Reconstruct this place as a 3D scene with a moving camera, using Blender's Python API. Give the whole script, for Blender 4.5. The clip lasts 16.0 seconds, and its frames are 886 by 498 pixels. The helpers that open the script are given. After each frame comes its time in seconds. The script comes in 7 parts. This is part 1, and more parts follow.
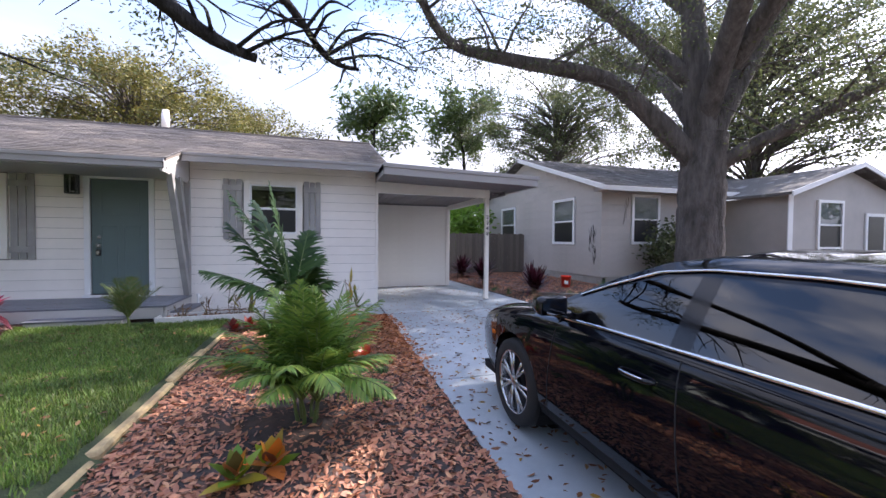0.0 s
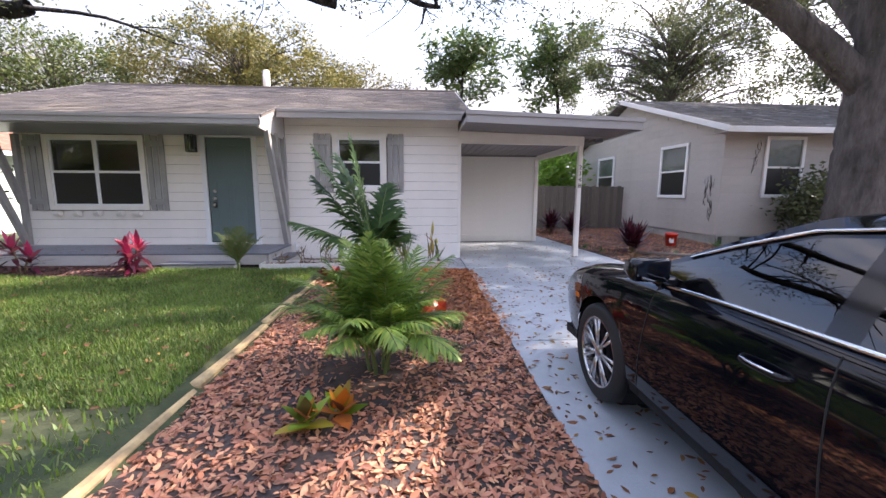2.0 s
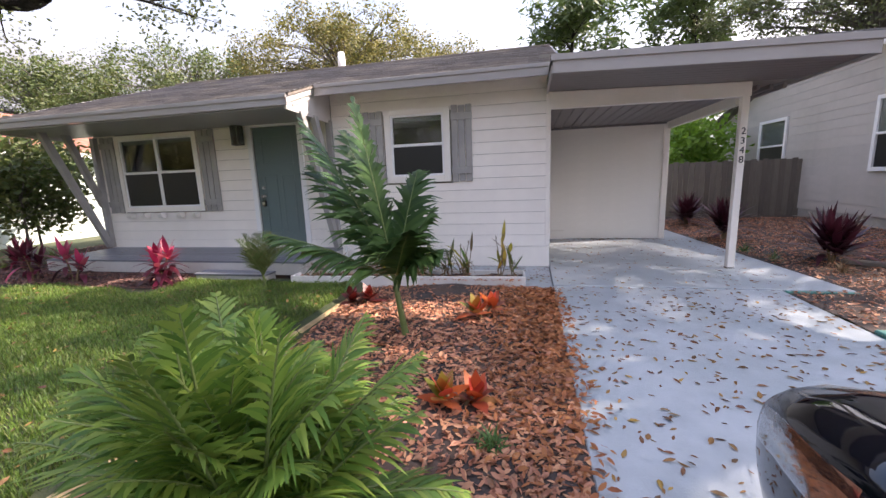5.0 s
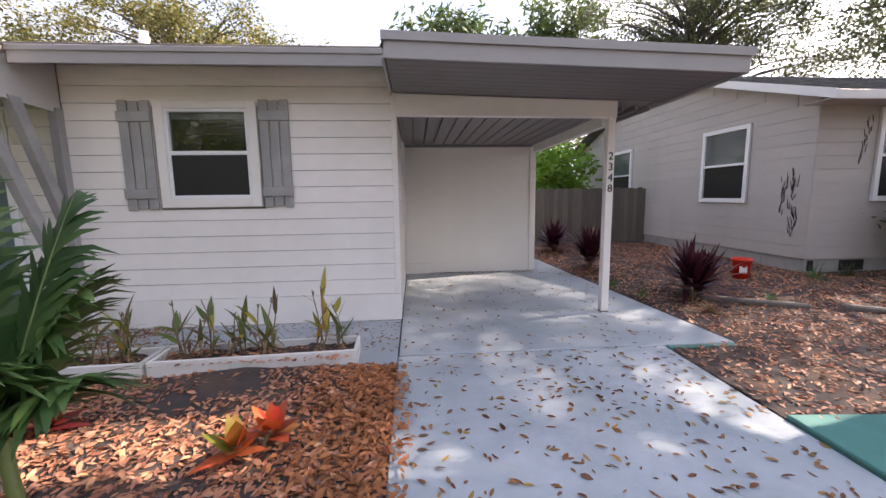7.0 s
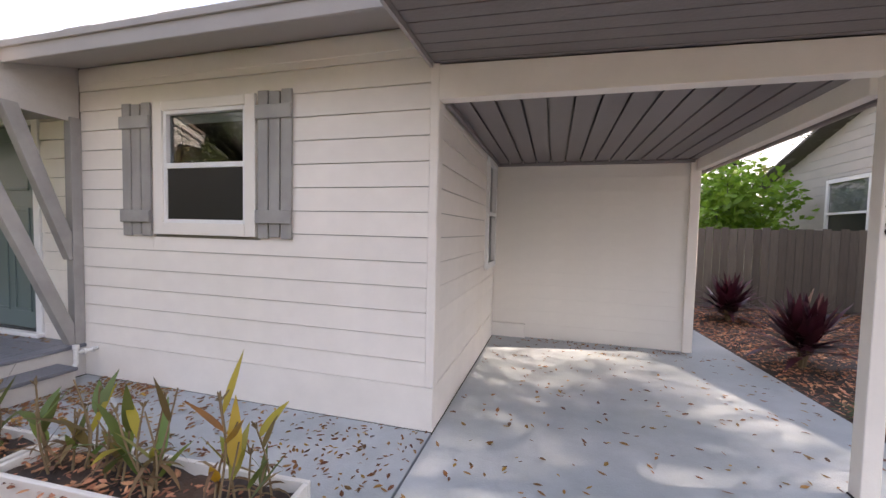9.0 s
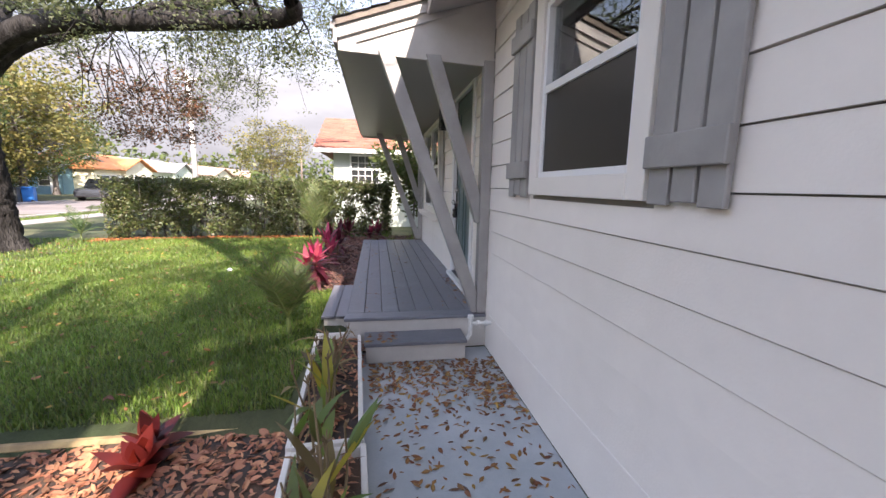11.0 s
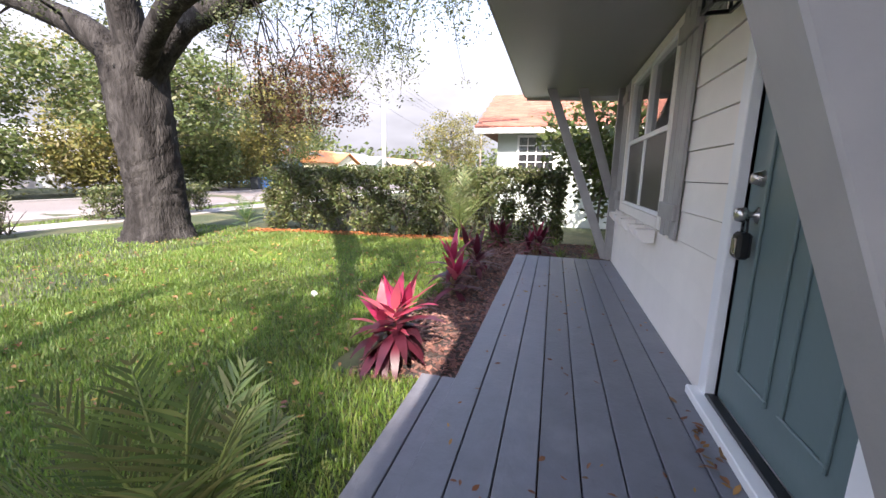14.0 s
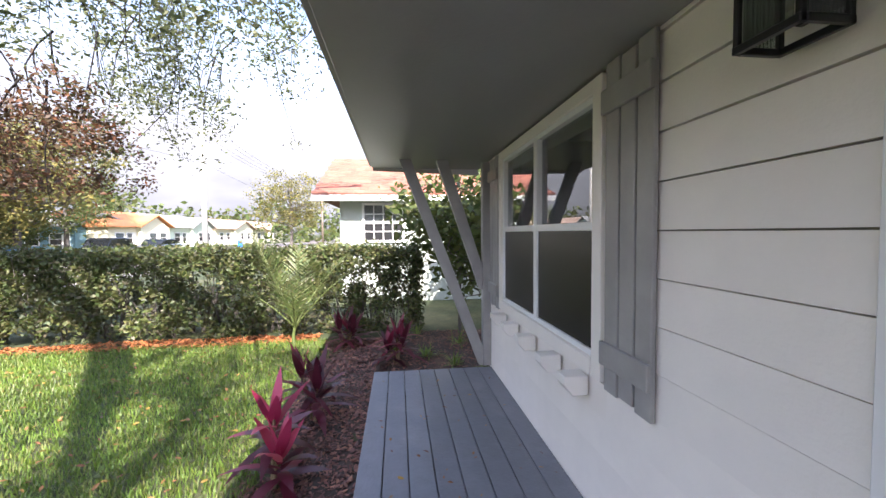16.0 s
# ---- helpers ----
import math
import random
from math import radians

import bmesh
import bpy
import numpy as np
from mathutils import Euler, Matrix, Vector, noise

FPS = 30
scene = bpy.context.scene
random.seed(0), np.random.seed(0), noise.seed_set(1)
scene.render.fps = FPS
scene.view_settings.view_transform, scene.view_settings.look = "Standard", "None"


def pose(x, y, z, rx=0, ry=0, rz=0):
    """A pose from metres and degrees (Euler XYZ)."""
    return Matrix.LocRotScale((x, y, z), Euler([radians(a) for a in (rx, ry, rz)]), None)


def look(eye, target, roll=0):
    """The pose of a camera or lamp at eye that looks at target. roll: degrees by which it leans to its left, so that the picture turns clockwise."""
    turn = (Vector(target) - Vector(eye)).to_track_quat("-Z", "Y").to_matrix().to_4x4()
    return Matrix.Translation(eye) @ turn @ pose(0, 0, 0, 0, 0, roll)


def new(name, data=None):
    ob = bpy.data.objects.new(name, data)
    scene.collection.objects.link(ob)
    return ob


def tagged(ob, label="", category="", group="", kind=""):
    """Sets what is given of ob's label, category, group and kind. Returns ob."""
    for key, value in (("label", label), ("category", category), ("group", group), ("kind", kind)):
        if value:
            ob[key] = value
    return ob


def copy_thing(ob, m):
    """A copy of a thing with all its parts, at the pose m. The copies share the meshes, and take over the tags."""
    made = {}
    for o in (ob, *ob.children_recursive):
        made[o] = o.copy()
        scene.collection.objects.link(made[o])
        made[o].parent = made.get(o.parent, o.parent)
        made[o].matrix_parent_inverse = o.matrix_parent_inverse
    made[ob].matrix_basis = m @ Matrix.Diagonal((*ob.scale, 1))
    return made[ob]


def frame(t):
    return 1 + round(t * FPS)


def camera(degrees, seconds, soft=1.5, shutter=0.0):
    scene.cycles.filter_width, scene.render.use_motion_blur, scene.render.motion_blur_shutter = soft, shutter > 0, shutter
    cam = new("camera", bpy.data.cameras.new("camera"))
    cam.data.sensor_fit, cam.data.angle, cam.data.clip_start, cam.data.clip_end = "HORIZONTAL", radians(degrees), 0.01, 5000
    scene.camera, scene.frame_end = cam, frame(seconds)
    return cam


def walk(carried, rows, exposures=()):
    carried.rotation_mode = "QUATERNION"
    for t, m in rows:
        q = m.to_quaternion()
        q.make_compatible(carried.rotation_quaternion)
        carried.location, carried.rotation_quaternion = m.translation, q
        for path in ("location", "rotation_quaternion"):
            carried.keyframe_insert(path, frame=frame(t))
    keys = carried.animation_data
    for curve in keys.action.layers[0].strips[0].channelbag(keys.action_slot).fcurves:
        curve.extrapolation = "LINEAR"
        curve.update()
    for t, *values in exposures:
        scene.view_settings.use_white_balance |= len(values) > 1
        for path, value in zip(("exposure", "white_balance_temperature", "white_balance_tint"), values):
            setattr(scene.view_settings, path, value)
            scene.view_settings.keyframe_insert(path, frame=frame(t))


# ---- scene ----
# camera and its walk
cam = camera(97.1, 16.0, shutter=0.0)
PATH = [
    (0, (0.463, -0.026, 1.381), (1.033, 1.891, 1.33), 0.5),
    (0.5, (0.457, 0.128, 1.437), (0.638, 2.118, 1.377), -0.1),
    (1, (0.399, 0.278, 1.401), (0.395, 2.277, 1.34), -0.4),
    (1.5, (0.414, 0.381, 1.418), (0.417, 2.377, 1.287), -0.2),
    (2, (0.626, 0.214, 1.356), (0.753, 2.19, 1.07), 0.3),
    (2.5, (0.795, 0.167, 1.308), (1.002, 2.088, 0.791), 0.7),
    (3, (0.953, 0.415, 1.252), (0.926, 2.341, 0.713), 0.4),
    (3.2, (1.017, 0.548, 1.268), (0.876, 2.479, 0.768), 0.3),
    (5.3, (1.265, 2.381, 1.42), (0.835, 4.309, 1.11), -2.0),
    (5.5, (1.308, 2.528, 1.436), (0.937, 4.474, 1.162), -1.4),
    (6, (1.306, 2.92, 1.438), (1.168, 4.903, 1.219), -0.1),
    (6.5, (1.464, 3.331, 1.405), (1.541, 5.314, 1.16), -1.3),
    (7, (1.674, 3.76, 1.44), (1.817, 5.737, 1.175), -0.8),
    (7.5, (1.863, 4.207, 1.466), (2.052, 6.177, 1.177), 0.5),
    (8, (2.158, 4.664, 1.431), (2.269, 6.642, 1.152), 1.3),
    (8.5, (2.308, 5.177, 1.444), (2.203, 7.161, 1.212), 2.0),
    (9, (2.294, 5.674, 1.45), (1.749, 7.596, 1.353), 1.3),
    (9.5, (2.176, 6.18, 1.446), (1.012, 7.801, 1.303), -0.3),
    (10, (1.894, 6.657, 1.456), (0.282, 7.819, 1.226), -1.0),
    (10.2, (1.797, 6.825, 1.433), (0.072, 7.81, 1.198), -0.3),
    (12.3, (0.041, 7.642, 1.371), (-1.887, 7.381, 0.912), 0.0),
    (12.5, (-0.148, 7.615, 1.36), (-2.071, 7.324, 0.896), 0.1),
    (13, (-0.593, 7.628, 1.343), (-2.504, 7.23, 0.907), -0.0),
    (13.5, (-1.053, 7.573, 1.367), (-2.952, 7.09, 0.965), 0.4),
    (14, (-1.533, 7.522, 1.357), (-3.428, 6.995, 0.981), 0.9),
    (14.5, (-1.991, 7.424, 1.442), (-3.908, 6.978, 1.09), 1.7),
    (15, (-2.331, 7.311, 1.458), (-4.278, 7.092, 1.058), 3.2),
    (15.5, (-2.659, 7.27, 1.646), (-4.633, 7.371, 1.336), 1.9),
    (16, (-2.922, 7.335, 1.69), (-4.907, 7.564, 1.606), -0.5),
]
EXPOSURES = [(0.0, 2.7, 6150, 21), (2.5, 3.05, 6750, 23), (3.2, 3.15, 6850, 23), (5.5, 2.8, 6900, 22), (7.5, 2.85, 7200, 22), (9.0, 3.15, 7550, 22), (10.0, 2.95, 7000, 20), (12.5, 2.85, 6700, 20), (14.5, 3.1, 6500, 20), (16.0, 3.2, 6400, 20)]
walk(cam, [(t, look(eye, target, roll)) for t, eye, target, roll in PATH], EXPOSURES)

# sky with broken cloud, and the sun from the carport side
world = bpy.data.worlds.new("world")
scene.world = world
world.use_nodes = True
CLOUD, CLOUD_GLOW = 2.25, 7.0
SUN_EL, SUN_AZ = 38.0, 14.0   # degrees above the horizon, and from +x towards +y


def build_sky():
    nt = world.node_tree
    nt.nodes.clear()
    out = nt.nodes.new("ShaderNodeOutputWorld")
    bg = nt.nodes.new("ShaderNodeBackground")
    sky = nt.nodes.new("ShaderNodeTexSky")
    sky.sky_type = "NISHITA"
    sky.sun_disc = False
    sky.sun_elevation = radians(SUN_EL)
    sky.sun_rotation = radians(90 - SUN_AZ)
    sky.dust_density = 0.4
    co = nt.nodes.new("ShaderNodeTexCoord")
    mp = nt.nodes.new("ShaderNodeMapping")
    mp.inputs["Scale"].default_value = (1.6, 1.6, 4.2)
    n1 = nt.nodes.new("ShaderNodeTexNoise")
    n1.inputs["Scale"].default_value = 1.9
    n1.inputs["Detail"].default_value = 7
    n1.inputs["Roughness"].default_value = 0.55
    ramp = nt.nodes.new("ShaderNodeValToRGB")
    ramp.color_ramp.elements[0].position = 0.45
    ramp.color_ramp.elements[1].position = 0.66
    mix = nt.nodes.new("ShaderNodeMix")
    mix.data_type = "RGBA"
    # cloud: brighter towards the zenith, and brightest round the sun
    def sums(op, a, b=None, c=None):
        m = nt.nodes.new("ShaderNodeMath")
        m.operation = op
        for i, v in enumerate((a, b, c)):
            if v is None:
                continue
            if isinstance(v, (int, float)):
                m.inputs[i].default_value = v
            else:
                nt.links.new(v, m.inputs[i])
        return m.outputs[0]
    way = co.outputs["Generated"]
    sep = nt.nodes.new("ShaderNodeSeparateXYZ")
    nt.links.new(way, sep.inputs[0])
    dot = nt.nodes.new("ShaderNodeVectorMath")
    dot.operation = "DOT_PRODUCT"
    dot.inputs[1].default_value = (math.cos(radians(SUN_EL)) * math.cos(radians(SUN_AZ)), math.cos(radians(SUN_EL)) * math.sin(radians(SUN_AZ)), math.sin(radians(SUN_EL)))
    nt.links.new(way, dot.inputs[0])
    overcast = sums("MULTIPLY_ADD", sums("MAXIMUM", sep.outputs[2], 0.0), CLOUD * 0.74, CLOUD * 0.26)
    glow = sums("POWER", sums("MULTIPLY_ADD", dot.outputs["Value"], 0.5, 0.5), 9.0)
    level = sums("MULTIPLY_ADD", glow, CLOUD_GLOW, overcast)
    n2 = nt.nodes.new("ShaderNodeTexNoise")
    n2.inputs["Scale"].default_value = 4.5
    n2.inputs["Detail"].default_value = 5
    nt.links.new(mp.outputs["Vector"], n2.inputs["Vector"])
    level = sums("MULTIPLY", level, sums("MULTIPLY_ADD", n2.outputs["Fac"], 0.7, 0.65))
    gain = nt.nodes.new("ShaderNodeVectorMath")
    gain.operation = "SCALE"
    gain.inputs[0].default_value = (0.95, 0.985, 1.06)
    nt.links.new(level, gain.inputs["Scale"])
    nt.links.new(co.outputs["Generated"], mp.inputs["Vector"])
    nt.links.new(mp.outputs["Vector"], n1.inputs["Vector"])
    nt.links.new(n1.outputs["Fac"], ramp.inputs["Fac"])
    haze = sums("MULTIPLY_ADD", sep.outputs[2], -3.6, 1.8)     # cloud closes up towards the horizon
    nt.links.new(sums("MINIMUM", sums("MAXIMUM", ramp.outputs["Color"], haze), 1.0), mix.inputs[0])
    blue = nt.nodes.new("ShaderNodeVectorMath")
    blue.operation = "SCALE"
    blue.inputs["Scale"].default_value = 0.5
    nt.links.new(sky.outputs["Color"], blue.inputs[0])
    nt.links.new(blue.outputs[0], mix.inputs[6])
    nt.links.new(gain.outputs[0], mix.inputs[7])
    nt.links.new(mix.outputs[2], bg.inputs["Color"])
    bg.inputs["Strength"].default_value = 0.15
    nt.links.new(bg.outputs["Background"], out.inputs["Surface"])


build_sky()
sun_data = bpy.data.lights.new("sun", "SUN")
sun_data.energy = 2.1
sun_data.angle = radians(0.6)
sun_data.color = (1.0, 0.93, 0.82)
sun = new("sun", sun_data)
a, e = radians(SUN_AZ), radians(SUN_EL)
sun.matrix_world = look((60 * math.cos(e) * math.cos(a), 60 * math.cos(e) * math.sin(a), 60 * math.sin(e)), (0, 0, 0))

# materials
def mat(name, base, rough=0.6, var=0.12, scale=6.0, bump=0.15, bscale=60.0, metal=0.0, alt=None, altscale=1.5, altcut=(0.45, 0.65),
        piece=0.0, island=0.0, spec=0.5, stretch=None, sheen_trans=0.0, coat=0.0):
    """Base colour with grain (var), a second tone in patches (alt), relief, and variation per object or per island."""
    m = bpy.data.materials.new(name)
    m.use_nodes = True
    nt = m.node_tree
    b = nt.nodes["Principled BSDF"]
    L = nt.links.new
    b.inputs["Roughness"].default_value = rough
    b.inputs["Metallic"].default_value = metal
    b.inputs["Specular IOR Level"].default_value = spec
    b.inputs["Coat Weight"].default_value = coat
    b.inputs["Coat Roughness"].default_value = 0.03
    co = nt.nodes.new("ShaderNodeTexCoord")
    vec = co.outputs["Object"]
    if stretch:
        mp = nt.nodes.new("ShaderNodeMapping")
        mp.inputs["Scale"].default_value = stretch
        L(vec, mp.inputs["Vector"])
        vec = mp.outputs["Vector"]
    col = None
    rgb = nt.nodes.new("ShaderNodeRGB")
    rgb.outputs[0].default_value = (*base, 1)
    col = rgb.outputs[0]
    if alt:
        n = nt.nodes.new("ShaderNodeTexNoise")
        n.inputs["Scale"].default_value = altscale
        n.inputs["Detail"].default_value = 5
        L(vec, n.inputs["Vector"])
        r = nt.nodes.new("ShaderNodeMapRange")
        r.inputs[1].default_value, r.inputs[2].default_value = altcut
        L(n.outputs["Fac"], r.inputs[0])
        x = nt.nodes.new("ShaderNodeMix")
        x.data_type = "RGBA"
        x.inputs[7].default_value = (*alt, 1)
        L(r.outputs[0], x.inputs[0])
        L(col, x.inputs[6])
        col = x.outputs[2]
    n2 = nt.nodes.new("ShaderNodeTexNoise")
    n2.inputs["Scale"].default_value = scale
    n2.inputs["Detail"].default_value = 6
    n2.inputs["Roughness"].default_value = 0.65
    L(vec, n2.inputs["Vector"])
    mr = nt.nodes.new("ShaderNodeMapRange")
    mr.inputs[1].default_value, mr.inputs[2].default_value = 0.25, 0.75
    mr.inputs[3].default_value, mr.inputs[4].default_value = 1 - var, 1 + var
    L(n2.outputs["Fac"], mr.inputs[0])
    val = mr.outputs[0]
    for amount, kind in ((piece, 0), (island, 1)):
        if amount:
            src = nt.nodes.new("ShaderNodeObjectInfo").outputs["Random"] if kind == 0 else nt.nodes.new("ShaderNodeNewGeometry").outputs["Random Per Island"]
            m2 = nt.nodes.new("ShaderNodeMapRange")
            m2.inputs[3].default_value, m2.inputs[4].default_value = 1 - amount, 1 + amount
            L(src, m2.inputs[0])
            mm = nt.nodes.new("ShaderNodeMath")
            mm.operation = "MULTIPLY"
            L(val, mm.inputs[0])
            L(m2.outputs[0], mm.inputs[1])
            val = mm.outputs[0]
    hs = nt.nodes.new("ShaderNodeHueSaturation")
    L(col, hs.inputs["Color"])
    L(val, hs.inputs["Value"])
    L(hs.outputs["Color"], b.inputs["Base Color"])
    if bump:
        n3 = nt.nodes.new("ShaderNodeTexNoise")
        n3.inputs["Scale"].default_value = bscale
        n3.inputs["Detail"].default_value = 4
        L(vec, n3.inputs["Vector"])
        bp = nt.nodes.new("ShaderNodeBump")
        bp.inputs["Strength"].default_value = bump
        bp.inputs["Distance"].default_value = 0.01 if bump < 0.9 else 0.05
        L(n3.outputs["Fac"], bp.inputs["Height"])
        L(bp.outputs["Normal"], b.inputs["Normal"])
        m3 = nt.nodes.new("ShaderNodeMapRange")
        m3.inputs[3].default_value, m3.inputs[4].default_value = max(0.02, rough - 0.08), min(1, rough + 0.08)
        L(n2.outputs["Fac"], m3.inputs[0])
        L(m3.outputs[0], b.inputs["Roughness"])
    return m


def leaf_mat(name, tones, rough=0.45, trans=0.35, spread=0.0):
    """Leaves: a tone per island along a ramp, with light passing through."""
    m = bpy.data.materials.new(name)
    m.use_nodes = True
    nt = m.node_tree
    L = nt.links.new
    b = nt.nodes["Principled BSDF"]
    out = nt.nodes["Material Output"]
    geo = nt.nodes.new("ShaderNodeNewGeometry")
    r = nt.nodes.new("ShaderNodeValToRGB")
    cr = r.color_ramp
    while len(cr.elements) < len(tones):
        cr.elements.new(0.5)
    for i, c in enumerate(tones):
        cr.elements[i].position = i / max(1, len(tones) - 1)
        cr.elements[i].color = (*c, 1)
    L(geo.outputs["Random Per Island"], r.inputs["Fac"])
    co = nt.nodes.new("ShaderNodeTexCoord")
    n = nt.nodes.new("ShaderNodeTexNoise")
    n.inputs["Scale"].default_value = 1.3
    n.inputs["Detail"].default_value = 4
    L(co.outputs["Object"], n.inputs["Vector"])
    mr = nt.nodes.new("ShaderNodeMapRange")
    mr.inputs[1].default_value, mr.inputs[2].default_value = 0.3, 0.7
    mr.inputs[3].default_value, mr.inputs[4].default_value = 0.7, 1.3
    L(n.outputs["Fac"], mr.inputs[0])
    hs = nt.nodes.new("ShaderNodeHueSaturation")
    L(r.outputs["Color"], hs.inputs["Color"])
    L(mr.outputs[0], hs.inputs["Value"])
    L(hs.outputs["Color"], b.inputs["Base Color"])
    b.inputs["Roughness"].default_value = rough
    tr = nt.nodes.new("ShaderNodeBsdfTranslucent")
    L(hs.outputs["Color"], tr.inputs["Color"])
    mx = nt.nodes.new("ShaderNodeMixShader")
    mx.inputs[0].default_value = trans
    L(b.outputs[0], mx.inputs[1])
    L(tr.outputs[0], mx.inputs[2])
    L(mx.outputs[0], out.inputs["Surface"])
    return m


def glass_mat(name, tint=(0.62, 0.66, 0.66), gloss=0.10):
    m = bpy.data.materials.new(name)
    m.use_nodes = True
    nt = m.node_tree
    nt.nodes.remove(nt.nodes["Principled BSDF"])
    L = nt.links.new
    tr = nt.nodes.new("ShaderNodeBsdfTransparent")
    tr.inputs["Color"].default_value = (*tint, 1)
    gl = nt.nodes.new("ShaderNodeBsdfGlossy")
    gl.inputs["Roughness"].default_value = 0.01
    lw = nt.nodes.new("ShaderNodeLayerWeight")
    pw = nt.nodes.new("ShaderNodeMath")
    pw.operation = "POWER"
    pw.inputs[1].default_value = 3.5
    ma = nt.nodes.new("ShaderNodeMath")
    ma.operation = "MULTIPLY_ADD"
    ma.inputs[1].default_value, ma.inputs[2].default_value = 0.85, gloss
    mx = nt.nodes.new("ShaderNodeMixShader")
    L(lw.outputs["Facing"], pw.inputs[0])
    L(pw.outputs[0], ma.inputs[0])
    L(ma.outputs[0], mx.inputs[0])
    L(tr.outputs[0], mx.inputs[1])
    L(gl.outputs[0], mx.inputs[2])
    L(mx.outputs[0], nt.nodes["Material Output"].inputs["Surface"])
    return m


M_CREAM = mat("cream_paint", (0.85, 0.80, 0.735), 0.5, 0.05, 3, 0.12, 90, piece=0.02, alt=(0.79, 0.74, 0.66), altscale=0.9, altcut=(0.5, 0.85))
M_CREAM_SMOOTH = mat("cream_paint_smooth", (0.82, 0.78, 0.72), 0.5, 0.04, 2, 0.05, 60)
M_WHITE = mat("white_vinyl", (0.80, 0.80, 0.79), 0.35, 0.03, 3, 0.04, 60)
M_GREY = mat("grey_paint", (0.30, 0.29, 0.28), 0.5, 0.08, 4, 0.15, 50, alt=(0.38, 0.37, 0.35), altscale=2.5)
M_FASCIA = mat("fascia_grey_paint", (0.36, 0.34, 0.33), 0.5, 0.06, 3, 0.12, 60)
M_SOFFIT = mat("soffit_grey_paint", (0.33, 0.325, 0.31), 0.38, 0.06, 3, 0.1, 40)
M_TAUPE = mat("taupe_ceiling_paint", (0.20, 0.18, 0.18), 0.5, 0.1, 4, 0.2, 40, piece=0.05)
M_DOOR = mat("green_grey_door_paint", (0.125, 0.175, 0.175), 0.32, 0.05, 3, 0.05, 40)
M_DECK = mat("slate_deck_paint", (0.156, 0.163, 0.188), 0.42, 0.14, 7, 0.3, 45, piece=0.10, alt=(0.225, 0.231, 0.25), altscale=2.2, altcut=(0.55, 0.8))
M_RISER = mat("pale_grey_riser_paint", (0.52, 0.50, 0.47), 0.5, 0.08, 5, 0.15, 50)
M_DRIVE = mat("blue_grey_concrete_paint", (0.345, 0.385, 0.41), 0.45, 0.09, 5, 0.2, 80, alt=(0.48, 0.51, 0.54), altscale=1.1, altcut=(0.42, 0.75))
M_TEAL = mat("teal_concrete_paint", (0.06, 0.22, 0.19), 0.55, 0.15, 5, 0.2, 60)
M_SHINGLE = mat("asphalt_shingle", (0.18, 0.157, 0.142), 0.9, 0.2, 30, 0.4, 120, island=0.28, alt=(0.257, 0.218, 0.18), altscale=1.0)
M_SHINGLE_OLD = mat("weathered_shingle", (0.13, 0.125, 0.12), 0.9, 0.25, 25, 0.4, 120, island=0.3, alt=(0.4, 0.4, 0.4), altscale=2.2, altcut=(0.58, 0.75))
M_TILE_RED = mat("red_tile", (0.29, 0.11, 0.075), 0.8, 0.12, 10, 0.2, 60, island=0.18)
M_TAN = mat("taupe_siding_paint", (0.448, 0.42, 0.386), 0.6, 0.06, 3, 0.12, 60, piece=0.03, alt=(0.37, 0.347, 0.314), altscale=0.8, altcut=(0.5, 0.85))
M_BLOCK = mat("grey_block", (0.33, 0.32, 0.30), 0.85, 0.15, 8, 0.3, 60)
M_FENCE = mat("weathered_fence_wood", (0.15, 0.13, 0.11), 0.8, 0.2, 5, 0.3, 40, piece=0.2, stretch=(6, 6, 0.6))
M_BARK = mat("oak_bark", (0.024, 0.022, 0.021), 0.9, 0.55, 16, 1.0, 26, alt=(0.06, 0.056, 0.053), altscale=5, altcut=(0.4, 0.7), stretch=(1, 1, 0.22), spec=0.1)
M_BARK_PALE = mat("pale_bark", (0.13, 0.115, 0.105), 0.9, 0.4, 14, 1.0, 24, alt=(0.065, 0.058, 0.052), altscale=5, altcut=(0.45, 0.7), stretch=(1, 1, 0.25), spec=0.2)
M_SOIL = mat("dark_soil", (0.055, 0.042, 0.038), 0.95, 0.35, 14, 0.6, 50, alt=(0.10, 0.06, 0.04), altscale=3)
M_GROUND = mat("lawn_soil", (0.04, 0.055, 0.02), 0.95, 0.35, 6, 0.6, 50, alt=(0.10, 0.10, 0.045), altscale=0.8)
M_ROAD = mat("pale_asphalt", (0.19, 0.168, 0.16), 0.85, 0.12, 8, 0.3, 120, alt=(0.24, 0.21, 0.20), altscale=0.3)
M_WALK = mat("pale_concrete", (0.32, 0.30, 0.28), 0.85, 0.12, 6, 0.25, 90)
M_TIMBER = mat("yellowed_edging_timber", (0.58, 0.42, 0.20), 0.85, 0.35, 9, 0.6, 30, alt=(0.26, 0.18, 0.10), altscale=3, piece=0.1)
M_CHIPS = leaf_mat("leaf_litter", [(0.208, 0.0715, 0.039), (0.416, 0.163, 0.0845), (0.559, 0.247, 0.137), (0.364, 0.15, 0.091), (0.676, 0.338, 0.169), (0.13, 0.065, 0.052)], 0.6, 0.05)
M_GRASS = leaf_mat("grass_blades", [(0.065, 0.13, 0.022), (0.18, 0.30, 0.045), (0.095, 0.17, 0.028), (0.22, 0.31, 0.05), (0.07, 0.13, 0.022), (0.25, 0.26, 0.08), (0.13, 0.22, 0.035)], 0.45, 0.35)
M_SHEATH = mat("dark_sheathing", (0.26, 0.24, 0.21), 0.8, 0.1, 3, 0.05)
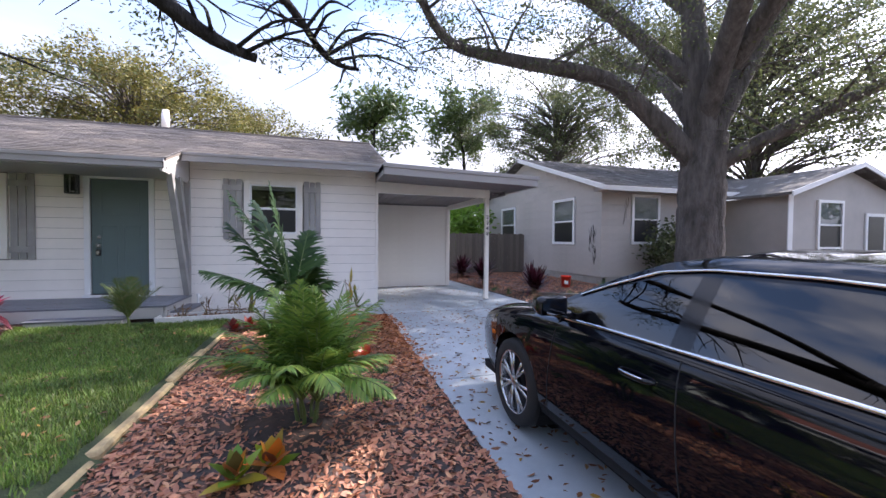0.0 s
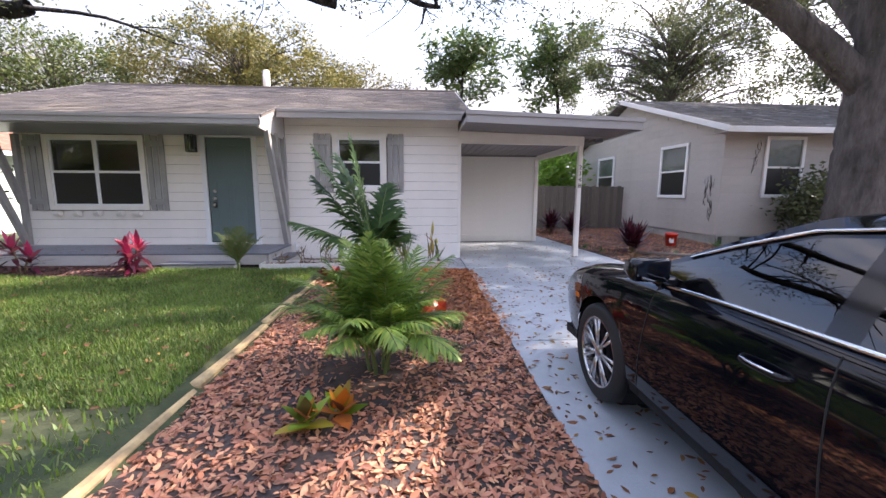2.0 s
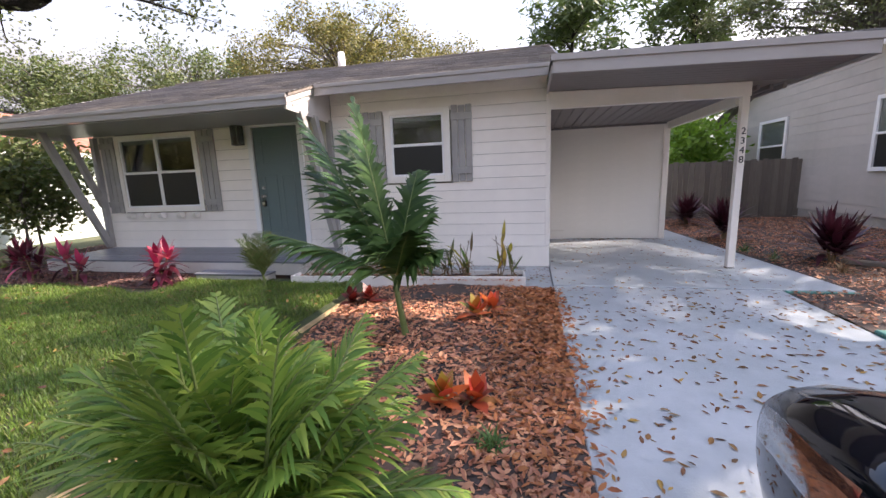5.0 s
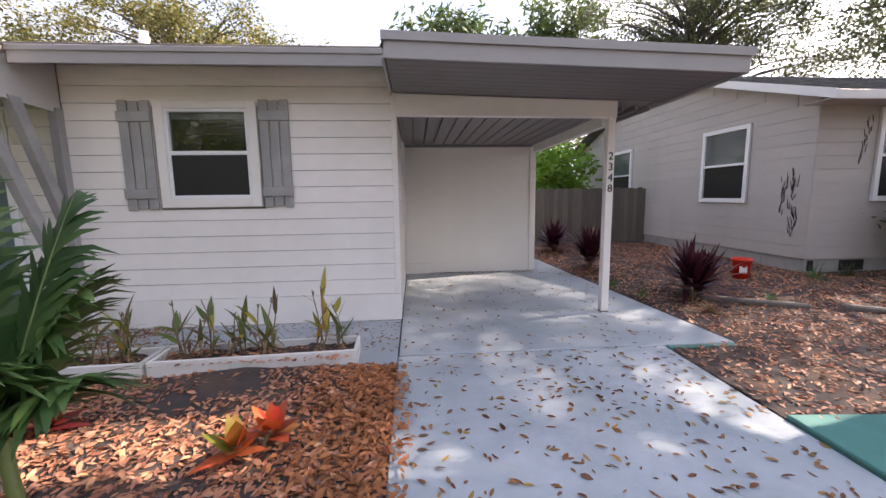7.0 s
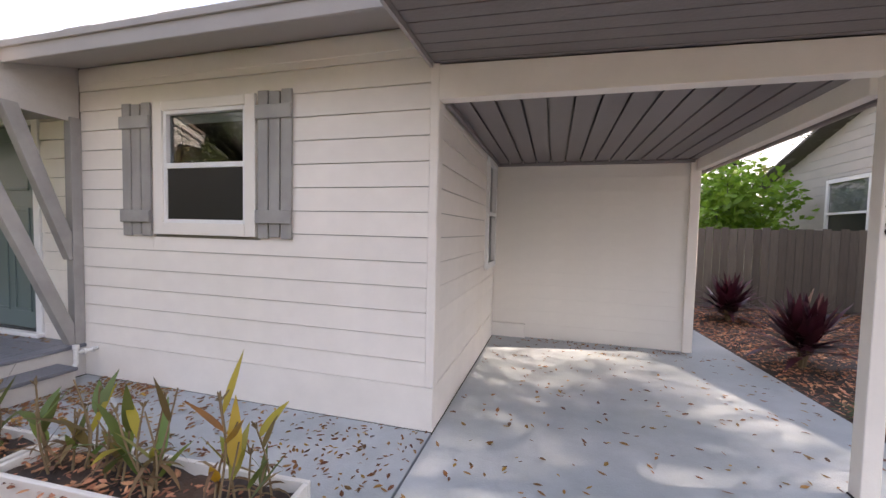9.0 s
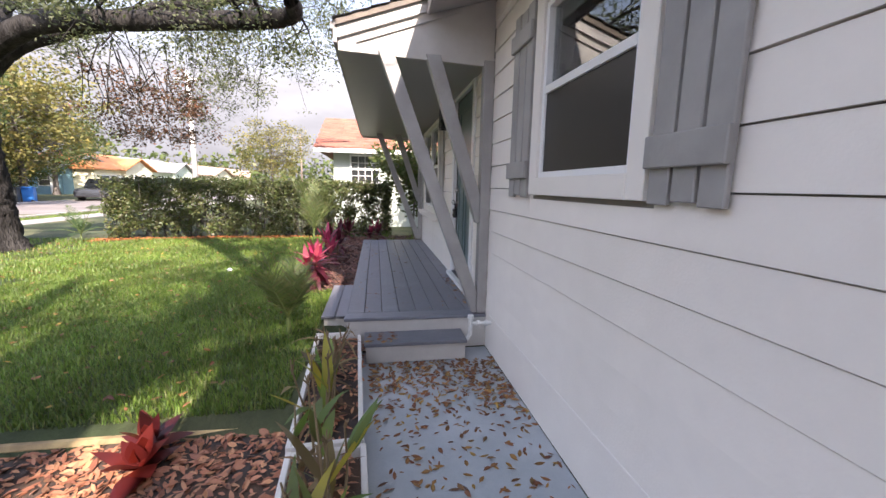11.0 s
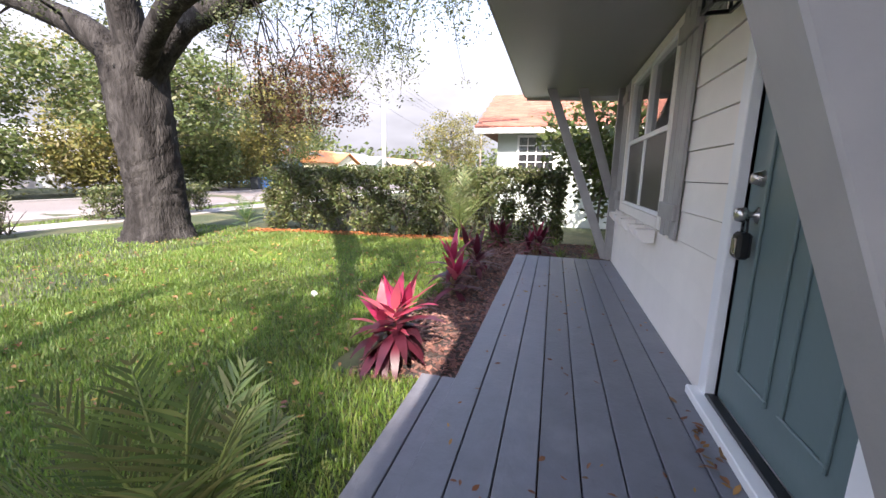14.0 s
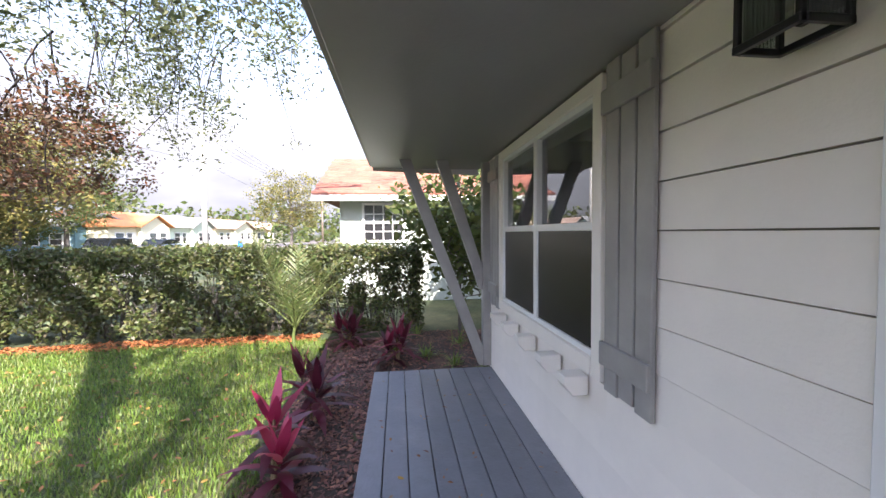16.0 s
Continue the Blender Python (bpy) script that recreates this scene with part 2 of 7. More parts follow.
# near-black colour stands in for the dimness of the unlit rooms
M_DARK = mat("shade_painted_interior", (0.05, 0.05, 0.052), 0.8, 0.1, 3, 0.05)
M_GLASS = glass_mat("window_glass")
M_SCREEN = mat("insect_screen", (0.012, 0.0125, 0.014), 0.35, 0.1, 30, 0.1, 400)
M_METAL = mat("brushed_nickel", (0.55, 0.53, 0.50), 0.28, 0.05, 20, 0.02, 60, metal=1.0)
# black metal parts; also paints the shade above the carport planks
M_BLACK = mat("black_metal_and_joint_shade", (0.012, 0.012, 0.013), 0.35, 0.1, 10, 0.05, 60)

# mesh helpers
def part(name, bm, material, parent=None, label="", smooth=False):
    """Links a bmesh as one mesh object, under a thing or a part."""
    me = bpy.data.meshes.new(name)
    bm.to_mesh(me)
    bm.free()
    if material:
        me.materials.append(material)
    if smooth:
        me.polygons.foreach_set("use_smooth", [True] * len(me.polygons))
    ob = new(name, me)
    if parent:
        ob.parent = parent
    if label:
        ob["label"] = label
    return ob


def share(name, me, m, parent=None):
    """One more object on the mesh me, at the pose m."""
    ob = new(name, me)
    ob.matrix_basis = m
    if parent:
        ob.parent = parent
    return ob


def thing(name, m, label, category, group="", kind=""):
    ob = new(name)
    ob.matrix_basis = m
    return tagged(ob, label, category, group, kind)


def add_box(bm, x0, x1, y0, y1, z0, z1, m=None):
    vs = [bm.verts.new((x, y, z)) for z in (z0, z1) for y in (y0, y1) for x in (x0, x1)]
    for f in ((0, 2, 3, 1), (4, 5, 7, 6), (0, 1, 5, 4), (2, 6, 7, 3), (0, 4, 6, 2), (1, 3, 7, 5)):
        bm.faces.new([vs[i] for i in f])
    if m:
        bmesh.ops.transform(bm, matrix=m, verts=vs)
    return vs


def box(name, x0, x1, y0, y1, z0, z1, material, parent=None, label="", bevel=0.004, m=None):
    bm = bmesh.new()
    add_box(bm, x0, x1, y0, y1, z0, z1, m)
    if bevel:
        bmesh.ops.bevel(bm, geom=bm.edges[:], offset=bevel, segments=1, affect="EDGES", profile=0.5)
    return part(name, bm, material, parent, label)


def prism(name, pts, axis, a, b, material, parent=None, label="", bevel=0.0):
    """A polygon of (u, v) swept along an axis from a to b. x: (y, z); y: (x, z); z: (x, y)."""
    bm = bmesh.new()
    put = {"x": lambda u, v, w: (w, u, v), "y": lambda u, v, w: (u, w, v), "z": lambda u, v, w: (u, v, w)}[axis]
    lo = [bm.verts.new(put(u, v, a)) for u, v in pts]
    hi = [bm.verts.new(put(u, v, b)) for u, v in pts]
    n = len(pts)
    bm.faces.new(lo)
    bm.faces.new(hi[::-1])
    for i in range(n):
        bm.faces.new((lo[i], hi[i], hi[(i + 1) % n], lo[(i + 1) % n]))
    bmesh.ops.recalc_face_normals(bm, faces=bm.faces[:])
    if bevel:
        bmesh.ops.bevel(bm, geom=bm.edges[:], offset=bevel, segments=1, affect="EDGES")
    return part(name, bm, material, parent, label)


def cyl(bm, p, q, r0, r1=None, n=12, caps=True):
    """A tapered round bar from p to q."""
    p, q = Vector(p), Vector(q)
    r1 = r0 if r1 is None else r1
    turn = (q - p).to_track_quat("Z", "Y").to_matrix()
    rings = []
    for c, r in ((p, r0), (q, r1)):
        rings.append([bm.verts.new(c + turn @ Vector((r * math.cos(2 * math.pi * i / n), r * math.sin(2 * math.pi * i / n), 0))) for i in range(n)])
    for i in range(n):
        bm.faces.new((rings[0][i], rings[0][(i + 1) % n], rings[1][(i + 1) % n], rings[1][i]))
    if caps:
        bm.faces.new(rings[0][::-1])
        bm.faces.new(rings[1])
    return rings


def lathe(name, profile, material, parent=None, label="", n=24, m=None, caps=True):
    bm = bmesh.new()
    rings = [[bm.verts.new((r * math.cos(2 * math.pi * i / n), r * math.sin(2 * math.pi * i / n), z)) for i in range(n)] for r, z in profile]
    for a, b in zip(rings, rings[1:]):
        for i in range(n):
            bm.faces.new((a[i], a[(i + 1) % n], b[(i + 1) % n], b[i]))
    if caps:
        bm.faces.new(rings[0][::-1])
        bm.faces.new(rings[-1])
    if m:
        bmesh.ops.transform(bm, matrix=m, verts=bm.verts[:])
    return part(name, bm, material, parent, label, True)


def raw(name, verts, faces, material, parent=None, smooth=False):
    """A mesh from arrays: verts (n, 3) and faces (m, 3 or 4)."""
    verts, faces = np.asarray(verts, dtype=np.float32), np.asarray(faces, dtype=np.int32)
    used, inv = np.unique(faces, return_inverse=True)
    verts, faces = verts[used], inv.reshape(faces.shape).astype(np.int32)
    me = bpy.data.meshes.new(name)
    k = faces.shape[1]
    me.vertices.add(len(verts))
    me.vertices.foreach_set("co", verts.ravel())
    me.loops.add(faces.size)
    me.loops.foreach_set("vertex_index", faces.ravel())
    me.polygons.add(len(faces))
    me.polygons.foreach_set("loop_start", np.arange(0, faces.size, k, dtype=np.int32))
    me.polygons.foreach_set("loop_total", np.full(len(faces), k, dtype=np.int32))
    if smooth:
        me.polygons.foreach_set("use_smooth", np.ones(len(faces), dtype=bool))
    me.update(calc_edges=True)
    me.materials.append(material)
    ob = new(name, me)
    if parent:
        ob.parent = parent
    return ob


def gz(x, y):
    """Height of the bare ground: level by the house, falling gently to the street."""
    return -0.012 * np.clip(7.2 - np.asarray(y, dtype=float), 0, 14)

# the house: front wall at y = 8.29, carport to the right of x = 1.5
FRONT, SLOPE = 8.29, 0.35


def roof_z(y):
    return 2.60 + SLOPE * (y - 7.05)


def wall_core(name, x0, x1, y0, y1, z0, z1, holes, material, label):
    """A wall along x with openings (x0, x1, z0, z1) right through it."""
    bm = bmesh.new()
    xs = sorted({x0, x1, *[v for h in holes for v in h[:2]]})
    for a, b in zip(xs, xs[1:]):
        cut = sorted([h[2:] for h in holes if h[0] <= a and h[1] >= b])
        z = z0
        for lo, hi in cut + [(z1, z1)]:
            if lo - z > 0.001:
                add_box(bm, a, b, y0, y1, z, lo)
            z = hi
    bmesh.ops.remove_doubles(bm, verts=bm.verts[:], dist=0.0005)
    return tagged(part(name, bm, material), label, "wall", kind="structure")


def siding(parent, a0, a1, z0, z1, step, holes, place, material, proud=0.026, start=None):
    """Lapped boards, one object each. place: the pose that takes (along, out, up) to the world."""
    meshes = {}
    z = z0 if start is None else start
    while z < z1 - 0.01:
        lo, hi = max(z, z0), min(z + step, z1)
        cuts = sorted({a0, a1, *[min(max(v, a0), a1) for h in holes if h[2] < hi and h[3] > lo for v in h[:2]]})
        for u, v in zip(cuts, cuts[1:]):
            if v - u < 0.01:
                continue
            spans = [(lo, hi)]
            for h in holes:
                if h[0] <= u + 0.001 and h[1] >= v - 0.001:
                    spans = [s for w in spans for s in ((w[0], min(w[1], h[2])), (max(w[0], h[3]), w[1])) if s[1] - s[0] > 0.012]
            for s, t in spans:
                key = (round(v - u, 3), round(t - s, 3))
                if key not in meshes:
                    w, h = v - u, t - s - 0.006
                    bm = bmesh.new()
                    vs = [bm.verts.new(p) for p in ((0, 0, 0), (w, 0, 0), (w, proud, 0), (0, proud, 0), (0, 0, h), (w, 0, h), (w, proud * 0.68, h), (0, proud * 0.68, h))]
                    for f in ((0, 3, 2, 1), (4, 5, 6, 7), (0, 1, 5, 4), (3, 7, 6, 2), (0, 4, 7, 3), (1, 2, 6, 5)):
                        bm.faces.new([vs[i] for i in f])
                    bmesh.ops.recalc_face_normals(bm, faces=bm.faces[:])
                    me = bpy.data.meshes.new("siding_board")
                    bm.to_mesh(me)
                    bm.free()
                    me.materials.append(material)
                    meshes[key] = me
                share("siding_board", meshes[key], place @ Matrix.Translation((u, 0, s)), parent)
        z += step


FACE_FRONT = Matrix(((1, 0, 0, 0), (0, -1, 0, FRONT + 0.02), (0, 0, 1, 0), (0, 0, 0, 1)))      # out is -y
BIG = (-6.37, -4.71, 1.07, 2.34)      # rough openings: x0, x1, z0, z1
SMALL = (-0.96, -0.10, 1.46, 2.41)
DOOR = (-3.50, -2.62, 0.33, 2.39)
wall_front = wall_core("wall_front", -6.95, 1.48, FRONT + 0.02, FRONT + 0.16, 0.0, 3.0, [BIG, SMALL, DOOR], M_SHEATH, "cream painted lap-sided front wall with windows and door")
siding(wall_front, -1.97, 1.44, 0.325, 2.86, 0.1785, [(-1.09, 0.03, 1.34, 2.44)], FACE_FRONT, M_CREAM)
siding(wall_front, -6.95, -2.05, 0.30, 2.45, 0.1785, [(-6.47, -4.61, 0.97, 2.44), (-3.59, -2.53, 0.30, 2.45)], FACE_FRONT, M_CREAM, start=0.087)
box("skirt_board", -1.97, 1.50, FRONT - 0.004, FRONT + 0.02, 0.0, 0.32, M_CREAM, wall_front)
box("corner_board", 1.44, 1.502, FRONT - 0.008, FRONT + 0.02, 0.325, 2.86, M_CREAM, wall_front)
box("frieze_board", -1.97, 1.44, FRONT - 0.012, FRONT + 0.02, 2.70, 2.84, M_CREAM, wall_front)

# side wall in the carport
SIDEWIN = (10.40, 10.95, 1.05, 2.30)
bm = bmesh.new()
for y0, y1, z0, z1 in ((8.31, 10.40, 0, 3.1), (10.40, 10.95, 0, 1.05), (10.40, 10.95, 2.30, 3.1), (10.95, 13.7, 0, 3.1)):
    add_box(bm, 1.34, 1.48, y0, y1, z0, z1)
wall_side = tagged(part("wall_carport_side", bm, M_SHEATH), "cream painted side wall of the house in the carport", "wall", kind="structure")
FACE_SIDE = Matrix(((0, 1, 0, 1.48), (1, 0, 0, 0), (0, 0, 1, 0), (0, 0, 0, 1)))                 # along y, out is +x
siding(wall_side, 8.40, 11.08, 0.325, 2.45, 0.1785, [(10.34, 11.01, 0.98, 2.36)], FACE_SIDE, M_CREAM, proud=0.016)
box("corner_board", 1.48, 1.505, 8.288, 8.40, 0.325, 2.45, M_CREAM, wall_side)
box("skirt_board", 1.48, 1.502, 8.292, 11.08, 0, 0.322, M_CREAM, wall_side)

# store room behind the carport
wall_store = tagged(box("wall_store", 1.48, 3.93, 11.12, 11.25, 0.0, 2.6, M_CREAM_SMOOTH, bevel=0), "cream painted back wall of the carport", "wall", kind="structure")
FACE_STORE = Matrix(((1, 0, 0, 0), (0, -1, 0, 11.12), (0, 0, 1, 0), (0, 0, 0, 1)))
siding(wall_store, 1.50, 3.86, 0.02, 2.36, 0.18, [], FACE_STORE, M_CREAM_SMOOTH, proud=0.008)
box("wall_plate", 1.50, 1.95, 11.06, 11.11, 0.0, 0.19, M_CREAM_SMOOTH, wall_store)
tagged(box("wall_store_side", 3.80, 3.93, 11.25, 13.2, 0, 2.6, M_CREAM, bevel=0), "cream painted side wall of the store room", "wall", kind="structure")
box("corner_board", 3.86, 3.97, 11.085, 11.14, 0, 2.36, M_CREAM, wall_store)
tagged(box("wall_back", -6.95, 3.9, 13.7, 13.82, 0, 2.9, M_CREAM, bevel=0), "plain back wall of the house", "wall", kind="structure")
wall_left = tagged(prism("wall_left", [(8.45, 0), (8.45, 2.95), (11, 3.85), (13.7, 2.95), (13.7, 0)], "x", -6.95, -6.83, M_CREAM), "cream painted gable end wall", "wall", kind="structure")
tagged(prism("wall_right_gable", [(8.45, 3.1), (11, 3.85), (13.7, 3.1)], "x", 1.34, 1.47, M_CREAM), "cream painted gable above the carport", "wall", kind="structure")
# rooms behind the panes, their indoor shade painted on as near-black colour
tagged(box("floor_inside", -6.8, 1.3, 8.46, 13.6, 0.2, 0.28, M_DARK, bevel=0), "floor of the rooms inside, painted near-black for indoor shade", "floor", kind="structure")
tagged(box("ceiling_inside", -6.8, 1.3, 8.46, 13.6, 2.62, 2.68, M_DARK, bevel=0), "plain ceiling of the rooms inside, painted near-black for indoor shade", "ceiling", kind="structure")
tagged(box("wall_inside", -6.8, 1.3, 11.4, 11.5, 0.28, 2.62, M_DARK, bevel=0), "plain wall of the rooms inside, painted near-black for indoor shade", "wall", kind="structure")


def shingle_field(parent, x0, x1, y0, y1, zf, material, rows, tab=0.30, seed=3, name="shingles"):
    """Courses of shingle tabs over a slope, joined, tone by tab."""
    rng = np.random.default_rng(seed)
    V, F = [], []
    dy = (y1 - y0) / rows
    for r in range(rows):
        ya, yb = y0 + r * dy, y0 + (r + 1) * dy
        x = x0 - (tab / 2 if r % 2 else 0)
        while x < x1:
            a, b = max(x, x0), min(x + tab - 0.008, x1)
            if b - a > 0.02:
                t = 0.012 + 0.006 * rng.random()
                k = len(V)
                za, zb = zf(ya), zf(yb)
                V += [(a, ya, za + t), (b, ya, za + t), (b, yb, zb + 0.004), (a, yb, zb + 0.004), (a, ya, za), (b, ya, za)]
                F += [(k, k + 1, k + 2, k + 3), (k + 4, k + 5, k + 1, k)]
            x += tab
    return tagged(raw(name, V, F, material, parent), kind="stuff")


RIDGE = 11.0
roof = tagged(prism("roof", [(7.75, roof_z(7.75) - 0.05), (7.75, roof_z(7.75)), (RIDGE, roof_z(RIDGE)), (14.4, roof_z(RIDGE) - 1.19), (14.4, roof_z(RIDGE) - 1.25), (RIDGE, roof_z(RIDGE) - 0.06)], "x", -7.5, 1.6, M_SHINGLE),
              "low gabled roof of grey-brown asphalt shingles", "roof", kind="structure")
prism("porch_roof_sheet", [(7.05, roof_z(7.05) - 0.04), (7.05, roof_z(7.05)), (7.75, roof_z(7.75)), (7.75, roof_z(7.75) - 0.04)], "x", -7.5, -1.93, M_SHINGLE, roof)
shingle_field(roof, -7.52, 1.62, 7.73, RIDGE, roof_z, M_SHINGLE, 24)
shingle_field(roof, -7.52, -1.91, 7.03, 7.73, roof_z, M_SHINGLE, 5, seed=5)
box("ridge_cap", -7.5, 1.6, RIDGE - 0.1, RIDGE + 0.1, roof_z(RIDGE) - 0.02, roof_z(RIDGE) + 0.02, M_SHINGLE, roof)
# eaves
fascia = tagged(box("trim_eave_fascia", -1.93, 1.60, 7.73, 7.755, 2.685, 2.835, M_FASCIA), "grey painted eave fascia board", "fascia", kind="structure")
box("drip_strip", -1.93, 1.60, 7.712, 7.732, 2.79, 2.84, M_FASCIA, fascia)
tagged(prism("trim_eave_soffit", [(7.757, 2.70), (7.757, 2.72), (8.30, 2.88), (8.30, 2.86)], "x", -1.95, 1.60, M_FASCIA), "grey painted soffit under the main eave", "soffit", kind="structure")
pf = tagged(box("trim_porch_fascia", -7.50, -1.95, 7.03, 7.06, 2.445, 2.585, M_FASCIA), "grey painted porch fascia board", "fascia", kind="structure")
box("drip_strip", -7.50, -1.95, 7.012, 7.03, 2.535, 2.59, M_FASCIA, pf)
tagged(box("ceiling_porch", -7.48, -2.01, 7.062, 8.29, 2.425, 2.445, M_SOFFIT), "dark grey painted flat porch ceiling", "ceiling", kind="structure")
for x in (-2.01, -7.5):
    g = tagged(prism("trim_porch_end_panel", [(7.064, 2.40), (7.064, 2.55), (8.285, 2.55 + SLOPE * 1.22), (8.285, 2.36)], "x", x, x + 0.03, M_RISER), "pale grey end panel closing the porch roof", "panel", kind="structure")
    prism("rake_board", [(7.03, 2.47), (7.03, 2.60), (8.10, 2.60 + SLOPE * 1.07), (8.10, 2.47 + SLOPE * 1.07)], "x", x + (0.032 if x > -5 else -0.024), x + (0.056 if x > -5 else 0), M_RISER, g)
    prism("rake_moulding", [(7.20, 2.46), (7.20, 2.485), (8.0, 2.485 + SLOPE * 0.8), (8.0, 2.46 + SLOPE * 0.8)], "x", x + (0.032 if x > -5 else -0.02), x + (0.046 if x > -5 else 0), M_RISER, g)
for x0, x1 in ((-7.53, -7.5), (1.6, 1.63)):
    tagged(prism("trim_rake_board", [(7.75, roof_z(7.75) - 0.13), (7.75, roof_z(7.75) + 0.01), (RIDGE, roof_z(RIDGE) + 0.01), (RIDGE, roof_z(RIDGE) - 0.13)], "x", x0, x1, M_FASCIA), "grey painted rake board", "trim", kind="structure")
# timber braces of the porch roof
def porch_brace_set(x):
    t = thing("porch_brace", pose(x, 0, 0), "grey painted diagonal timber braces of the porch roof", "brace", "porch braces")
    box("wall_post", -0.045, 0.045, 8.20, 8.285, 0.305, 2.40, M_GREY, t)
    prism("diagonal", [(7.36, 2.42), (7.475, 2.42), (8.197, 0.50), (8.197, 0.312), (8.16, 0.312)], "x", -0.045, 0.045, M_GREY, t, bevel=0.004)
    prism("diagonal", [(7.73, 2.415), (7.845, 2.415), (8.197, 1.34), (8.197, 1.10), (8.17, 1.10)], "x", -0.043, 0.043, M_GREY, t, bevel=0.004)


porch_brace_set(-2.0)
porch_brace_set(-6.9)

# flue on the roof
flue = thing("roof_flue", pose(-3.94, 13.0, 3.2), "cream metal flue pipe standing on the roof ridge", "flue")
lathe("flashing", [(0.30, 0.0), (0.24, 0.9), (0.22, 1.15), (0.14, 1.22), (0.10, 1.25)], M_CREAM_SMOOTH, flue)
lathe("pipe", [(0.10, 1.20), (0.10, 1.68), (0.085, 1.68), (0.085, 1.78)], M_CREAM_SMOOTH, flue)

# windows
def window(name, label, x0, x1, z0, z1, trim, units, y=FRONT, shut=None):
    w = tagged(thing(name, pose(0, 0, 0), label, "window"), kind="structure")
    f = part("window_frame", bmesh.new(), M_WHITE, w)
    t = trim
    box("trim_board", x0 - t, x0, y - 0.030, y + 0.02, z0 - t, z1 + t * 0.8, M_CREAM_SMOOTH, f)
    box("trim_board", x1, x1 + t, y - 0.030, y + 0.02, z0 - t, z1 + t * 0.8, M_CREAM_SMOOTH, f)
    box("trim_board", x0, x1, y - 0.028, y + 0.02, z1, z1 + t * 0.8, M_CREAM_SMOOTH, f)
    box("window_sill", x0, x1, y - 0.034, y + 0.02, z0 - t, z0, M_CREAM_SMOOTH, f)
    n = units
    ww = (x1 - x0) / n
    for i in range(n):
        a, b = x0 + i * ww, x0 + (i + 1) * ww
        mid = (z0 + z1) / 2 + 0.01
        s = 0.032
        for p in ((a, a + s, z0, z1), (b - s, b, z0, z1), (a + s, b - s, z1 - s, z1), (a + s, b - s, z0, z0 + s), (a + s, b - s, mid - 0.022, mid + 0.022)):
            box("sash_bar", p[0], p[1], y - 0.012, y + 0.05, p[2], p[3], M_WHITE, f, bevel=0.003)
        box("pane", a + s, b - s, y + 0.026, y + 0.030, mid + 0.02, z1 - s, M_GLASS, f, bevel=0)
        box("pane", a + s, b - s, y + 0.010, y + 0.014, z0 + s, mid - 0.02, M_GLASS, f, bevel=0)
        box("insect_screen", a + s, b - s, y + 0.002, y + 0.005, z0 + s, mid - 0.02, M_SCREEN, f, bevel=0)
        box("head_blind", a + s, b - s, y + 0.06, y + 0.07, z1 - 0.10, z1, M_CREAM_SMOOTH, f, bevel=0)
    return w


window("window_1", "white double-hung twin window beside the front door", *BIG, 0.085, 2)
window("window_2", "white double-hung window with black panes", *SMALL, 0.10, 1)


def shutter(x0, x1, z0, z1):
    s = thing("shutter", pose(x0, FRONT - 0.012, z0), "grey painted board-and-batten window shutter", "shutter", "board-and-batten shutters")
    w, h = x1 - x0, z1 - z0
    b = (w - 0.03) / 3
    for i in range(3):
        box("board", i * (b + 0.015), i * (b + 0.015) + b, -0.022, 0.0, 0.012 * (i == 1), h - 0.01 * (i == 1), M_GREY, s)
    for z in (0.12, h - 0.22):
        box("batten", -0.008, w + 0.008, -0.044, -0.022, z, z + 0.105, M_GREY, s)
    return s


for a in ((-1.41, -1.09, 1.34, 2.49), (0.03, 0.34, 1.35, 2.50), (-6.78, -6.47, 0.97, 2.40), (-4.58, -4.25, 0.97, 2.42)):
    shutter(*a)
for x in (-6.28, -5.93, -5.55, -5.13, -4.80):
    b = thing("sill_bracket", pose(x, FRONT - 0.03, 0.97), "small cream wooden bracket under the twin window", "bracket", "brackets under the window")
    prism("block", [(-0.115, 0.0), (-0.115, -0.045), (-0.07, -0.10), (0.01, -0.10), (0.01, 0.0)], "x", -0.05, 0.05, M_CREAM_SMOOTH, b, bevel=0.004)

# side window in the carport
w3 = tagged(thing("window_3", pose(0, 0, 0), "white window in the carport wall", "window"), kind="structure")
for a in ((10.34, 10.42, 0.98, 2.36), (10.93, 11.01, 0.98, 2.36), (10.42, 10.93, 2.28, 2.36), (10.42, 10.93, 0.98, 1.06), (10.42, 10.93, 1.64, 1.69)):
    box("window_frame", 1.46, 1.53, a[0], a[1], a[2], a[3], M_WHITE, w3)
box("pane", 1.47, 1.475, 10.42, 10.93, 1.06, 2.28, M_GLASS, w3, bevel=0)

# front door
door = tagged(thing("door_1", pose(0, 0, 0), "closed grey-green painted front door with nickel hardware", "door"), kind="structure")
dx0, dx1, dz0, dz1 = DOOR
leaf = box("door_leaf", dx0 + 0.006, dx1 - 0.006, FRONT + 0.03, FRONT + 0.075, dz0 + 0.03, dz1 - 0.004, M_DOOR, door)
for p in ((0.14, 0.74, 1.42, 1.92), (0.14, 0.40, 0.20, 1.25), (0.48, 0.74, 0.20, 1.25)):
    for q in ((p[0], p[1], p[2], p[2] + 0.03), (p[0], p[1], p[3] - 0.03, p[3]), (p[0], p[0] + 0.03, p[2] + 0.03, p[3] - 0.03), (p[1] - 0.03, p[1], p[2] + 0.03, p[3] - 0.03)):
        box("moulding", dx0 + q[0], dx0 + q[1], FRONT + 0.018, FRONT + 0.031, dz0 + q[2], dz0 + q[3], M_DOOR, leaf, bevel=0.004)
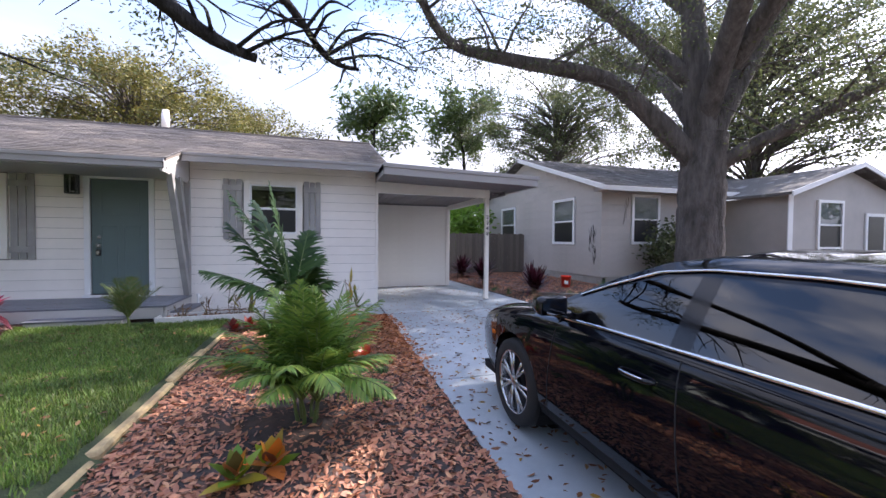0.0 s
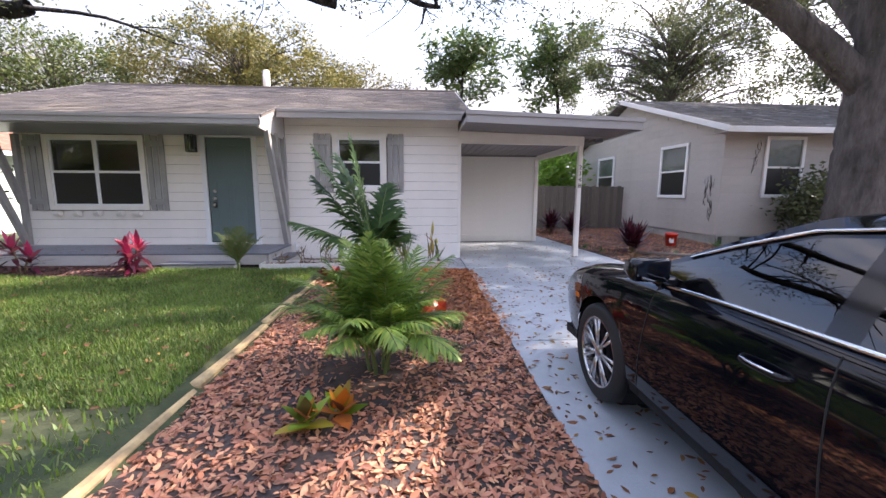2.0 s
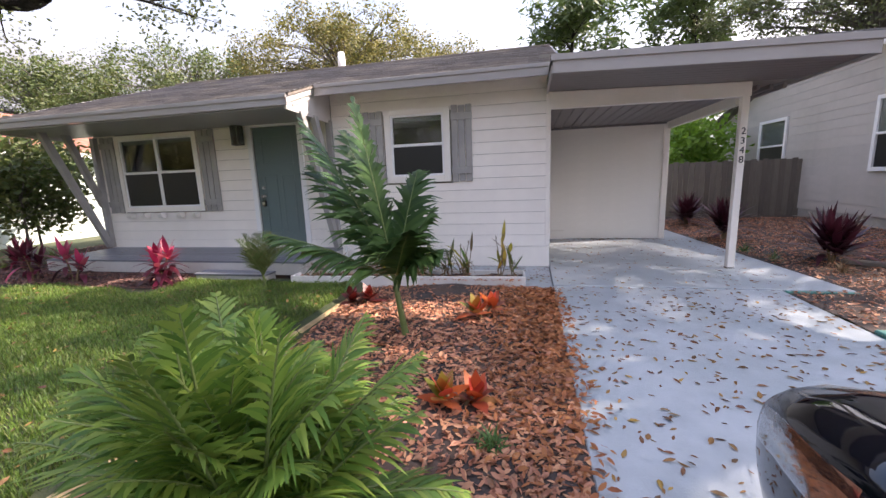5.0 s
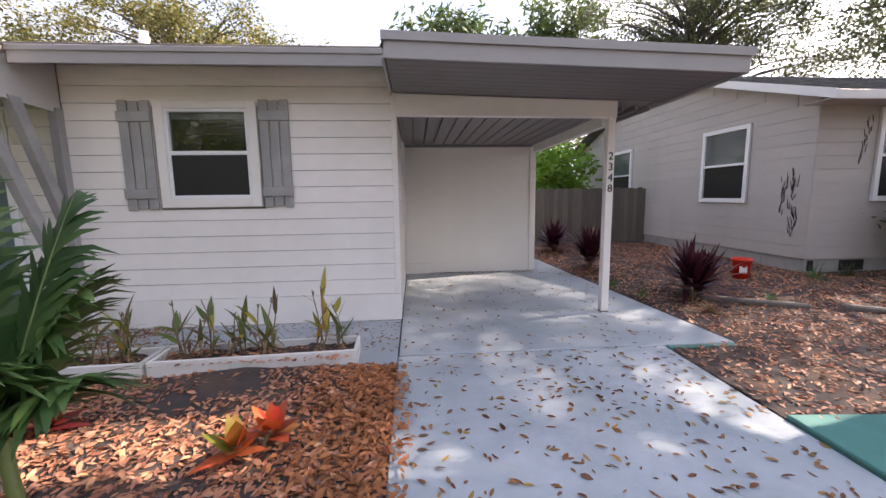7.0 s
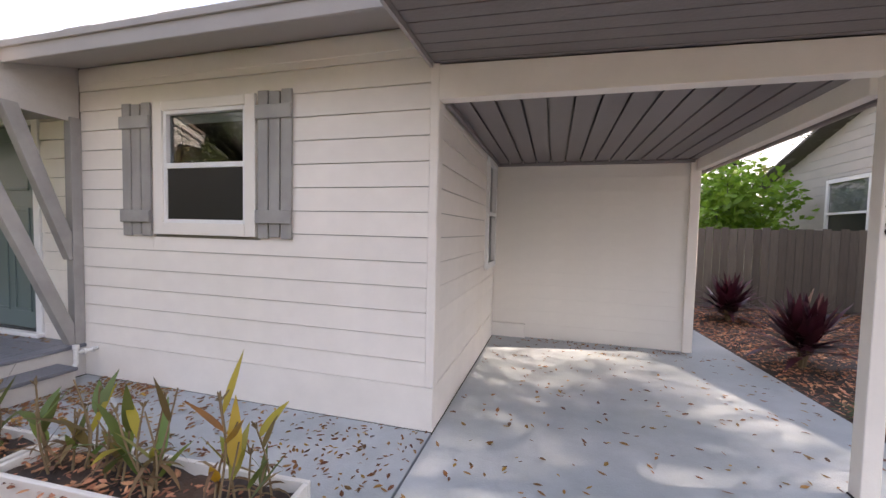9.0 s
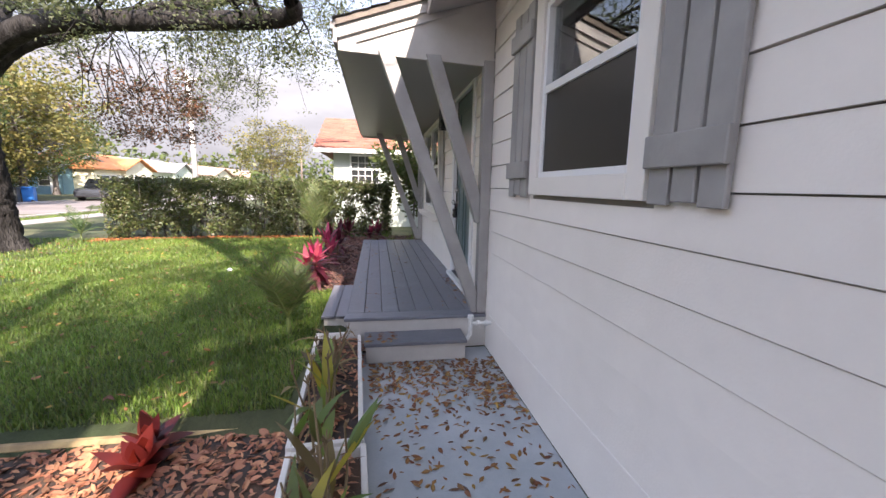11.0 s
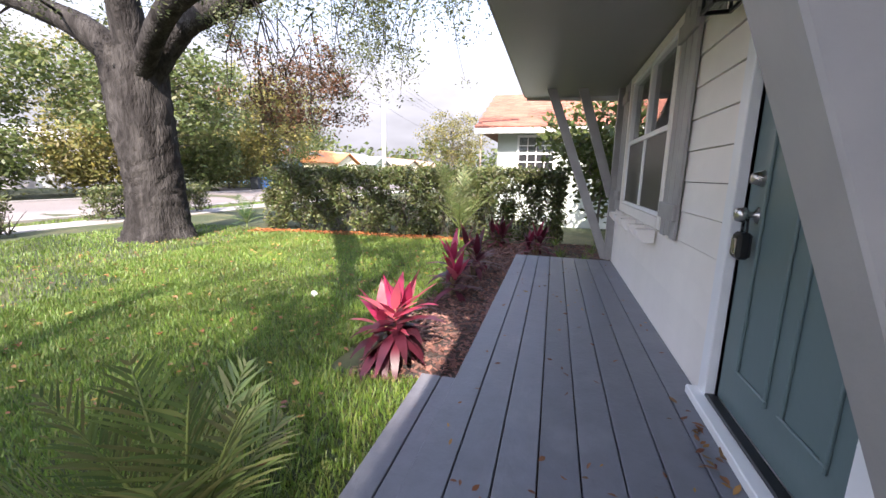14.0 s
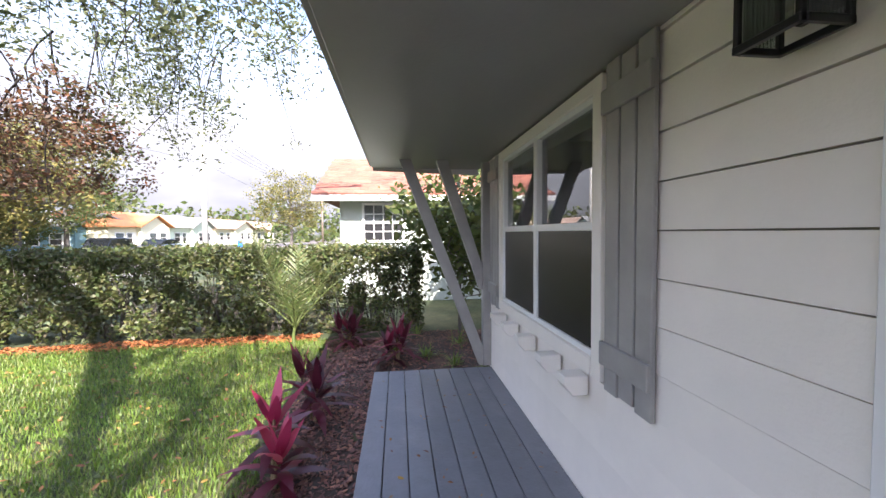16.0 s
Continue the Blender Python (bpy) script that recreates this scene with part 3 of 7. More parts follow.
for p in ((dx0 - 0.085, dx0, 0.30, dz1 + 0.075), (dx1, dx1 + 0.085, 0.30, dz1 + 0.075), (dx0, dx1, dz1, dz1 + 0.075)):
    box("door_casing", p[0], p[1], FRONT - 0.022, FRONT + 0.085, p[2], p[3], M_WHITE, door)
box("threshold", dx0 - 0.10, dx1 + 0.10, FRONT - 0.07, FRONT + 0.05, 0.302, 0.345, M_WHITE, door)
box("door_mat_strip", dx0, dx1, FRONT - 0.02, FRONT + 0.028, 0.346, 0.362, M_BLACK, door)
lathe("deadbolt", [(0.030, 0), (0.032, 0.012), (0.026, 0.03), (0.022, 0.045), (0.018, 0.05)], M_METAL, door, "brushed nickel deadbolt", m=pose(dx0 + 0.125, FRONT + 0.03, 1.36, 90))
lathe("door_knob", [(0.032, 0), (0.034, 0.008), (0.012, 0.02), (0.013, 0.04), (0.027, 0.05), (0.031, 0.065), (0.026, 0.082), (0.012, 0.088)], M_METAL, door, "brushed nickel round knob", m=pose(dx0 + 0.125, FRONT + 0.03, 1.215, 90))
lock = thing("key_lockbox", pose(dx0 + 0.125, FRONT - 0.015, 1.09), "black and grey key lockbox hanging on the door knob", "lockbox")
box("body", -0.035, 0.035, -0.028, 0.022, -0.055, 0.055, M_BLACK, lock, bevel=0.012)
box("face_plate", -0.022, 0.022, -0.034, -0.028, -0.035, 0.03, M_METAL, lock, "grey face plate", bevel=0.004)
bm = bmesh.new()
for i in range(10):
    p, q = [(0.02 * math.cos(math.pi * k / 10), 0.0, 0.05 + 0.085 * math.sin(math.pi * k / 10)) for k in (i, i + 1)]
    cyl(bm, p, q, 0.005, n=8)
part("shackle", bm, M_BLACK, lock, "", True)

# wall lantern
def wall_lantern():
    t = thing("wall_lantern", pose(-3.70, FRONT - 0.01, 2.10), "black wall lantern with ribbed glass beside the door", "lantern")
    box("back_plate", -0.055, 0.055, -0.022, 0.0, 0.06, 0.30, M_BLACK, t)
    box("bracket", -0.02, 0.02, -0.06, -0.02, 0.20, 0.24, M_BLACK, t)
    f = part("cage", bmesh.new(), M_BLACK, t)
    y0, y1, x0, x1, z0, z1 = -0.155, -0.03, -0.08, 0.08, 0.0, 0.335
    for x in (x0, x1 - 0.014):
        for y in (y0, y1 - 0.014):
            box("bar", x, x + 0.014, y, y + 0.014, z0, z1, M_BLACK, f, bevel=0.002)
    for z in (z0, z1 - 0.018):
        for p in ((x0, x1, y0 - 0.002, y0 + 0.014), (x0, x1, y1 - 0.012, y1 + 0.002), (x0 - 0.002, x0 + 0.012, y0 + 0.014, y1 - 0.012), (x1 - 0.012, x1 + 0.002, y0 + 0.014, y1 - 0.012)):
            box("rail", *p, z, z + 0.018, M_BLACK, f, bevel=0.002)
    box("cap", x0 - 0.006, x1 + 0.006, y0 - 0.006, y1 + 0.006, z1 - 0.002, z1 + 0.014, M_BLACK, t)
    for axis in range(3):
        bm = bmesh.new()
        n = 9
        for i in range(n):
            u = (i + 0.5) / n
            if axis == 0:
                add_box(bm, x0 + 0.016 + u * 0.118, x0 + 0.026 + u * 0.118, y0 + 0.006, y0 + 0.010, z0 + 0.02, z1 - 0.02)
            else:
                xx = x0 + 0.004 if axis == 1 else x1 - 0.008
                add_box(bm, xx, xx + 0.004, y0 + 0.016 + u * 0.085, y0 + 0.024 + u * 0.085, z0 + 0.02, z1 - 0.02)
        part("ribbed_pane", bm, M_GLASS, t)


wall_lantern()

# carport
def cz(x):
    return 2.55 - 0.028 * (x - 1.5)


def skew_box(name, x0, x1, y0, y1, d0, d1, material, parent=None):
    """A box whose height follows the carport roof; d0, d1: above its underside."""
    return prism(name, [(x0, cz(x0) + d0), (x1, cz(x1) + d0), (x1, cz(x1) + d1), (x0, cz(x0) + d1)], "y", y0, y1, material, parent)


croof = tagged(skew_box("roof_carport", 1.44, 4.58, 7.12, 13.3, 0.08, 0.19, M_FASCIA), "flat grey carport roof", "roof", kind="structure")
skew_box("fascia_board", 1.46, 4.58, 7.09, 7.118, 0.0, 0.13, M_FASCIA, croof)
skew_box("upper_fascia_strip", 1.44, 4.61, 7.065, 7.118, 0.132, 0.20, M_FASCIA, croof)
skew_box("side_fascia_board", 4.582, 4.60, 7.12, 13.3, 0.0, 0.17, M_FASCIA, croof)
skew_box("end_board", 1.44, 1.462, 7.12, 8.26, 0.0, 0.18, M_FASCIA, croof)
cbm = bmesh.new()
y = 7.121
while y < 8.26:                       # soffit planks in front of the beam
    w = min(0.114, 8.27 - y)
    add_box(cbm, 1.47, 4.575, y, y + w, 0.03, 0.05)
    y += 0.124
for v in cbm.verts:
    v.co.z += cz(v.co.x)
tagged(part("ceiling_carport_overhang", cbm, M_TAUPE), "taupe painted plank soffit of the carport overhang", "ceiling", kind="structure")
cbm = bmesh.new()
x = 1.515
while x < 3.92:                       # ceiling planks with open joints
    add_box(cbm, x, x + 0.158, 8.40, 11.10, 2.372, 2.39)
    x += 0.178
tagged(part("ceiling_carport", cbm, M_TAUPE), "taupe painted plank ceiling with dark open joints", "ceiling", kind="structure")
# added black sheet: paints the shade seen through the plank joints
tagged(box("ceiling_carport_shade_sheet", 1.5, 3.99, 8.42, 11.11, 2.41, 2.43, M_BLACK, bevel=0), "added black sheet painting the shade above the carport planks", "ceiling", kind="structure")
for a in ((1.515, 3.9, 11.075, 11.12, 2.335, 2.372), (1.515, 1.55, 8.40, 11.07, 2.335, 2.372)):
    tagged(box("trim_ceiling_strip", *a, M_TAUPE), "taupe strip round the carport ceiling", "trim", kind="structure")
prism_beam = tagged(prism("beam_front", [(1.50, 2.345), (4.045, 2.325), (4.045, cz(4.045) + 0.028), (1.50, cz(1.5) + 0.028)], "y", 8.285, 8.39, M_CREAM, bevel=0.004), "cream painted front beam of the carport", "beam", kind="structure")
tagged(box("beam_side", 3.915, 3.995, 8.392, 11.08, 2.235, 2.40, M_CREAM), "cream painted side beam of the carport", "beam", kind="structure")
for x in (4.10, 4.25, 4.40):
    tagged(box("trim_rafter", x, x + 0.04, 8.3, 13.2, 2.40, 2.46, M_TAUPE), "dark rafter under the carport overhang", "trim", kind="structure")
post = thing("carport_post", pose(3.995, 8.345, 0.0), "cream painted square carport post with black house number", "post")
box("shaft", -0.045, 0.045, -0.045, 0.045, 0.012, 2.325, M_CREAM, post)
box("base_plate", -0.05, 0.05, -0.05, 0.05, 0.0, 0.012, M_BLACK, post)


def number(ch, x, z, parent, size=0.125):
    c = bpy.data.curves.new("digit", "FONT")
    c.body = ch
    c.size = size
    c.extrude = 0.004
    c.align_x = "CENTER"
    c.resolution_u = 4
    tmp = bpy.data.objects.new("digit", c)
    me = bpy.data.meshes.new_from_object(tmp)
    bpy.data.objects.remove(tmp)
    me.materials.clear()
    me.materials.append(M_BLACK)
    ob = new("digit", me)
    ob.matrix_basis = pose(x, -0.050, z, 90)
    ob.parent = parent


for i, ch in enumerate("2348"):
    number(ch, 0.0, 1.845 - 0.125 * i, post)

# ground and paving
def sheet(name, xs, ys, zf, material):
    X, Y = np.meshgrid(xs, ys)
    V = np.stack([X.ravel(), Y.ravel(), zf(X, Y).ravel()], 1)
    n, m = len(xs), len(ys)
    i = np.arange(n * m).reshape(m, n)
    F = np.stack([i[:-1, :-1].ravel(), i[:-1, 1:].ravel(), i[1:, 1:].ravel(), i[1:, :-1].ravel()], 1)
    return raw(name, V, F, material, smooth=True)


def wob(X, Y, s=1.0):
    return np.sin(X * 1.7 * s + 0.3) * np.sin(Y * 1.3 * s + 1.1) + 0.6 * np.sin(X * 3.9 * s + Y * 2.3 * s) + 0.4 * np.sin(X * 7.7 * s - Y * 6.1 * s)


def lawn_z(X, Y):
    """The lawn stands a little above the drive; it sinks under the paved parts."""
    z = gz(X, Y) + 0.075 + 0.012 * wob(X, Y, 0.6)
    under = ((X > -0.95) & (X < 30)) | (Y > 7.0)
    return np.where(under, gz(X, Y) - 0.06, z)


far = np.array([40, 60, 90, 140, 220, 400, 800.0])
gx = np.concatenate([-far[::-1] - 0, np.arange(-30, -10, 2.0), np.arange(-10, 12.01, 0.25), np.arange(14, 31, 2.0), far])
gy = np.concatenate([-far[::-1] - 0, np.arange(-30, -6, 2.0), np.arange(-6, 16.01, 0.25), np.arange(18, 31, 2.0), far])
ground = tagged(sheet("ground", gx, gy, lawn_z, M_GROUND), "green lawn soil reaching away to the street", "ground", kind="structure")


def slab(name, pts, top, thick, material, label, bevel=0.006):
    bm = bmesh.new()
    lo = [bm.verts.new((x, y, float(gz(x, y)) + top - thick)) for x, y in pts]
    hi = [bm.verts.new((x, y, float(gz(x, y)) + top)) for x, y in pts]
    n = len(pts)
    bm.faces.new(lo[::-1])
    bm.faces.new(hi)
    for i in range(n):
        bm.faces.new((lo[i], lo[(i + 1) % n], hi[(i + 1) % n], hi[i]))
    bmesh.ops.recalc_face_normals(bm, faces=bm.faces[:])
    bmesh.ops.bevel(bm, geom=[e for e in bm.edges if all(abs(v.co.z - float(gz(v.co.x, v.co.y)) - top) < 1e-5 for v in e.verts)], offset=bevel, segments=1, affect="EDGES")
    return tagged(part(name, bm, material), label, "paving", kind="structure")


slab("floor_carport", [(1.508, 7.205), (4.75, 7.195), (4.42, 12.3), (4.34, 13.4), (1.508, 13.4)], 0.004, 0.12, M_DRIVE, "blue-grey painted concrete carport floor")
slab("driveway", [(1.50, 3.74), (4.03, 3.74), (4.03, 7.190), (1.50, 7.192)], 0.0, 0.12, M_DRIVE, "blue-grey painted concrete driveway with fallen leaves")
slab("driveway_lower", [(1.50, -6.0), (4.03, -6.0), (4.03, 3.73), (1.50, 3.73)], 0.0, 0.12, M_DRIVE, "blue-grey painted concrete driveway slab")
slab("pavement_front_walk", [(-1.95, 7.0), (1.494, 7.0), (1.494, 8.288), (-1.95, 8.288)], 0.0, 0.12, M_DRIVE, "blue-grey painted concrete walk along the house")
slab("pavement_teal_edge", [(4.06, 7.13), (4.74, 7.13), (4.74, 7.19), (4.06, 7.19)], 0.0, 0.12, M_TEAL, "teal painted edge of the carport floor")
slab("pavement_teal_patch", [(4.04, 5.35), (6.2, 5.10), (6.4, 5.75), (4.04, 5.95)], 0.034, 0.12, M_TEAL, "old teal painted concrete patch")

bed_x, bed_y = np.arange(-0.93, 1.505, 0.05), np.arange(-1.5, 7.01, 0.05)
tagged(sheet("ground_front_bed", np.append(bed_x, 1.497), bed_y, lambda X, Y: gz(X, Y) + 0.012 + 0.05 * np.clip(1 - np.abs(X - 0.25) / 1.15, 0, 1) + 0.008 * wob(X, Y, 2), M_SOIL), "dark mulched planting bed beside the driveway", "bed", kind="structure")
tagged(sheet("ground_side_yard", np.append(np.arange(4.035, 30, 0.25), 30), np.arange(-8, 16.01, 0.25), lambda X, Y: np.where((X < 4.8) & (Y > 7.15), gz(X, Y) - 0.03, gz(X, Y) + 0.01) + 0.008 * wob(X, Y, 1.5), M_SOIL), "brown leaf-strewn side yard", "bed", kind="structure")
tagged(sheet("ground_porch_bed", np.arange(-9.0, -3.55, 0.1), np.arange(6.1, 7.11, 0.1), lambda X, Y: gz(X, Y) + 0.088 + 0.006 * wob(X, Y, 2) - 0.12 * np.clip((6.45 - Y + 0.1 * np.sin(X * 2)) / 0.3, 0, 1), M_SOIL), "dark mulched bed along the porch deck", "bed", kind="structure")

tagged(sheet("ground_end_bed", np.arange(-9.3, -6.8, 0.1), np.arange(7.1, 10.6, 0.1), lambda X, Y: gz(X, Y) + 0.07 + 0.008 * wob(X, Y, 2), M_SOIL), "dark mulched bed at the end of the deck", "bed", kind="structure")

# porch deck
deck = tagged(thing("floor_deck", pose(0, 0, 0), "slate grey painted timber porch deck", "deck"), kind="structure")
DX0, DX1, DY0, DY1, DZ = -6.84, -1.955, 7.08, 8.285, 0.30
nb = 8
bw = (DY1 - DY0) / nb
for i in range(nb):
    box("deck_board", DX0, DX1 - 0.145, DY0 + i * bw + 0.003, DY0 + (i + 1) * bw - 0.003, DZ - 0.028, DZ, M_DECK, deck, bevel=0.003)
box("end_board", DX1 - 0.14, DX1 + 0.012, DY0 - 0.012, DY1, DZ - 0.028, DZ + 0.001, M_DECK, deck)
box("rim_board", DX1 - 0.035, DX1, DY0 + 0.02, DY1, 0.004, DZ - 0.03, M_RISER, deck)
box("rim_board", DX0, DX1 - 0.04, DY0 + 0.004, DY0 + 0.036, 0.10, DZ - 0.03, M_RISER, deck)
box("rim_board", DX0, DX0 + 0.03, DY0 + 0.04, DY1, 0.10, DZ - 0.03, M_RISER, deck)
box("under_shade", DX0 + 0.05, DX1 - 0.06, DY0 + 0.06, DY1, 0.0, 0.10, M_SOIL, deck, bevel=0)
step = tagged(thing("step_end", pose(0, 0, 0), "slate grey painted wooden step at the end of the deck", "step"), kind="structure")
box("tread", DX1 + 0.002, -1.69, 7.235, 8.06, 0.145, 0.175, M_DECK, step)
box("riser", -1.735, -1.71, 7.25, 8.05, 0.004, 0.145, M_RISER, step)
box("side", DX1 + 0.004, -1.735, 7.25, 7.28, 0.004, 0.145, M_RISER, step)
side = tagged(thing("step_side", pose(0, 0, 0), "low slate grey wooden step in front of the deck", "step"), kind="structure")
for i in range(2):
    box("tread", -3.62, -2.42, 6.82 + 0.128 * i, 6.942 + 0.128 * i, 0.14, 0.168, M_DECK, side)
box("riser", -3.60, -2.44, 6.84, 6.87, 0.0, 0.14, M_RISER, side)
box("side", -2.47, -2.442, 6.872, 7.08, 0.0, 0.14, M_RISER, side)

# trees, hedge and shrubs
class Wood:
    """Collects tapered round limbs into one mesh."""
    def __init__(self):
        self.v, self.f, self.n = [], [], 0

    def limb(self, pts, r0, r1, sides=8, flare=0.0, rough=0.0, rng=None, steps=5):
        P = [Vector(p) for p in pts]
        path = []
        for i in range(len(P) - 1):
            a, b, c, d = P[max(i - 1, 0)], P[i], P[i + 1], P[min(i + 2, len(P) - 1)]
            for k in range(steps):
                t = k / steps
                path.append(0.5 * ((2 * b) + (c - a) * t + (2 * a - 5 * b + 4 * c - d) * t * t + (3 * b - a - 3 * c + d) * t ** 3))
        path.append(P[-1])
        m = len(path)
        ang = np.linspace(0, 2 * np.pi, sides, endpoint=False)
        rings = []
        side = None
        for i, p in enumerate(path):
            d = (path[min(i + 1, m - 1)] - path[max(i - 1, 0)]).normalized()
            if side is None:
                side = d.orthogonal().normalized()
            side = (side - d * side.dot(d)).normalized()
            up = d.cross(side)
            t = i / (m - 1)
            r = r0 + (r1 - r0) * t
            if flare:
                r *= 1 + flare * math.exp(-t * 9)
            rr = np.full(sides, r)
            if rough and rng is not None:
                rr = rr * (1 + rough * (rng.random(sides) - 0.5)) * (1 + (0.18 * flare * np.cos(5 * ang + 1) * math.exp(-t * 5) if flare else 0))
            c, s = np.cos(ang) * rr, np.sin(ang) * rr
            rings.append(np.array(p)[None] + c[:, None] * np.array(side)[None] + s[:, None] * np.array(up)[None])
        V = np.concatenate(rings)
        i = np.arange(sides)
        for k in range(m - 1):
            a, b = self.n + k * sides + i, self.n + k * sides + (i + 1) % sides
            self.f.append(np.stack([a, b, b + sides, a + sides], 1))
        self.v.append(V)
        self.n += len(V)
        return path

    def make(self, name, material, parent=None):
        return raw(name, np.concatenate(self.v), np.concatenate(self.f), material, parent, True)


def leaf_cloud(centres, per, sigma, size, rng, flat=0.7, long=1.8, droop=0.0):
    """Small leaf blades scattered round the given centres: verts and faces."""
    C = np.repeat(np.asarray(centres, dtype=float), per, 0)
    n = len(C)
    off = rng.normal(0, 1, (n, 3)) * sigma
    off[:, 2] *= flat
    P = C + off
    if droop:
        P[:, 2] -= droop * np.abs(rng.normal(0, 1, n))
    d = rng.normal(0, 1, (n, 3))
    d[:, 2] = d[:, 2] * 0.6 - 0.25
    d /= np.linalg.norm(d, axis=1)[:, None]
    q = np.cross(d, rng.normal(0, 1, (n, 3)))
    q /= np.linalg.norm(q, axis=1)[:, None] + 1e-9
    L = size * (0.6 + 0.8 * rng.random(n))[:, None]
    a, b = d * L * 0.5 * long, q * L * 0.5
    V = np.stack([P - a, P + b * 0.9 - a * 0.1, P + a, P - b * 0.9 - a * 0.1], 1).reshape(-1, 3)
    F = np.arange(4 * n).reshape(-1, 4)
    return V, F


def crown(name, parts_, material, parent):
    V, F, k = [], [], 0
    for v, f in parts_:
        V.append(v)
        F.append(f + k)
        k += len(v)
    return raw(name, np.concatenate(V), np.concatenate(F), material, parent)


def auto_tree(name, label, x, y, z, h, low, rad, leaf, bark, clumps, per, size, seed, trunk=0.25, sigma=0.55, lean=(0, 0), needle=False, twigs=0.6, sides=7, long=1.8):
    """A tree with limbs that run out to uneven clumps of leaves. low: height at which the crown begins."""
    rng = np.random.default_rng(seed)
    t = thing(name, pose(x, y, z), label, "tree")
    w = Wood()
    top = (lean[0], lean[1], h * 0.82)
    mid = (lean[0] * 0.3 + rng.normal(0, 0.1), lean[1] * 0.3 + rng.normal(0, 0.1), low * 0.8)
    spine = w.limb([(0, 0, -0.1), mid, (lean[0] * 0.7, lean[1] * 0.7, (low + h) / 2), top], trunk, trunk * 0.18, sides + 2, 0.5, 0.12, rng)
    cs = []
    while len(cs) < clumps:
        u = rng.normal(0, 1, 3)
        u *= rng.random() ** 0.4 / np.linalg.norm(u)
        c = np.array([u[0] * rad, u[1] * rad, (low + h) / 2 + u[2] * (h - low) / 2]) + np.array([lean[0], lean[1], 0]) * 0.8
        if noise.noise(Vector(c) * (1.4 / rad) * 2 + Vector((seed, 0, 0))) > -0.22:
            cs.append(c)
    for c in cs:
        if rng.random() < twigs:
            i = int(np.clip(len(spine) * (0.35 + 0.5 * (c[2] - low) / (h - low + 0.01)) * 0.95, 2, len(spine) - 2))
            p = np.array(spine[i])
            m = p + (c - p) * 0.5 + np.array([0, 0, 0.12 * np.linalg.norm(c - p)]) + rng.normal(0, 0.15, 3)
            w.limb([p, m, c], trunk * 0.26 * rng.uniform(0.5, 1), 0.012, 5, steps=3)
    w.make("trunk", bark, t)
    crown("crown", [leaf_cloud(cs, per, sigma, size, rng, 0.75, long)], leaf, t)
    return t


L_OAK = leaf_mat("oak_leaves", [(0.07, 0.095, 0.04), (0.10, 0.125, 0.05), (0.08, 0.10, 0.042), (0.14, 0.155, 0.06), (0.11, 0.12, 0.075)], 0.5, 0.4)
L_OLIVE = leaf_mat("olive_autumn_leaves", [(0.14, 0.14, 0.035), (0.20, 0.18, 0.045), (0.10, 0.12, 0.035), (0.24, 0.20, 0.05), (0.13, 0.115, 0.06)], 0.6, 0.35)
L_GREEN = leaf_mat("green_leaves", [(0.05, 0.08, 0.022), (0.085, 0.12, 0.03), (0.065, 0.095, 0.026), (0.13, 0.155, 0.042), (0.10, 0.10, 0.04)], 0.5, 0.35)
L_BRIGHT = leaf_mat("bright_green_leaves", [(0.16, 0.30, 0.03), (0.22, 0.38, 0.05), (0.12, 0.25, 0.03)], 0.45, 0.45)
L_PINE = leaf_mat("pine_needles", [(0.0675, 0.115, 0.0338), (0.108, 0.162, 0.0405), (0.081, 0.121, 0.054)], 0.5, 0.25)
L_RUST = leaf_mat("rust_leaves", [(0.10, 0.04, 0.022), (0.19, 0.085, 0.04), (0.07, 0.04, 0.025), (0.11, 0.08, 0.04), (0.05, 0.035, 0.025)], 0.6, 0.35)
L_HEDGE = leaf_mat("hedge_leaves", [(0.045, 0.075, 0.022), (0.075, 0.105, 0.028), (0.125, 0.145, 0.042), (0.10, 0.085, 0.05), (0.05, 0.08, 0.025), (0.16, 0.16, 0.055)], 0.5, 0.25)


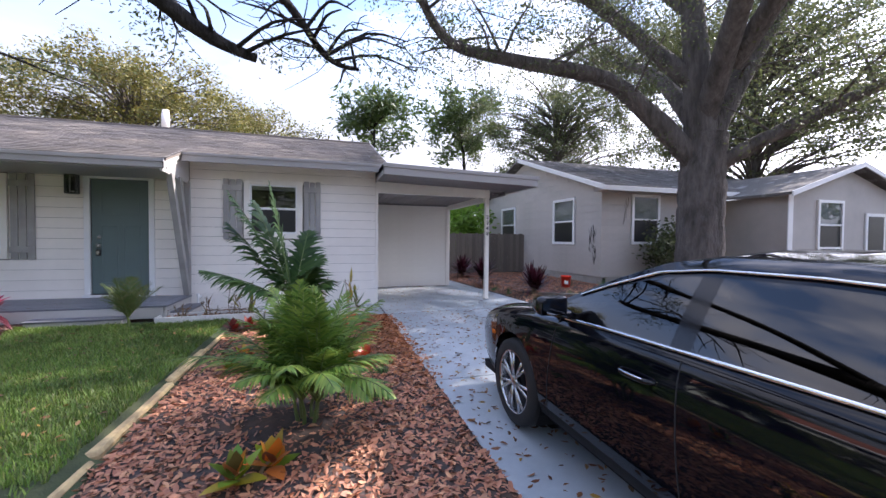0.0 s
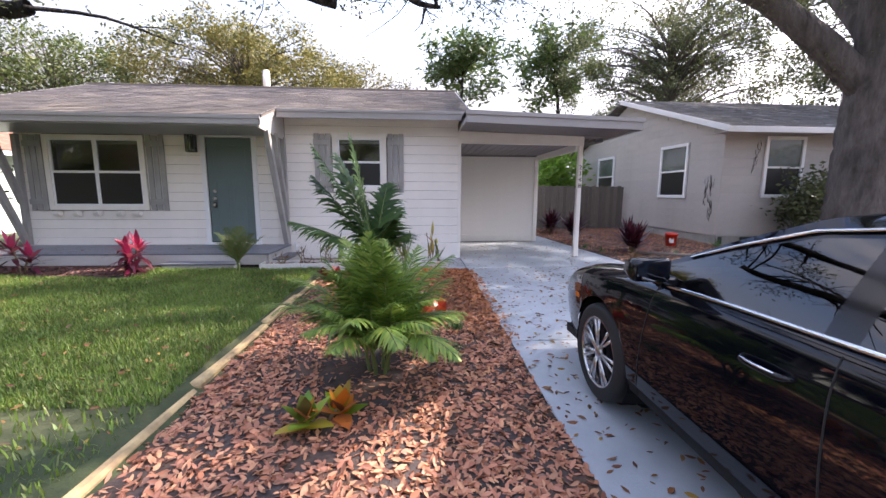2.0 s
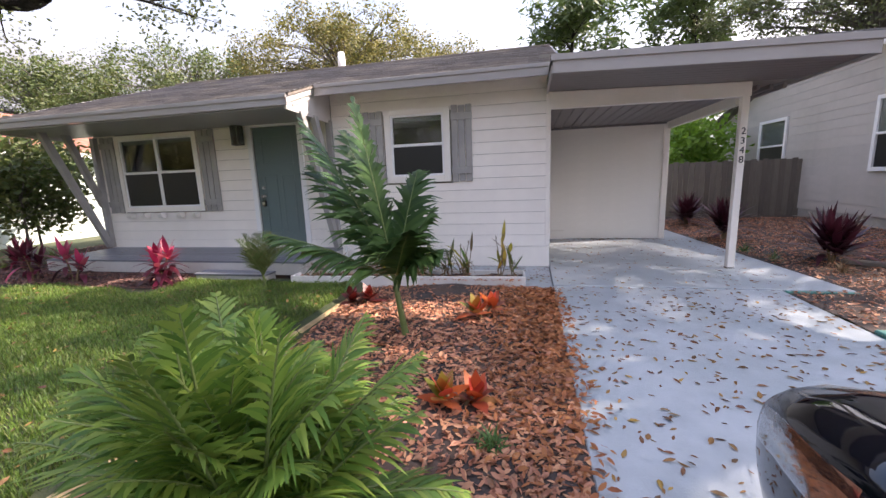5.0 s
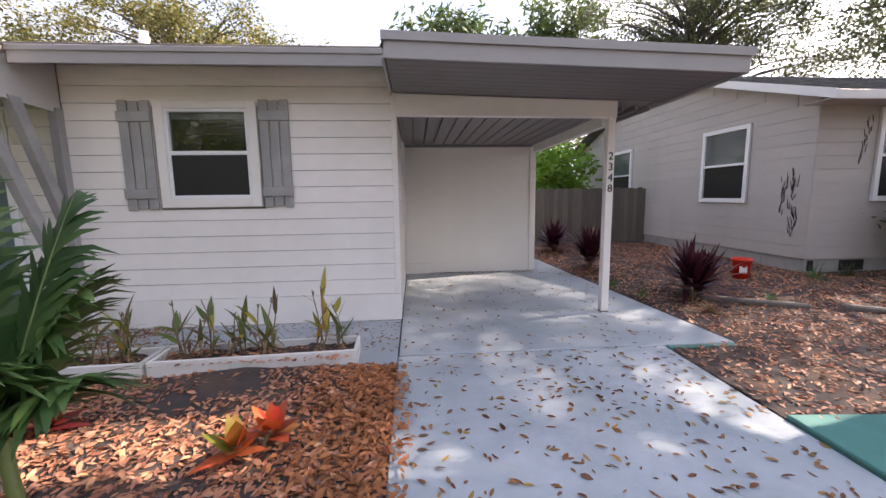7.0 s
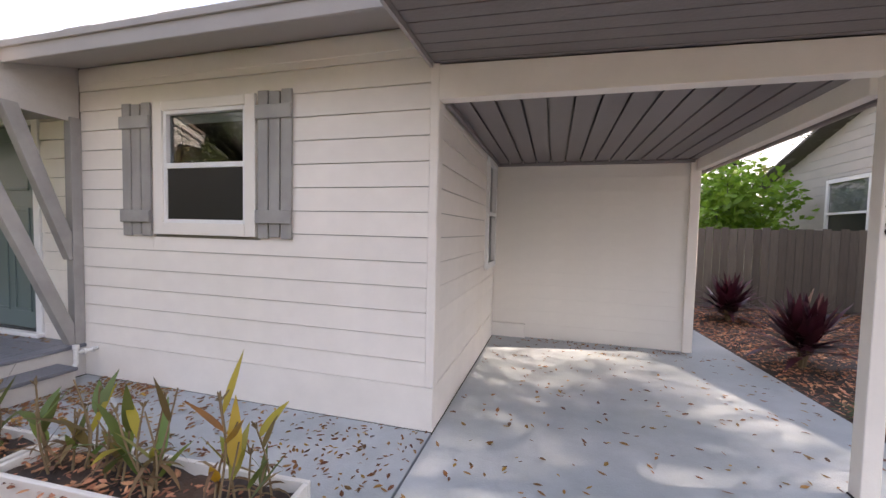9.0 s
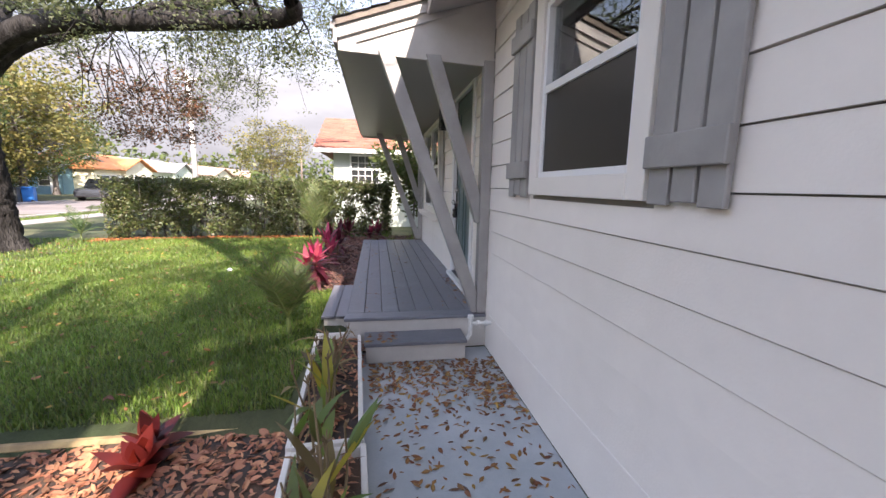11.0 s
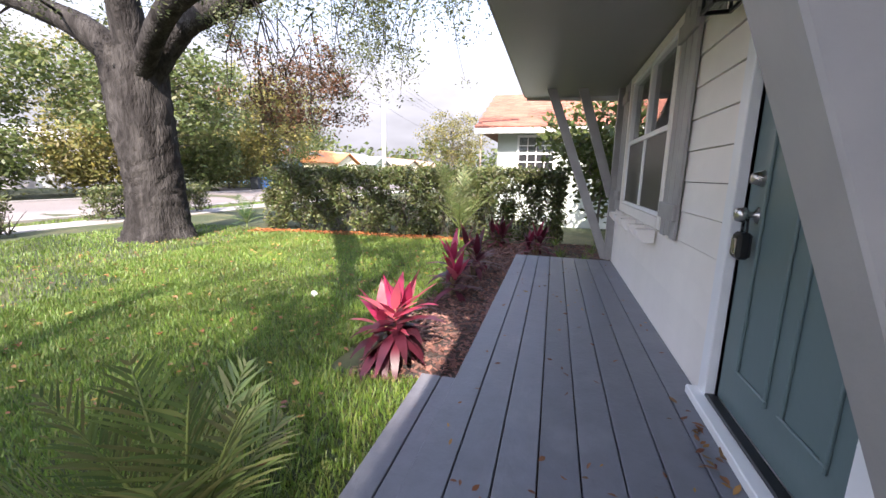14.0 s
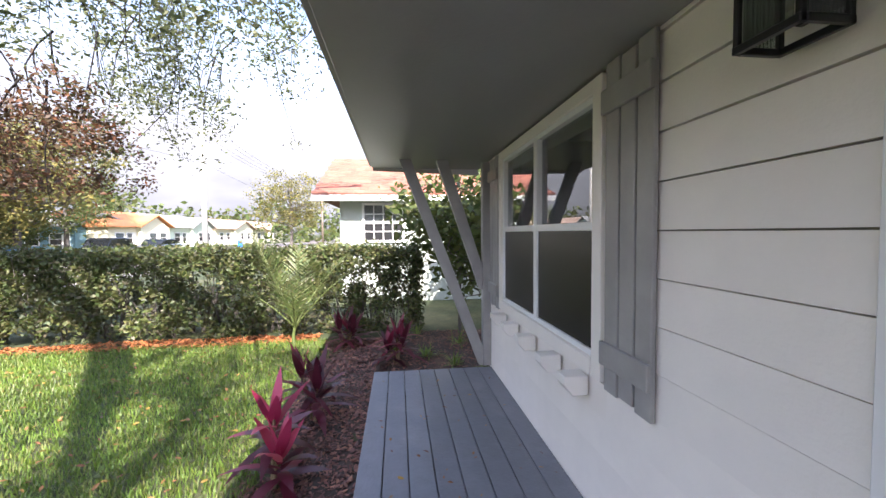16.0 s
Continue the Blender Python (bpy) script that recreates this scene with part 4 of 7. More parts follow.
def yard_oak():
    """The big oak on the lawn: a forked trunk, long limbs over the yard."""
    rng = np.random.default_rng(11)
    t = thing("oak_tree", pose(0, 0, 0), "large old live oak with dark rough bark on the lawn", "tree")
    w = Wood()
    bx, by, bz = -7.6, -0.15, 0.0
    w.limb([(bx, by, bz - 0.1), (bx - 0.02, by, 0.9), (bx + 0.02, by - 0.06, 1.9), (bx + 0.05, by - 0.14, 3.5)], 0.45, 0.54, 40, 0.75, 0.13, rng, 16)
    main = [
        ([(bx, by, 2.9), (bx - 0.1, by + 0.9, 3.9), (bx - 0.5, by + 2.6, 4.6), (bx - 1.2, by + 5.0, 5.6), (bx - 1.4, by + 7.6, 6.1)], 0.30, 0.05),
        ([(bx, by, 2.9), (bx + 0.3, by - 0.9, 3.9), (bx + 0.8, by - 2.6, 4.6), (bx + 1.5, by - 5.0, 5.6)], 0.33, 0.08),
        ([(bx, by, 3.0), (bx + 0.5, by + 0.3, 4.6), (bx + 1.6, by + 1.2, 5.6), (bx + 3.9, by + 4.0, 5.3), (-2.2, 5.4, 4.75), (-1.2, 6.1, 4.2), (-0.55, 6.45, 4.05)], 0.30, 0.06),
        ([(bx, by, 3.1), (bx - 1.2, by - 0.3, 4.2), (bx - 3.0, by - 1.2, 5.6), (bx - 5.0, by - 2.5, 6.2)], 0.27, 0.05),
        ([(bx + 0.1, by, 3.0), (bx + 0.8, by + 1.8, 3.9), (bx + 1.5, by + 4.0, 3.9), (-5.15, 6.0, 3.75), (-4.6, 6.25, 3.8)], 0.20, 0.10),
        ([(bx, by, 2.6), (bx + 0.2, by - 0.1, 4.5), (bx + 0.4, by + 0.3, 7.0), (bx + 0.2, by, 8.5)], 0.28, 0.05),
        ([(-3.70, 3.85, 5.30), (-2.0, 4.9, 5.45), (-0.3, 6.2, 5.0), (0.45, 6.85, 4.4), (1.0, 7.1, 4.35)], 0.11, 0.03),
    ]
    tips = []
    for pts, r0, r1 in main:
        path = w.limb(pts, r0, r1, 10, 0, 0.1, rng, 6)
        bare = pts[0][0] > -4 or len(pts) == 7
        for k in range(15 if bare else 13):
            i = int(rng.uniform(0.38, 0.99) * (len(path) - 1))
            p = np.array(path[i])
            d = rng.normal(0, 1, 3)
            d[2] = abs(d[2]) * 0.25 - (0.05 if bare else 0.15)
            d /= np.linalg.norm(d)
            ln = rng.uniform(0.8, 2.2) * (0.75 if bare else 1)
            m = p + d * ln * 0.5 + np.array([0, 0, rng.uniform(0.0, 0.3)])
            e = p + d * ln
            sub = w.limb([p, m, e], 0.035, 0.010, 5, steps=3)
            for q in range(3):
                s = np.array(sub[int(rng.uniform(0.3, 1) * (len(sub) - 1))])
                d2 = d + rng.normal(0, 0.7, 3)
                d2[2] -= 0.25
                e2 = s + d2 / np.linalg.norm(d2) * rng.uniform(0.4, 1.0)
                w.limb([s, (s + e2) / 2 + rng.normal(0, 0.08, 3), e2], 0.011, 0.004, 4, steps=2)
                if not bare or rng.random() < 0.12:
                    tips.append(e2)
                    tips.append((s + e2) / 2 + rng.normal(0, 0.1, 3))
    # hanging sprays over the hedge and by the porch end
    for k in range(46):
        p = np.array([bx - 1.3 + rng.normal(0, 0.7), by + rng.uniform(2.4, 5.4), rng.uniform(4.2, 5.8)])
        e = p + np.array([rng.normal(0, 0.3), rng.normal(0.1, 0.35), -rng.uniform(0.5, 1.5)])
        w.limb([p, (p + e) / 2 + rng.normal(0, 0.12, 3), e], 0.010, 0.003, 4, steps=2)
        tips += [e, (p + e) / 2 + rng.normal(0, 0.1, 3), p]
    for k in range(16):
        p = np.array([-8.2 + rng.normal(0, 0.5), rng.uniform(5.8, 7.4), rng.uniform(4.6, 5.8)])
        e = p + np.array([rng.normal(0, 0.3), rng.normal(0, 0.35), -rng.uniform(0.4, 1.3)])
        w.limb([p, (p + e) / 2 + rng.normal(0, 0.12, 3), e], 0.009, 0.003, 4, steps=2)
        tips += [e, (p + e) / 2]
    for q in range(24):
        p = np.array([bx - 1.0 + rng.normal(0, 0.5), by + rng.uniform(1.5, 3.2), rng.uniform(3.6, 4.5)])
        e = p + np.array([rng.normal(-0.1, 0.3), rng.normal(0.2, 0.35), -rng.uniform(0.8, 1.7)])
        w.limb([p, (p + e) / 2 + rng.normal(0, 0.12, 3), e], 0.014, 0.003, 4, steps=2)
    w.make("trunk", M_BARK, t)
    tips = np.array(tips)
    lush = tips[rng.random(len(tips)) < 0.45]
    crown("crown", [leaf_cloud(tips, 26, 0.13, 0.031, rng, 0.8, 2.0), leaf_cloud(lush, 95, 0.19, 0.034, rng, 0.7, 2.0)], L_OAK, t)
    rust = [np.array([bx - 1.1 + rng.normal(0, 0.55), by + rng.uniform(1.7, 3.7), rng.uniform(2.25, 3.6)]) for k in range(95)]
    crown("withered_leaves", [leaf_cloud(rust, 62, 0.12, 0.034, rng, 0.8, 2.0)], L_RUST, t)


def side_oak():
    """The oak in front of the next house, whose limbs reach over the drive."""
    rng = np.random.default_rng(5)
    t = thing("oak_tree", pose(0, 0, 0), "tall grey-barked oak spreading over the driveway", "tree")
    w = Wood()
    bx, by = 8.0, 6.35
    w.limb([(bx, by, -0.2), (bx, by, 1.2), (bx + 0.03, by, 2.6), (bx + 0.05, by, 3.6)], 0.43, 0.42, 36, 0.5, 0.12, rng, 14)
    main = [
        ([(bx, by, 2.9), (bx - 0.9, by + 0.3, 3.9), (bx - 2.0, by + 0.6, 4.75), (bx - 3.9, by + 0.9, 5.0), (bx - 5.3, by + 0.7, 5.05), (bx - 6.0, by + 0.4, 5.6)], 0.25, 0.06),
        ([(bx, by, 2.8), (bx + 0.9, by - 0.8, 3.5), (bx + 2.2, by - 2.0, 4.3), (bx + 4.0, by - 3.5, 4.8)], 0.18, 0.05),
        ([(bx, by, 3.2), (bx - 0.2, by, 5.0), (bx - 0.3, by + 0.2, 8.0), (bx - 0.6, by, 10)], 0.36, 0.06),
        ([(bx, by, 3.2), (bx + 0.9, by - 0.2, 5.0), (bx + 2.0, by - 0.6, 7.0), (bx + 3.5, by - 1.0, 8.6)], 0.26, 0.05),
        ([(bx, by, 3.8), (bx - 0.8, by - 1.4, 5.6), (bx - 2.4, by - 3.6, 7.0), (bx - 4.2, by - 5.8, 7.6)], 0.24, 0.05),
        ([(bx - 0.2, by, 4.6), (bx - 1.6, by + 1.0, 6.4), (bx - 3.6, by + 1.6, 7.8), (bx - 5.6, by + 1.6, 8.4)], 0.2, 0.05),
        ([(bx + 0.1, by, 3.4), (bx + 1.6, by + 1.6, 5.2), (bx + 3.2, by + 3.8, 6.8), (bx + 4.2, by + 5.5, 7.6)], 0.2, 0.05),
        ([(bx, by, 3.6), (bx + 0.5, by + 1.8, 5.6), (bx + 1.0, by + 4.2, 7.0), (bx + 1.6, by + 6.0, 7.8)], 0.2, 0.05),
        ([(bx + 0.3, by + 1.0, 4.8), (bx + 1.8, by + 2.4, 6.2), (bx + 3.4, by + 3.6, 7.4), (bx + 5.0, by + 4.6, 8.2)], 0.15, 0.05),
        ([(bx - 0.2, by, 6.0), (bx + 0.2, by + 2.0, 8.0), (bx + 0.8, by + 4.2, 9.2), (bx + 1.6, by + 6.0, 9.8)], 0.15, 0.05),
        ([(bx, by - 0.6, 4.8), (bx - 0.2, by - 2.4, 6.4), (bx - 0.6, by - 4.6, 7.4), (bx - 1.0, by - 6.6, 8.0)], 0.2, 0.05),
    ]
    tips = []
    for pts, r0, r1 in main:
        path = w.limb(pts, r0, r1, 10, 0, 0.1, rng, 6)
        for k in range(17):
            i = int(rng.uniform(0.30, 0.99) * (len(path) - 1))
            p = np.array(path[i])
            d = rng.normal(0, 1, 3)
            d[2] = abs(d[2]) * 0.5
            d /= np.linalg.norm(d)
            e = p + d * rng.uniform(0.7, 2.0)
            sub = w.limb([p, (p + e) / 2 + np.array([0, 0, 0.1]), e], 0.035, 0.01, 5, steps=3)
            for q in range(3):
                s = np.array(sub[int(rng.uniform(0.3, 1) * (len(sub) - 1))])
                e2 = s + rng.normal(0, 0.5, 3)
                w.limb([s, (s + e2) / 2, e2], 0.011, 0.004, 4, steps=2)
                tips += [e2, (s + e2) / 2 + rng.normal(0, 0.15, 3)]
    w.make("trunk", M_BARK_PALE, t)
    tips = np.array(tips)
    lush = tips[(rng.random(len(tips)) < 0.58) | ((tips[:, 0] > 7.5) & (tips[:, 1] > 8.0))]
    crown("crown", [leaf_cloud(tips, 28, 0.15, 0.029, rng, 0.8, 2.0), leaf_cloud(lush, 125, 0.26, 0.031, rng, 0.6, 2.0)], L_OAK, t)


yard_oak()
side_oak()

BACK = [
    ("autumn_tree", "broad olive and yellow tree behind the house", -9.5, 25, 11.0, 3.5, 6.2, L_OLIVE, 150, 90, 0.20, 21, 0.3, 0.75),
    ("autumn_tree", "broad olive tree with bare twigs behind the house", -3.5, 28, 9.8, 4.0, 4.6, L_OLIVE, 80, 80, 0.19, 22, 0.22, 0.7),
    ("broadleaf_tree", "dense green tree behind the house", -21, 26, 10.5, 2.5, 7.5, L_GREEN, 160, 80, 0.22, 23, 0.3, 0.8),
    ("broadleaf_tree", "dense green tree beyond the next house", -31, 24, 10.5, 2.5, 7.5, L_GREEN, 130, 80, 0.24, 24, 0.3, 0.9),
    ("broadleaf_tree", "small green tree behind the roof", 0.2, 29, 8.0, 4.2, 1.9, L_GREEN, 30, 60, 0.16, 25, 0.12, 0.5),
    ("oak_tree", "tall dark oak behind the next house", 14.5, 22, 12.5, 4.0, 6.0, L_OAK, 150, 90, 0.17, 26, 0.35, 0.65),
    ("oak_tree", "tall dark oak behind the next house", 19.8, 13.6, 13.5, 3.6, 7.0, L_OAK, 190, 90, 0.17, 27, 0.4, 0.7),
    ("oak_tree", "tall dark oak far behind the yard", 30, 8, 12.0, 3.0, 6.5, L_OAK, 110, 80, 0.2, 28, 0.4, 0.8),
]
for nm, lab, x, y, h, low, rad, lf, cl, per, sz, sd, tr, sg in BACK:
    auto_tree(nm, lab, x, y, 0, h, low, rad, lf, M_BARK_PALE, int(cl * 2.0), int(per * 2.0), sz * 0.42, sd, tr, sg * 0.48)
for lab, x, y, h, low, rad, cl, sd, lean in (("slender pine with a tufted round crown", 3.4, 27, 11.2, 7.4, 2.9, 34, 31, (0.3, 0)), ("slender bent pine with open tufts of needles", 10.0, 26, 12.2, 6.6, 2.8, 34, 32, (-0.9, 0))):
    auto_tree("pine_tree", lab, x, y, 0, h, low, rad, L_PINE, M_BARK, cl, 110, 0.14, sd, 0.16, 0.42, lean, True, 0.9, long=3.2)
auto_tree("young_tree", "bright green bushy tree behind the fence", 6.7, 17.6, 0, 3.4, 1.1, 1.15, L_BRIGHT, M_BARK_PALE, 46, 70, 0.11, 41, 0.06, 0.28)

STREET = [(-20, -15, 9.5, 2.6, 5.0, L_GREEN, 51), (-31, -17, 10, 2.6, 5.5, L_OLIVE, 52), (-14, -22, 9, 2.0, 5.5, L_GREEN, 53), (-44, -24, 11, 2.5, 6, L_GREEN, 54), (-27, -28, 12, 2.0, 7, L_OLIVE, 55), (-5, -24, 9.5, 2.2, 6, L_GREEN, 56), (-62, -8, 11, 2.5, 6, L_OLIVE, 57), (-70, 8, 10, 3, 5, L_GREEN, 58), (8, -26, 10, 2, 6.5, L_OLIVE, 59), (20, -24, 10, 2, 6.5, L_GREEN, 60)]
for x, y, h, low, rad, lf, sd in STREET:
    auto_tree("street_tree", "leafy street tree with a pale trunk across the road", x, y, -0.2, h, low, rad, lf, M_BARK_PALE, 110, 72, 0.16, sd, 0.26, 0.5)


for x, y, h, rad, lf, sd in ((-23.5, -16.5, 4.2, 3.0, L_GREEN, 161), (-28.5, -18.5, 5.0, 3.2, L_OLIVE, 162), (-33.5, -20.5, 5.0, 3.0, L_GREEN, 163), (-18.0, -17.0, 4.0, 2.8, L_OLIVE, 164), (-12.0, -17.0, 3.6, 2.6, L_GREEN, 165), (-38.5, -26.0, 7.5, 3.5, L_GREEN, 166)):
    auto_tree("street_shrub", "dense leafy shrub across the road", x, y, -0.2, h, 0.5, rad, lf, M_BARK_PALE, 90, 90, 0.13, sd, 0.10, 0.45)


def tree_line():
    """Woods all round on the horizon."""
    rng = np.random.default_rng(77)
    cs = []
    for k in range(2300):
        a = rng.uniform(0, 2 * math.pi)
        r = rng.uniform(85, 110)
        h = 6.5 + 2.2 * math.sin(a * 7) + 1.6 * math.sin(a * 17 + 1)
        cs.append((r * math.cos(a), r * math.sin(a), rng.uniform(0, max(2.0, h + 2.5))))
    v, f = leaf_cloud(cs, 24, 0.9, 0.7, rng, 0.9, 1.4)
    tagged(raw("backdrop_woods", v, f, L_GREEN), "far line of green woods on the horizon", "woods", kind="stuff")


tree_line()


def hedge(name, label, x0, x1, y0, y1, z1, leaf, n, seed, z0=0.05, size=0.035):
    """A clipped hedge: stems inside, leaves thickest near the faces."""
    rng = np.random.default_rng(seed)
    t = thing(name, pose(0, 0, 0), label, "hedge")
    w = Wood()
    long_y = (y1 - y0) > (x1 - x0)
    span = (y1 - y0) if long_y else (x1 - x0)
    for k in range(int(span / 0.16)):
        u = (k + rng.random()) * 0.16
        b = np.array([(x0 + x1) / 2 + rng.normal(0, 0.10), y0 + u, 0.0]) if long_y else np.array([x0 + u, (y0 + y1) / 2 + rng.normal(0, 0.1), 0.0])
        for j in range(4):
            e = b + np.array([rng.normal(0, 0.22), rng.normal(0, 0.22), rng.uniform(0.5, 0.97) * z1])
            w.limb([b, (b + e) / 2 + rng.normal(0, 0.05, 3), e], 0.014, 0.004, 4, steps=2)
    w.make("stem", M_BARK_PALE, t)
    C = []
    while len(C) < n:
        p = np.array([rng.uniform(x0, x1), rng.uniform(y0, y1), rng.uniform(z0, z1)])
        edge = min(p[0] - x0, x1 - p[0], p[1] - y0, y1 - p[1], (z1 - p[2]) * 0.8)
        bump = noise.noise(Vector(p) * 2.6) * 0.10
        if edge < 0.16 + bump and noise.noise(Vector(p) * 4 + Vector((9, 0, 0))) > -0.20 + 0.50 * max(0, 0.55 - p[2] / z1):
            C.append(p + noise.noise_vector(Vector(p) * 1.5) * 0.07)
    crown("foliage", [leaf_cloud(C, 5, 0.05, size, rng, 1.0, 1.7)], leaf, t)
    return t


hedge("hedge", "clipped green boundary hedge with woody stems showing", -10.25, -9.35, 0.9, 7.7, 1.45, L_HEDGE, 9500, 61, size=0.042)
hedge("hedge", "low loose hedge along the sidewalk", -12.5, -9.0, -4.6, -3.9, 0.85, L_HEDGE, 1500, 62, size=0.045)
hedge("hedge", "low loose hedge along the sidewalk", -6.8, -3.2, -3.6, -3.0, 0.8, L_HEDGE, 1500, 63, size=0.045)
auto_tree("tall_shrub", "tall sunlit shrub at the end of the porch", -9.2, 8.35, 0, 3.1, 0.5, 0.95, L_GREEN, M_BARK_PALE, 60, 60, 0.075, 64, 0.035, 0.22)
auto_tree("tall_shrub", "tall sunlit shrub beside the next house", -10.9, 9.6, 0, 3.0, 0.4, 1.1, L_GREEN, M_BARK_PALE, 60, 60, 0.08, 65, 0.035, 0.24)
auto_tree("bush", "dark bush against the next house", 10.6, 9.35, 0, 2.0, 0.25, 0.85, L_OAK, M_BARK, 46, 60, 0.07, 66, 0.03, 0.2)

# the next house on the carport side
NX, NY = 8.55, 10.12
nh = thing("neighbor_house", pose(0, 0, 0), "single-storey taupe lap-sided house with white windows", "house")


def nwall(name, pts, axis, a, b):
    return prism(name, pts, axis, a, b, M_TAN, nh)


side_w = nwall("wall", [(NY, 0.25), (NY, 3.02), (15.0, 4.62), (19.9, 3.02), (19.9, 0.25)], "x", NX, NX + 0.14)
front_w = nwall("wall", [(NX + 0.14, 0.25), (13.6, 0.25), (13.6, 3.02), (NX + 0.14, 3.02)], "y", NY, NY + 0.14)
box("foundation", NX + 0.02, 13.6, NY + 0.02, 19.9, -0.1, 0.25, M_BLOCK, nh, bevel=0)
FACE_NS = Matrix(((0, -1, 0, NX), (1, 0, 0, 0), (0, 0, 1, 0), (0, 0, 0, 1)))
z = 0.25
while z < 4.5:                                   # boards of the gable side, cut to the rake
    e = 0 if z < 2.85 else (z + 0.2 - 3.02) / 0.328
    a, b = NY + max(0, e), 19.9 - max(0, e)
    if b - a > 0.4:
        siding(side_w, a, b, z, z + 0.225, 0.225, [(11.40, 12.78, 1.2, 2.86), (15.75, 17.25, 1.2, 2.86)], FACE_NS, M_TAN, proud=0.016)
    z += 0.225
FACE_NF = Matrix(((1, 0, 0, 0), (0, -1, 0, NY), (0, 0, 1, 0), (0, 0, 0, 1)))
siding(front_w, NX - 0.01, 13.6, 0.25, 3.0, 0.225, [(9.63, 10.75, 1.24, 2.86)], FACE_NF, M_TAN, proud=0.016)


M_GLASS_DULL = glass_mat("dull_window_glass", (0.75, 0.77, 0.77), 0.04)
M_BLIND = mat("grey_blind", (0.42, 0.43, 0.43), 0.7, 0.06, 5, 0.1, 60)


def simple_window(parent, m, w, h, trim=0.09, split=0.5):
    """White sash window at the pose m: x along the wall, -y outwards, z up from its lower left corner."""
    f = part("window", bmesh.new(), M_WHITE, parent)
    f.matrix_basis = m
    for p in ((0, trim, 0, h), (w - trim, w, 0, h), (trim, w - trim, h - trim, h), (trim, w - trim, 0, trim), (trim, w - trim, h * split - 0.025, h * split + 0.025)):
        box("window_frame", p[0], p[1], -0.045, 0.01, p[2], p[3], M_WHITE, f)
    box("pane", trim, w - trim, -0.012, -0.008, h * split + 0.02, h - trim, M_GLASS_DULL, f, bevel=0)
    box("blind", trim, w - trim, 0.0, 0.004, h * split + 0.02, h - trim, M_BLIND, f, bevel=0)
    box("insect_screen", trim, w - trim, 0.0, 0.004, trim, h * split - 0.02, M_SCREEN, f, bevel=0)
    return f


simple_window(nh, pose(NX - 0.016, 12.75, 1.23, 0, 0, -90), 1.32, 1.6)
simple_window(nh, pose(NX - 0.016, 17.22, 1.23, 0, 0, -90), 1.42, 1.6)
simple_window(nh, pose(9.64, NY - 0.016, 1.26), 1.1, 1.58)


def nroof_z(y):
    return 3.0 + 0.328 * (y - 9.6)


rf = part("roof", bmesh.new(), M_SHINGLE_OLD, nh)
prism("roof_slab", [(9.6, nroof_z(9.6) - 0.06), (9.6, nroof_z(9.6)), (15, nroof_z(15)), (20.4, nroof_z(9.6)), (20.4, nroof_z(9.6) - 0.06), (15, nroof_z(15) - 0.06)], "x", 8.2, 18.5, M_SHINGLE_OLD, rf)
shingle_field(rf, 8.2, 14.5, 9.58, 15.0, nroof_z, M_SHINGLE_OLD, 30, seed=9)
box("fascia_board", 8.2, 13.5, 9.57, 9.60, 2.86, 3.0, M_WHITE, rf)
prism("rake_board", [(9.56, 2.86), (9.56, 3.01), (15, nroof_z(15) + 0.01), (15, nroof_z(15) - 0.14)], "x", 8.17, 8.2, M_WHITE, rf)
prism("rake_soffit", [(9.6, 2.93), (9.6, 2.945), (15, nroof_z(15) - 0.065), (15, nroof_z(15) - 0.08)], "x", 8.2, NX, M_TAN, rf)
box("soffit", 8.2, 13.5, 9.60, NY, 2.87, 2.89, M_TAN, rf)
# projecting front room
nwall("wall", [(8.0, -0.1), (8.0, 2.75), (NY, 2.75), (NY, -0.1)], "x", 13.3, 13.44)
nwall("wall", [(13.44, -0.1), (13.44, 2.75), (15.95, 3.56), (18.6, 2.75), (18.6, -0.1)], "y", 8.0, 8.14)
box("corner_board", 13.22, 13.42, 7.97, 8.0, 0, 2.75, M_WHITE, nh)
prism("porch_roof", [(12.95, 2.72), (12.95, 2.80), (15.95, 3.78), (19.0, 2.80), (19.0, 2.72), (15.95, 3.68)], "y", 7.7, 12.5, M_SHINGLE_OLD, nh)
prism("rake_board", [(12.9, 2.67), (12.9, 2.81), (15.95, 3.80), (19.05, 2.81), (19.05, 2.67), (15.95, 3.66)], "y", 7.66, 7.70, M_WHITE, nh)
simple_window(nh, pose(14.45, 7.99, 1.15), 1.15, 1.5)
nd = box("door", 16.65, 17.6, 7.95, 8.0, 0.1, 2.3, M_WHITE, nh)
box("door_panel", 16.75, 17.5, 7.94, 7.95, 0.2, 2.2, M_SCREEN, nd, bevel=0)

for x0, x1 in ((9.25, 9.72), (8.63, 8.74)):
    box("foundation_vent", x0, x1, NY + 0.005, NY + 0.03, 0.03, 0.22, M_SCREEN, nh)
for y0 in (12.9, 14.4, 11.0):
    box("foundation_vent", NX + 0.005, NX + 0.03, y0, y0 + 0.35, 0.04, 0.20, M_BLOCK, nh)
vine = thing("dry_vine", pose(0, 0, 0), "dark dried vine remnants clinging to the taupe wall", "vine")
rv = np.random.default_rng(3)
for y0, z0, z1 in ((10.45, 0.95, 1.75), (10.62, 1.0, 1.65), (10.40, 0.6, 1.0)):
    wv = Wood()
    for k in range(14):
        a = np.array([NX - 0.022, y0 + rv.normal(0, 0.03), rv.uniform(z0, z1)])
        wv.limb([a, a + np.array([0, rv.normal(0, 0.03), rv.uniform(0.08, 0.25)])], 0.006, 0.003, 4, steps=2)
    wv.make("strand", M_BARK, vine)
wv = Wood()
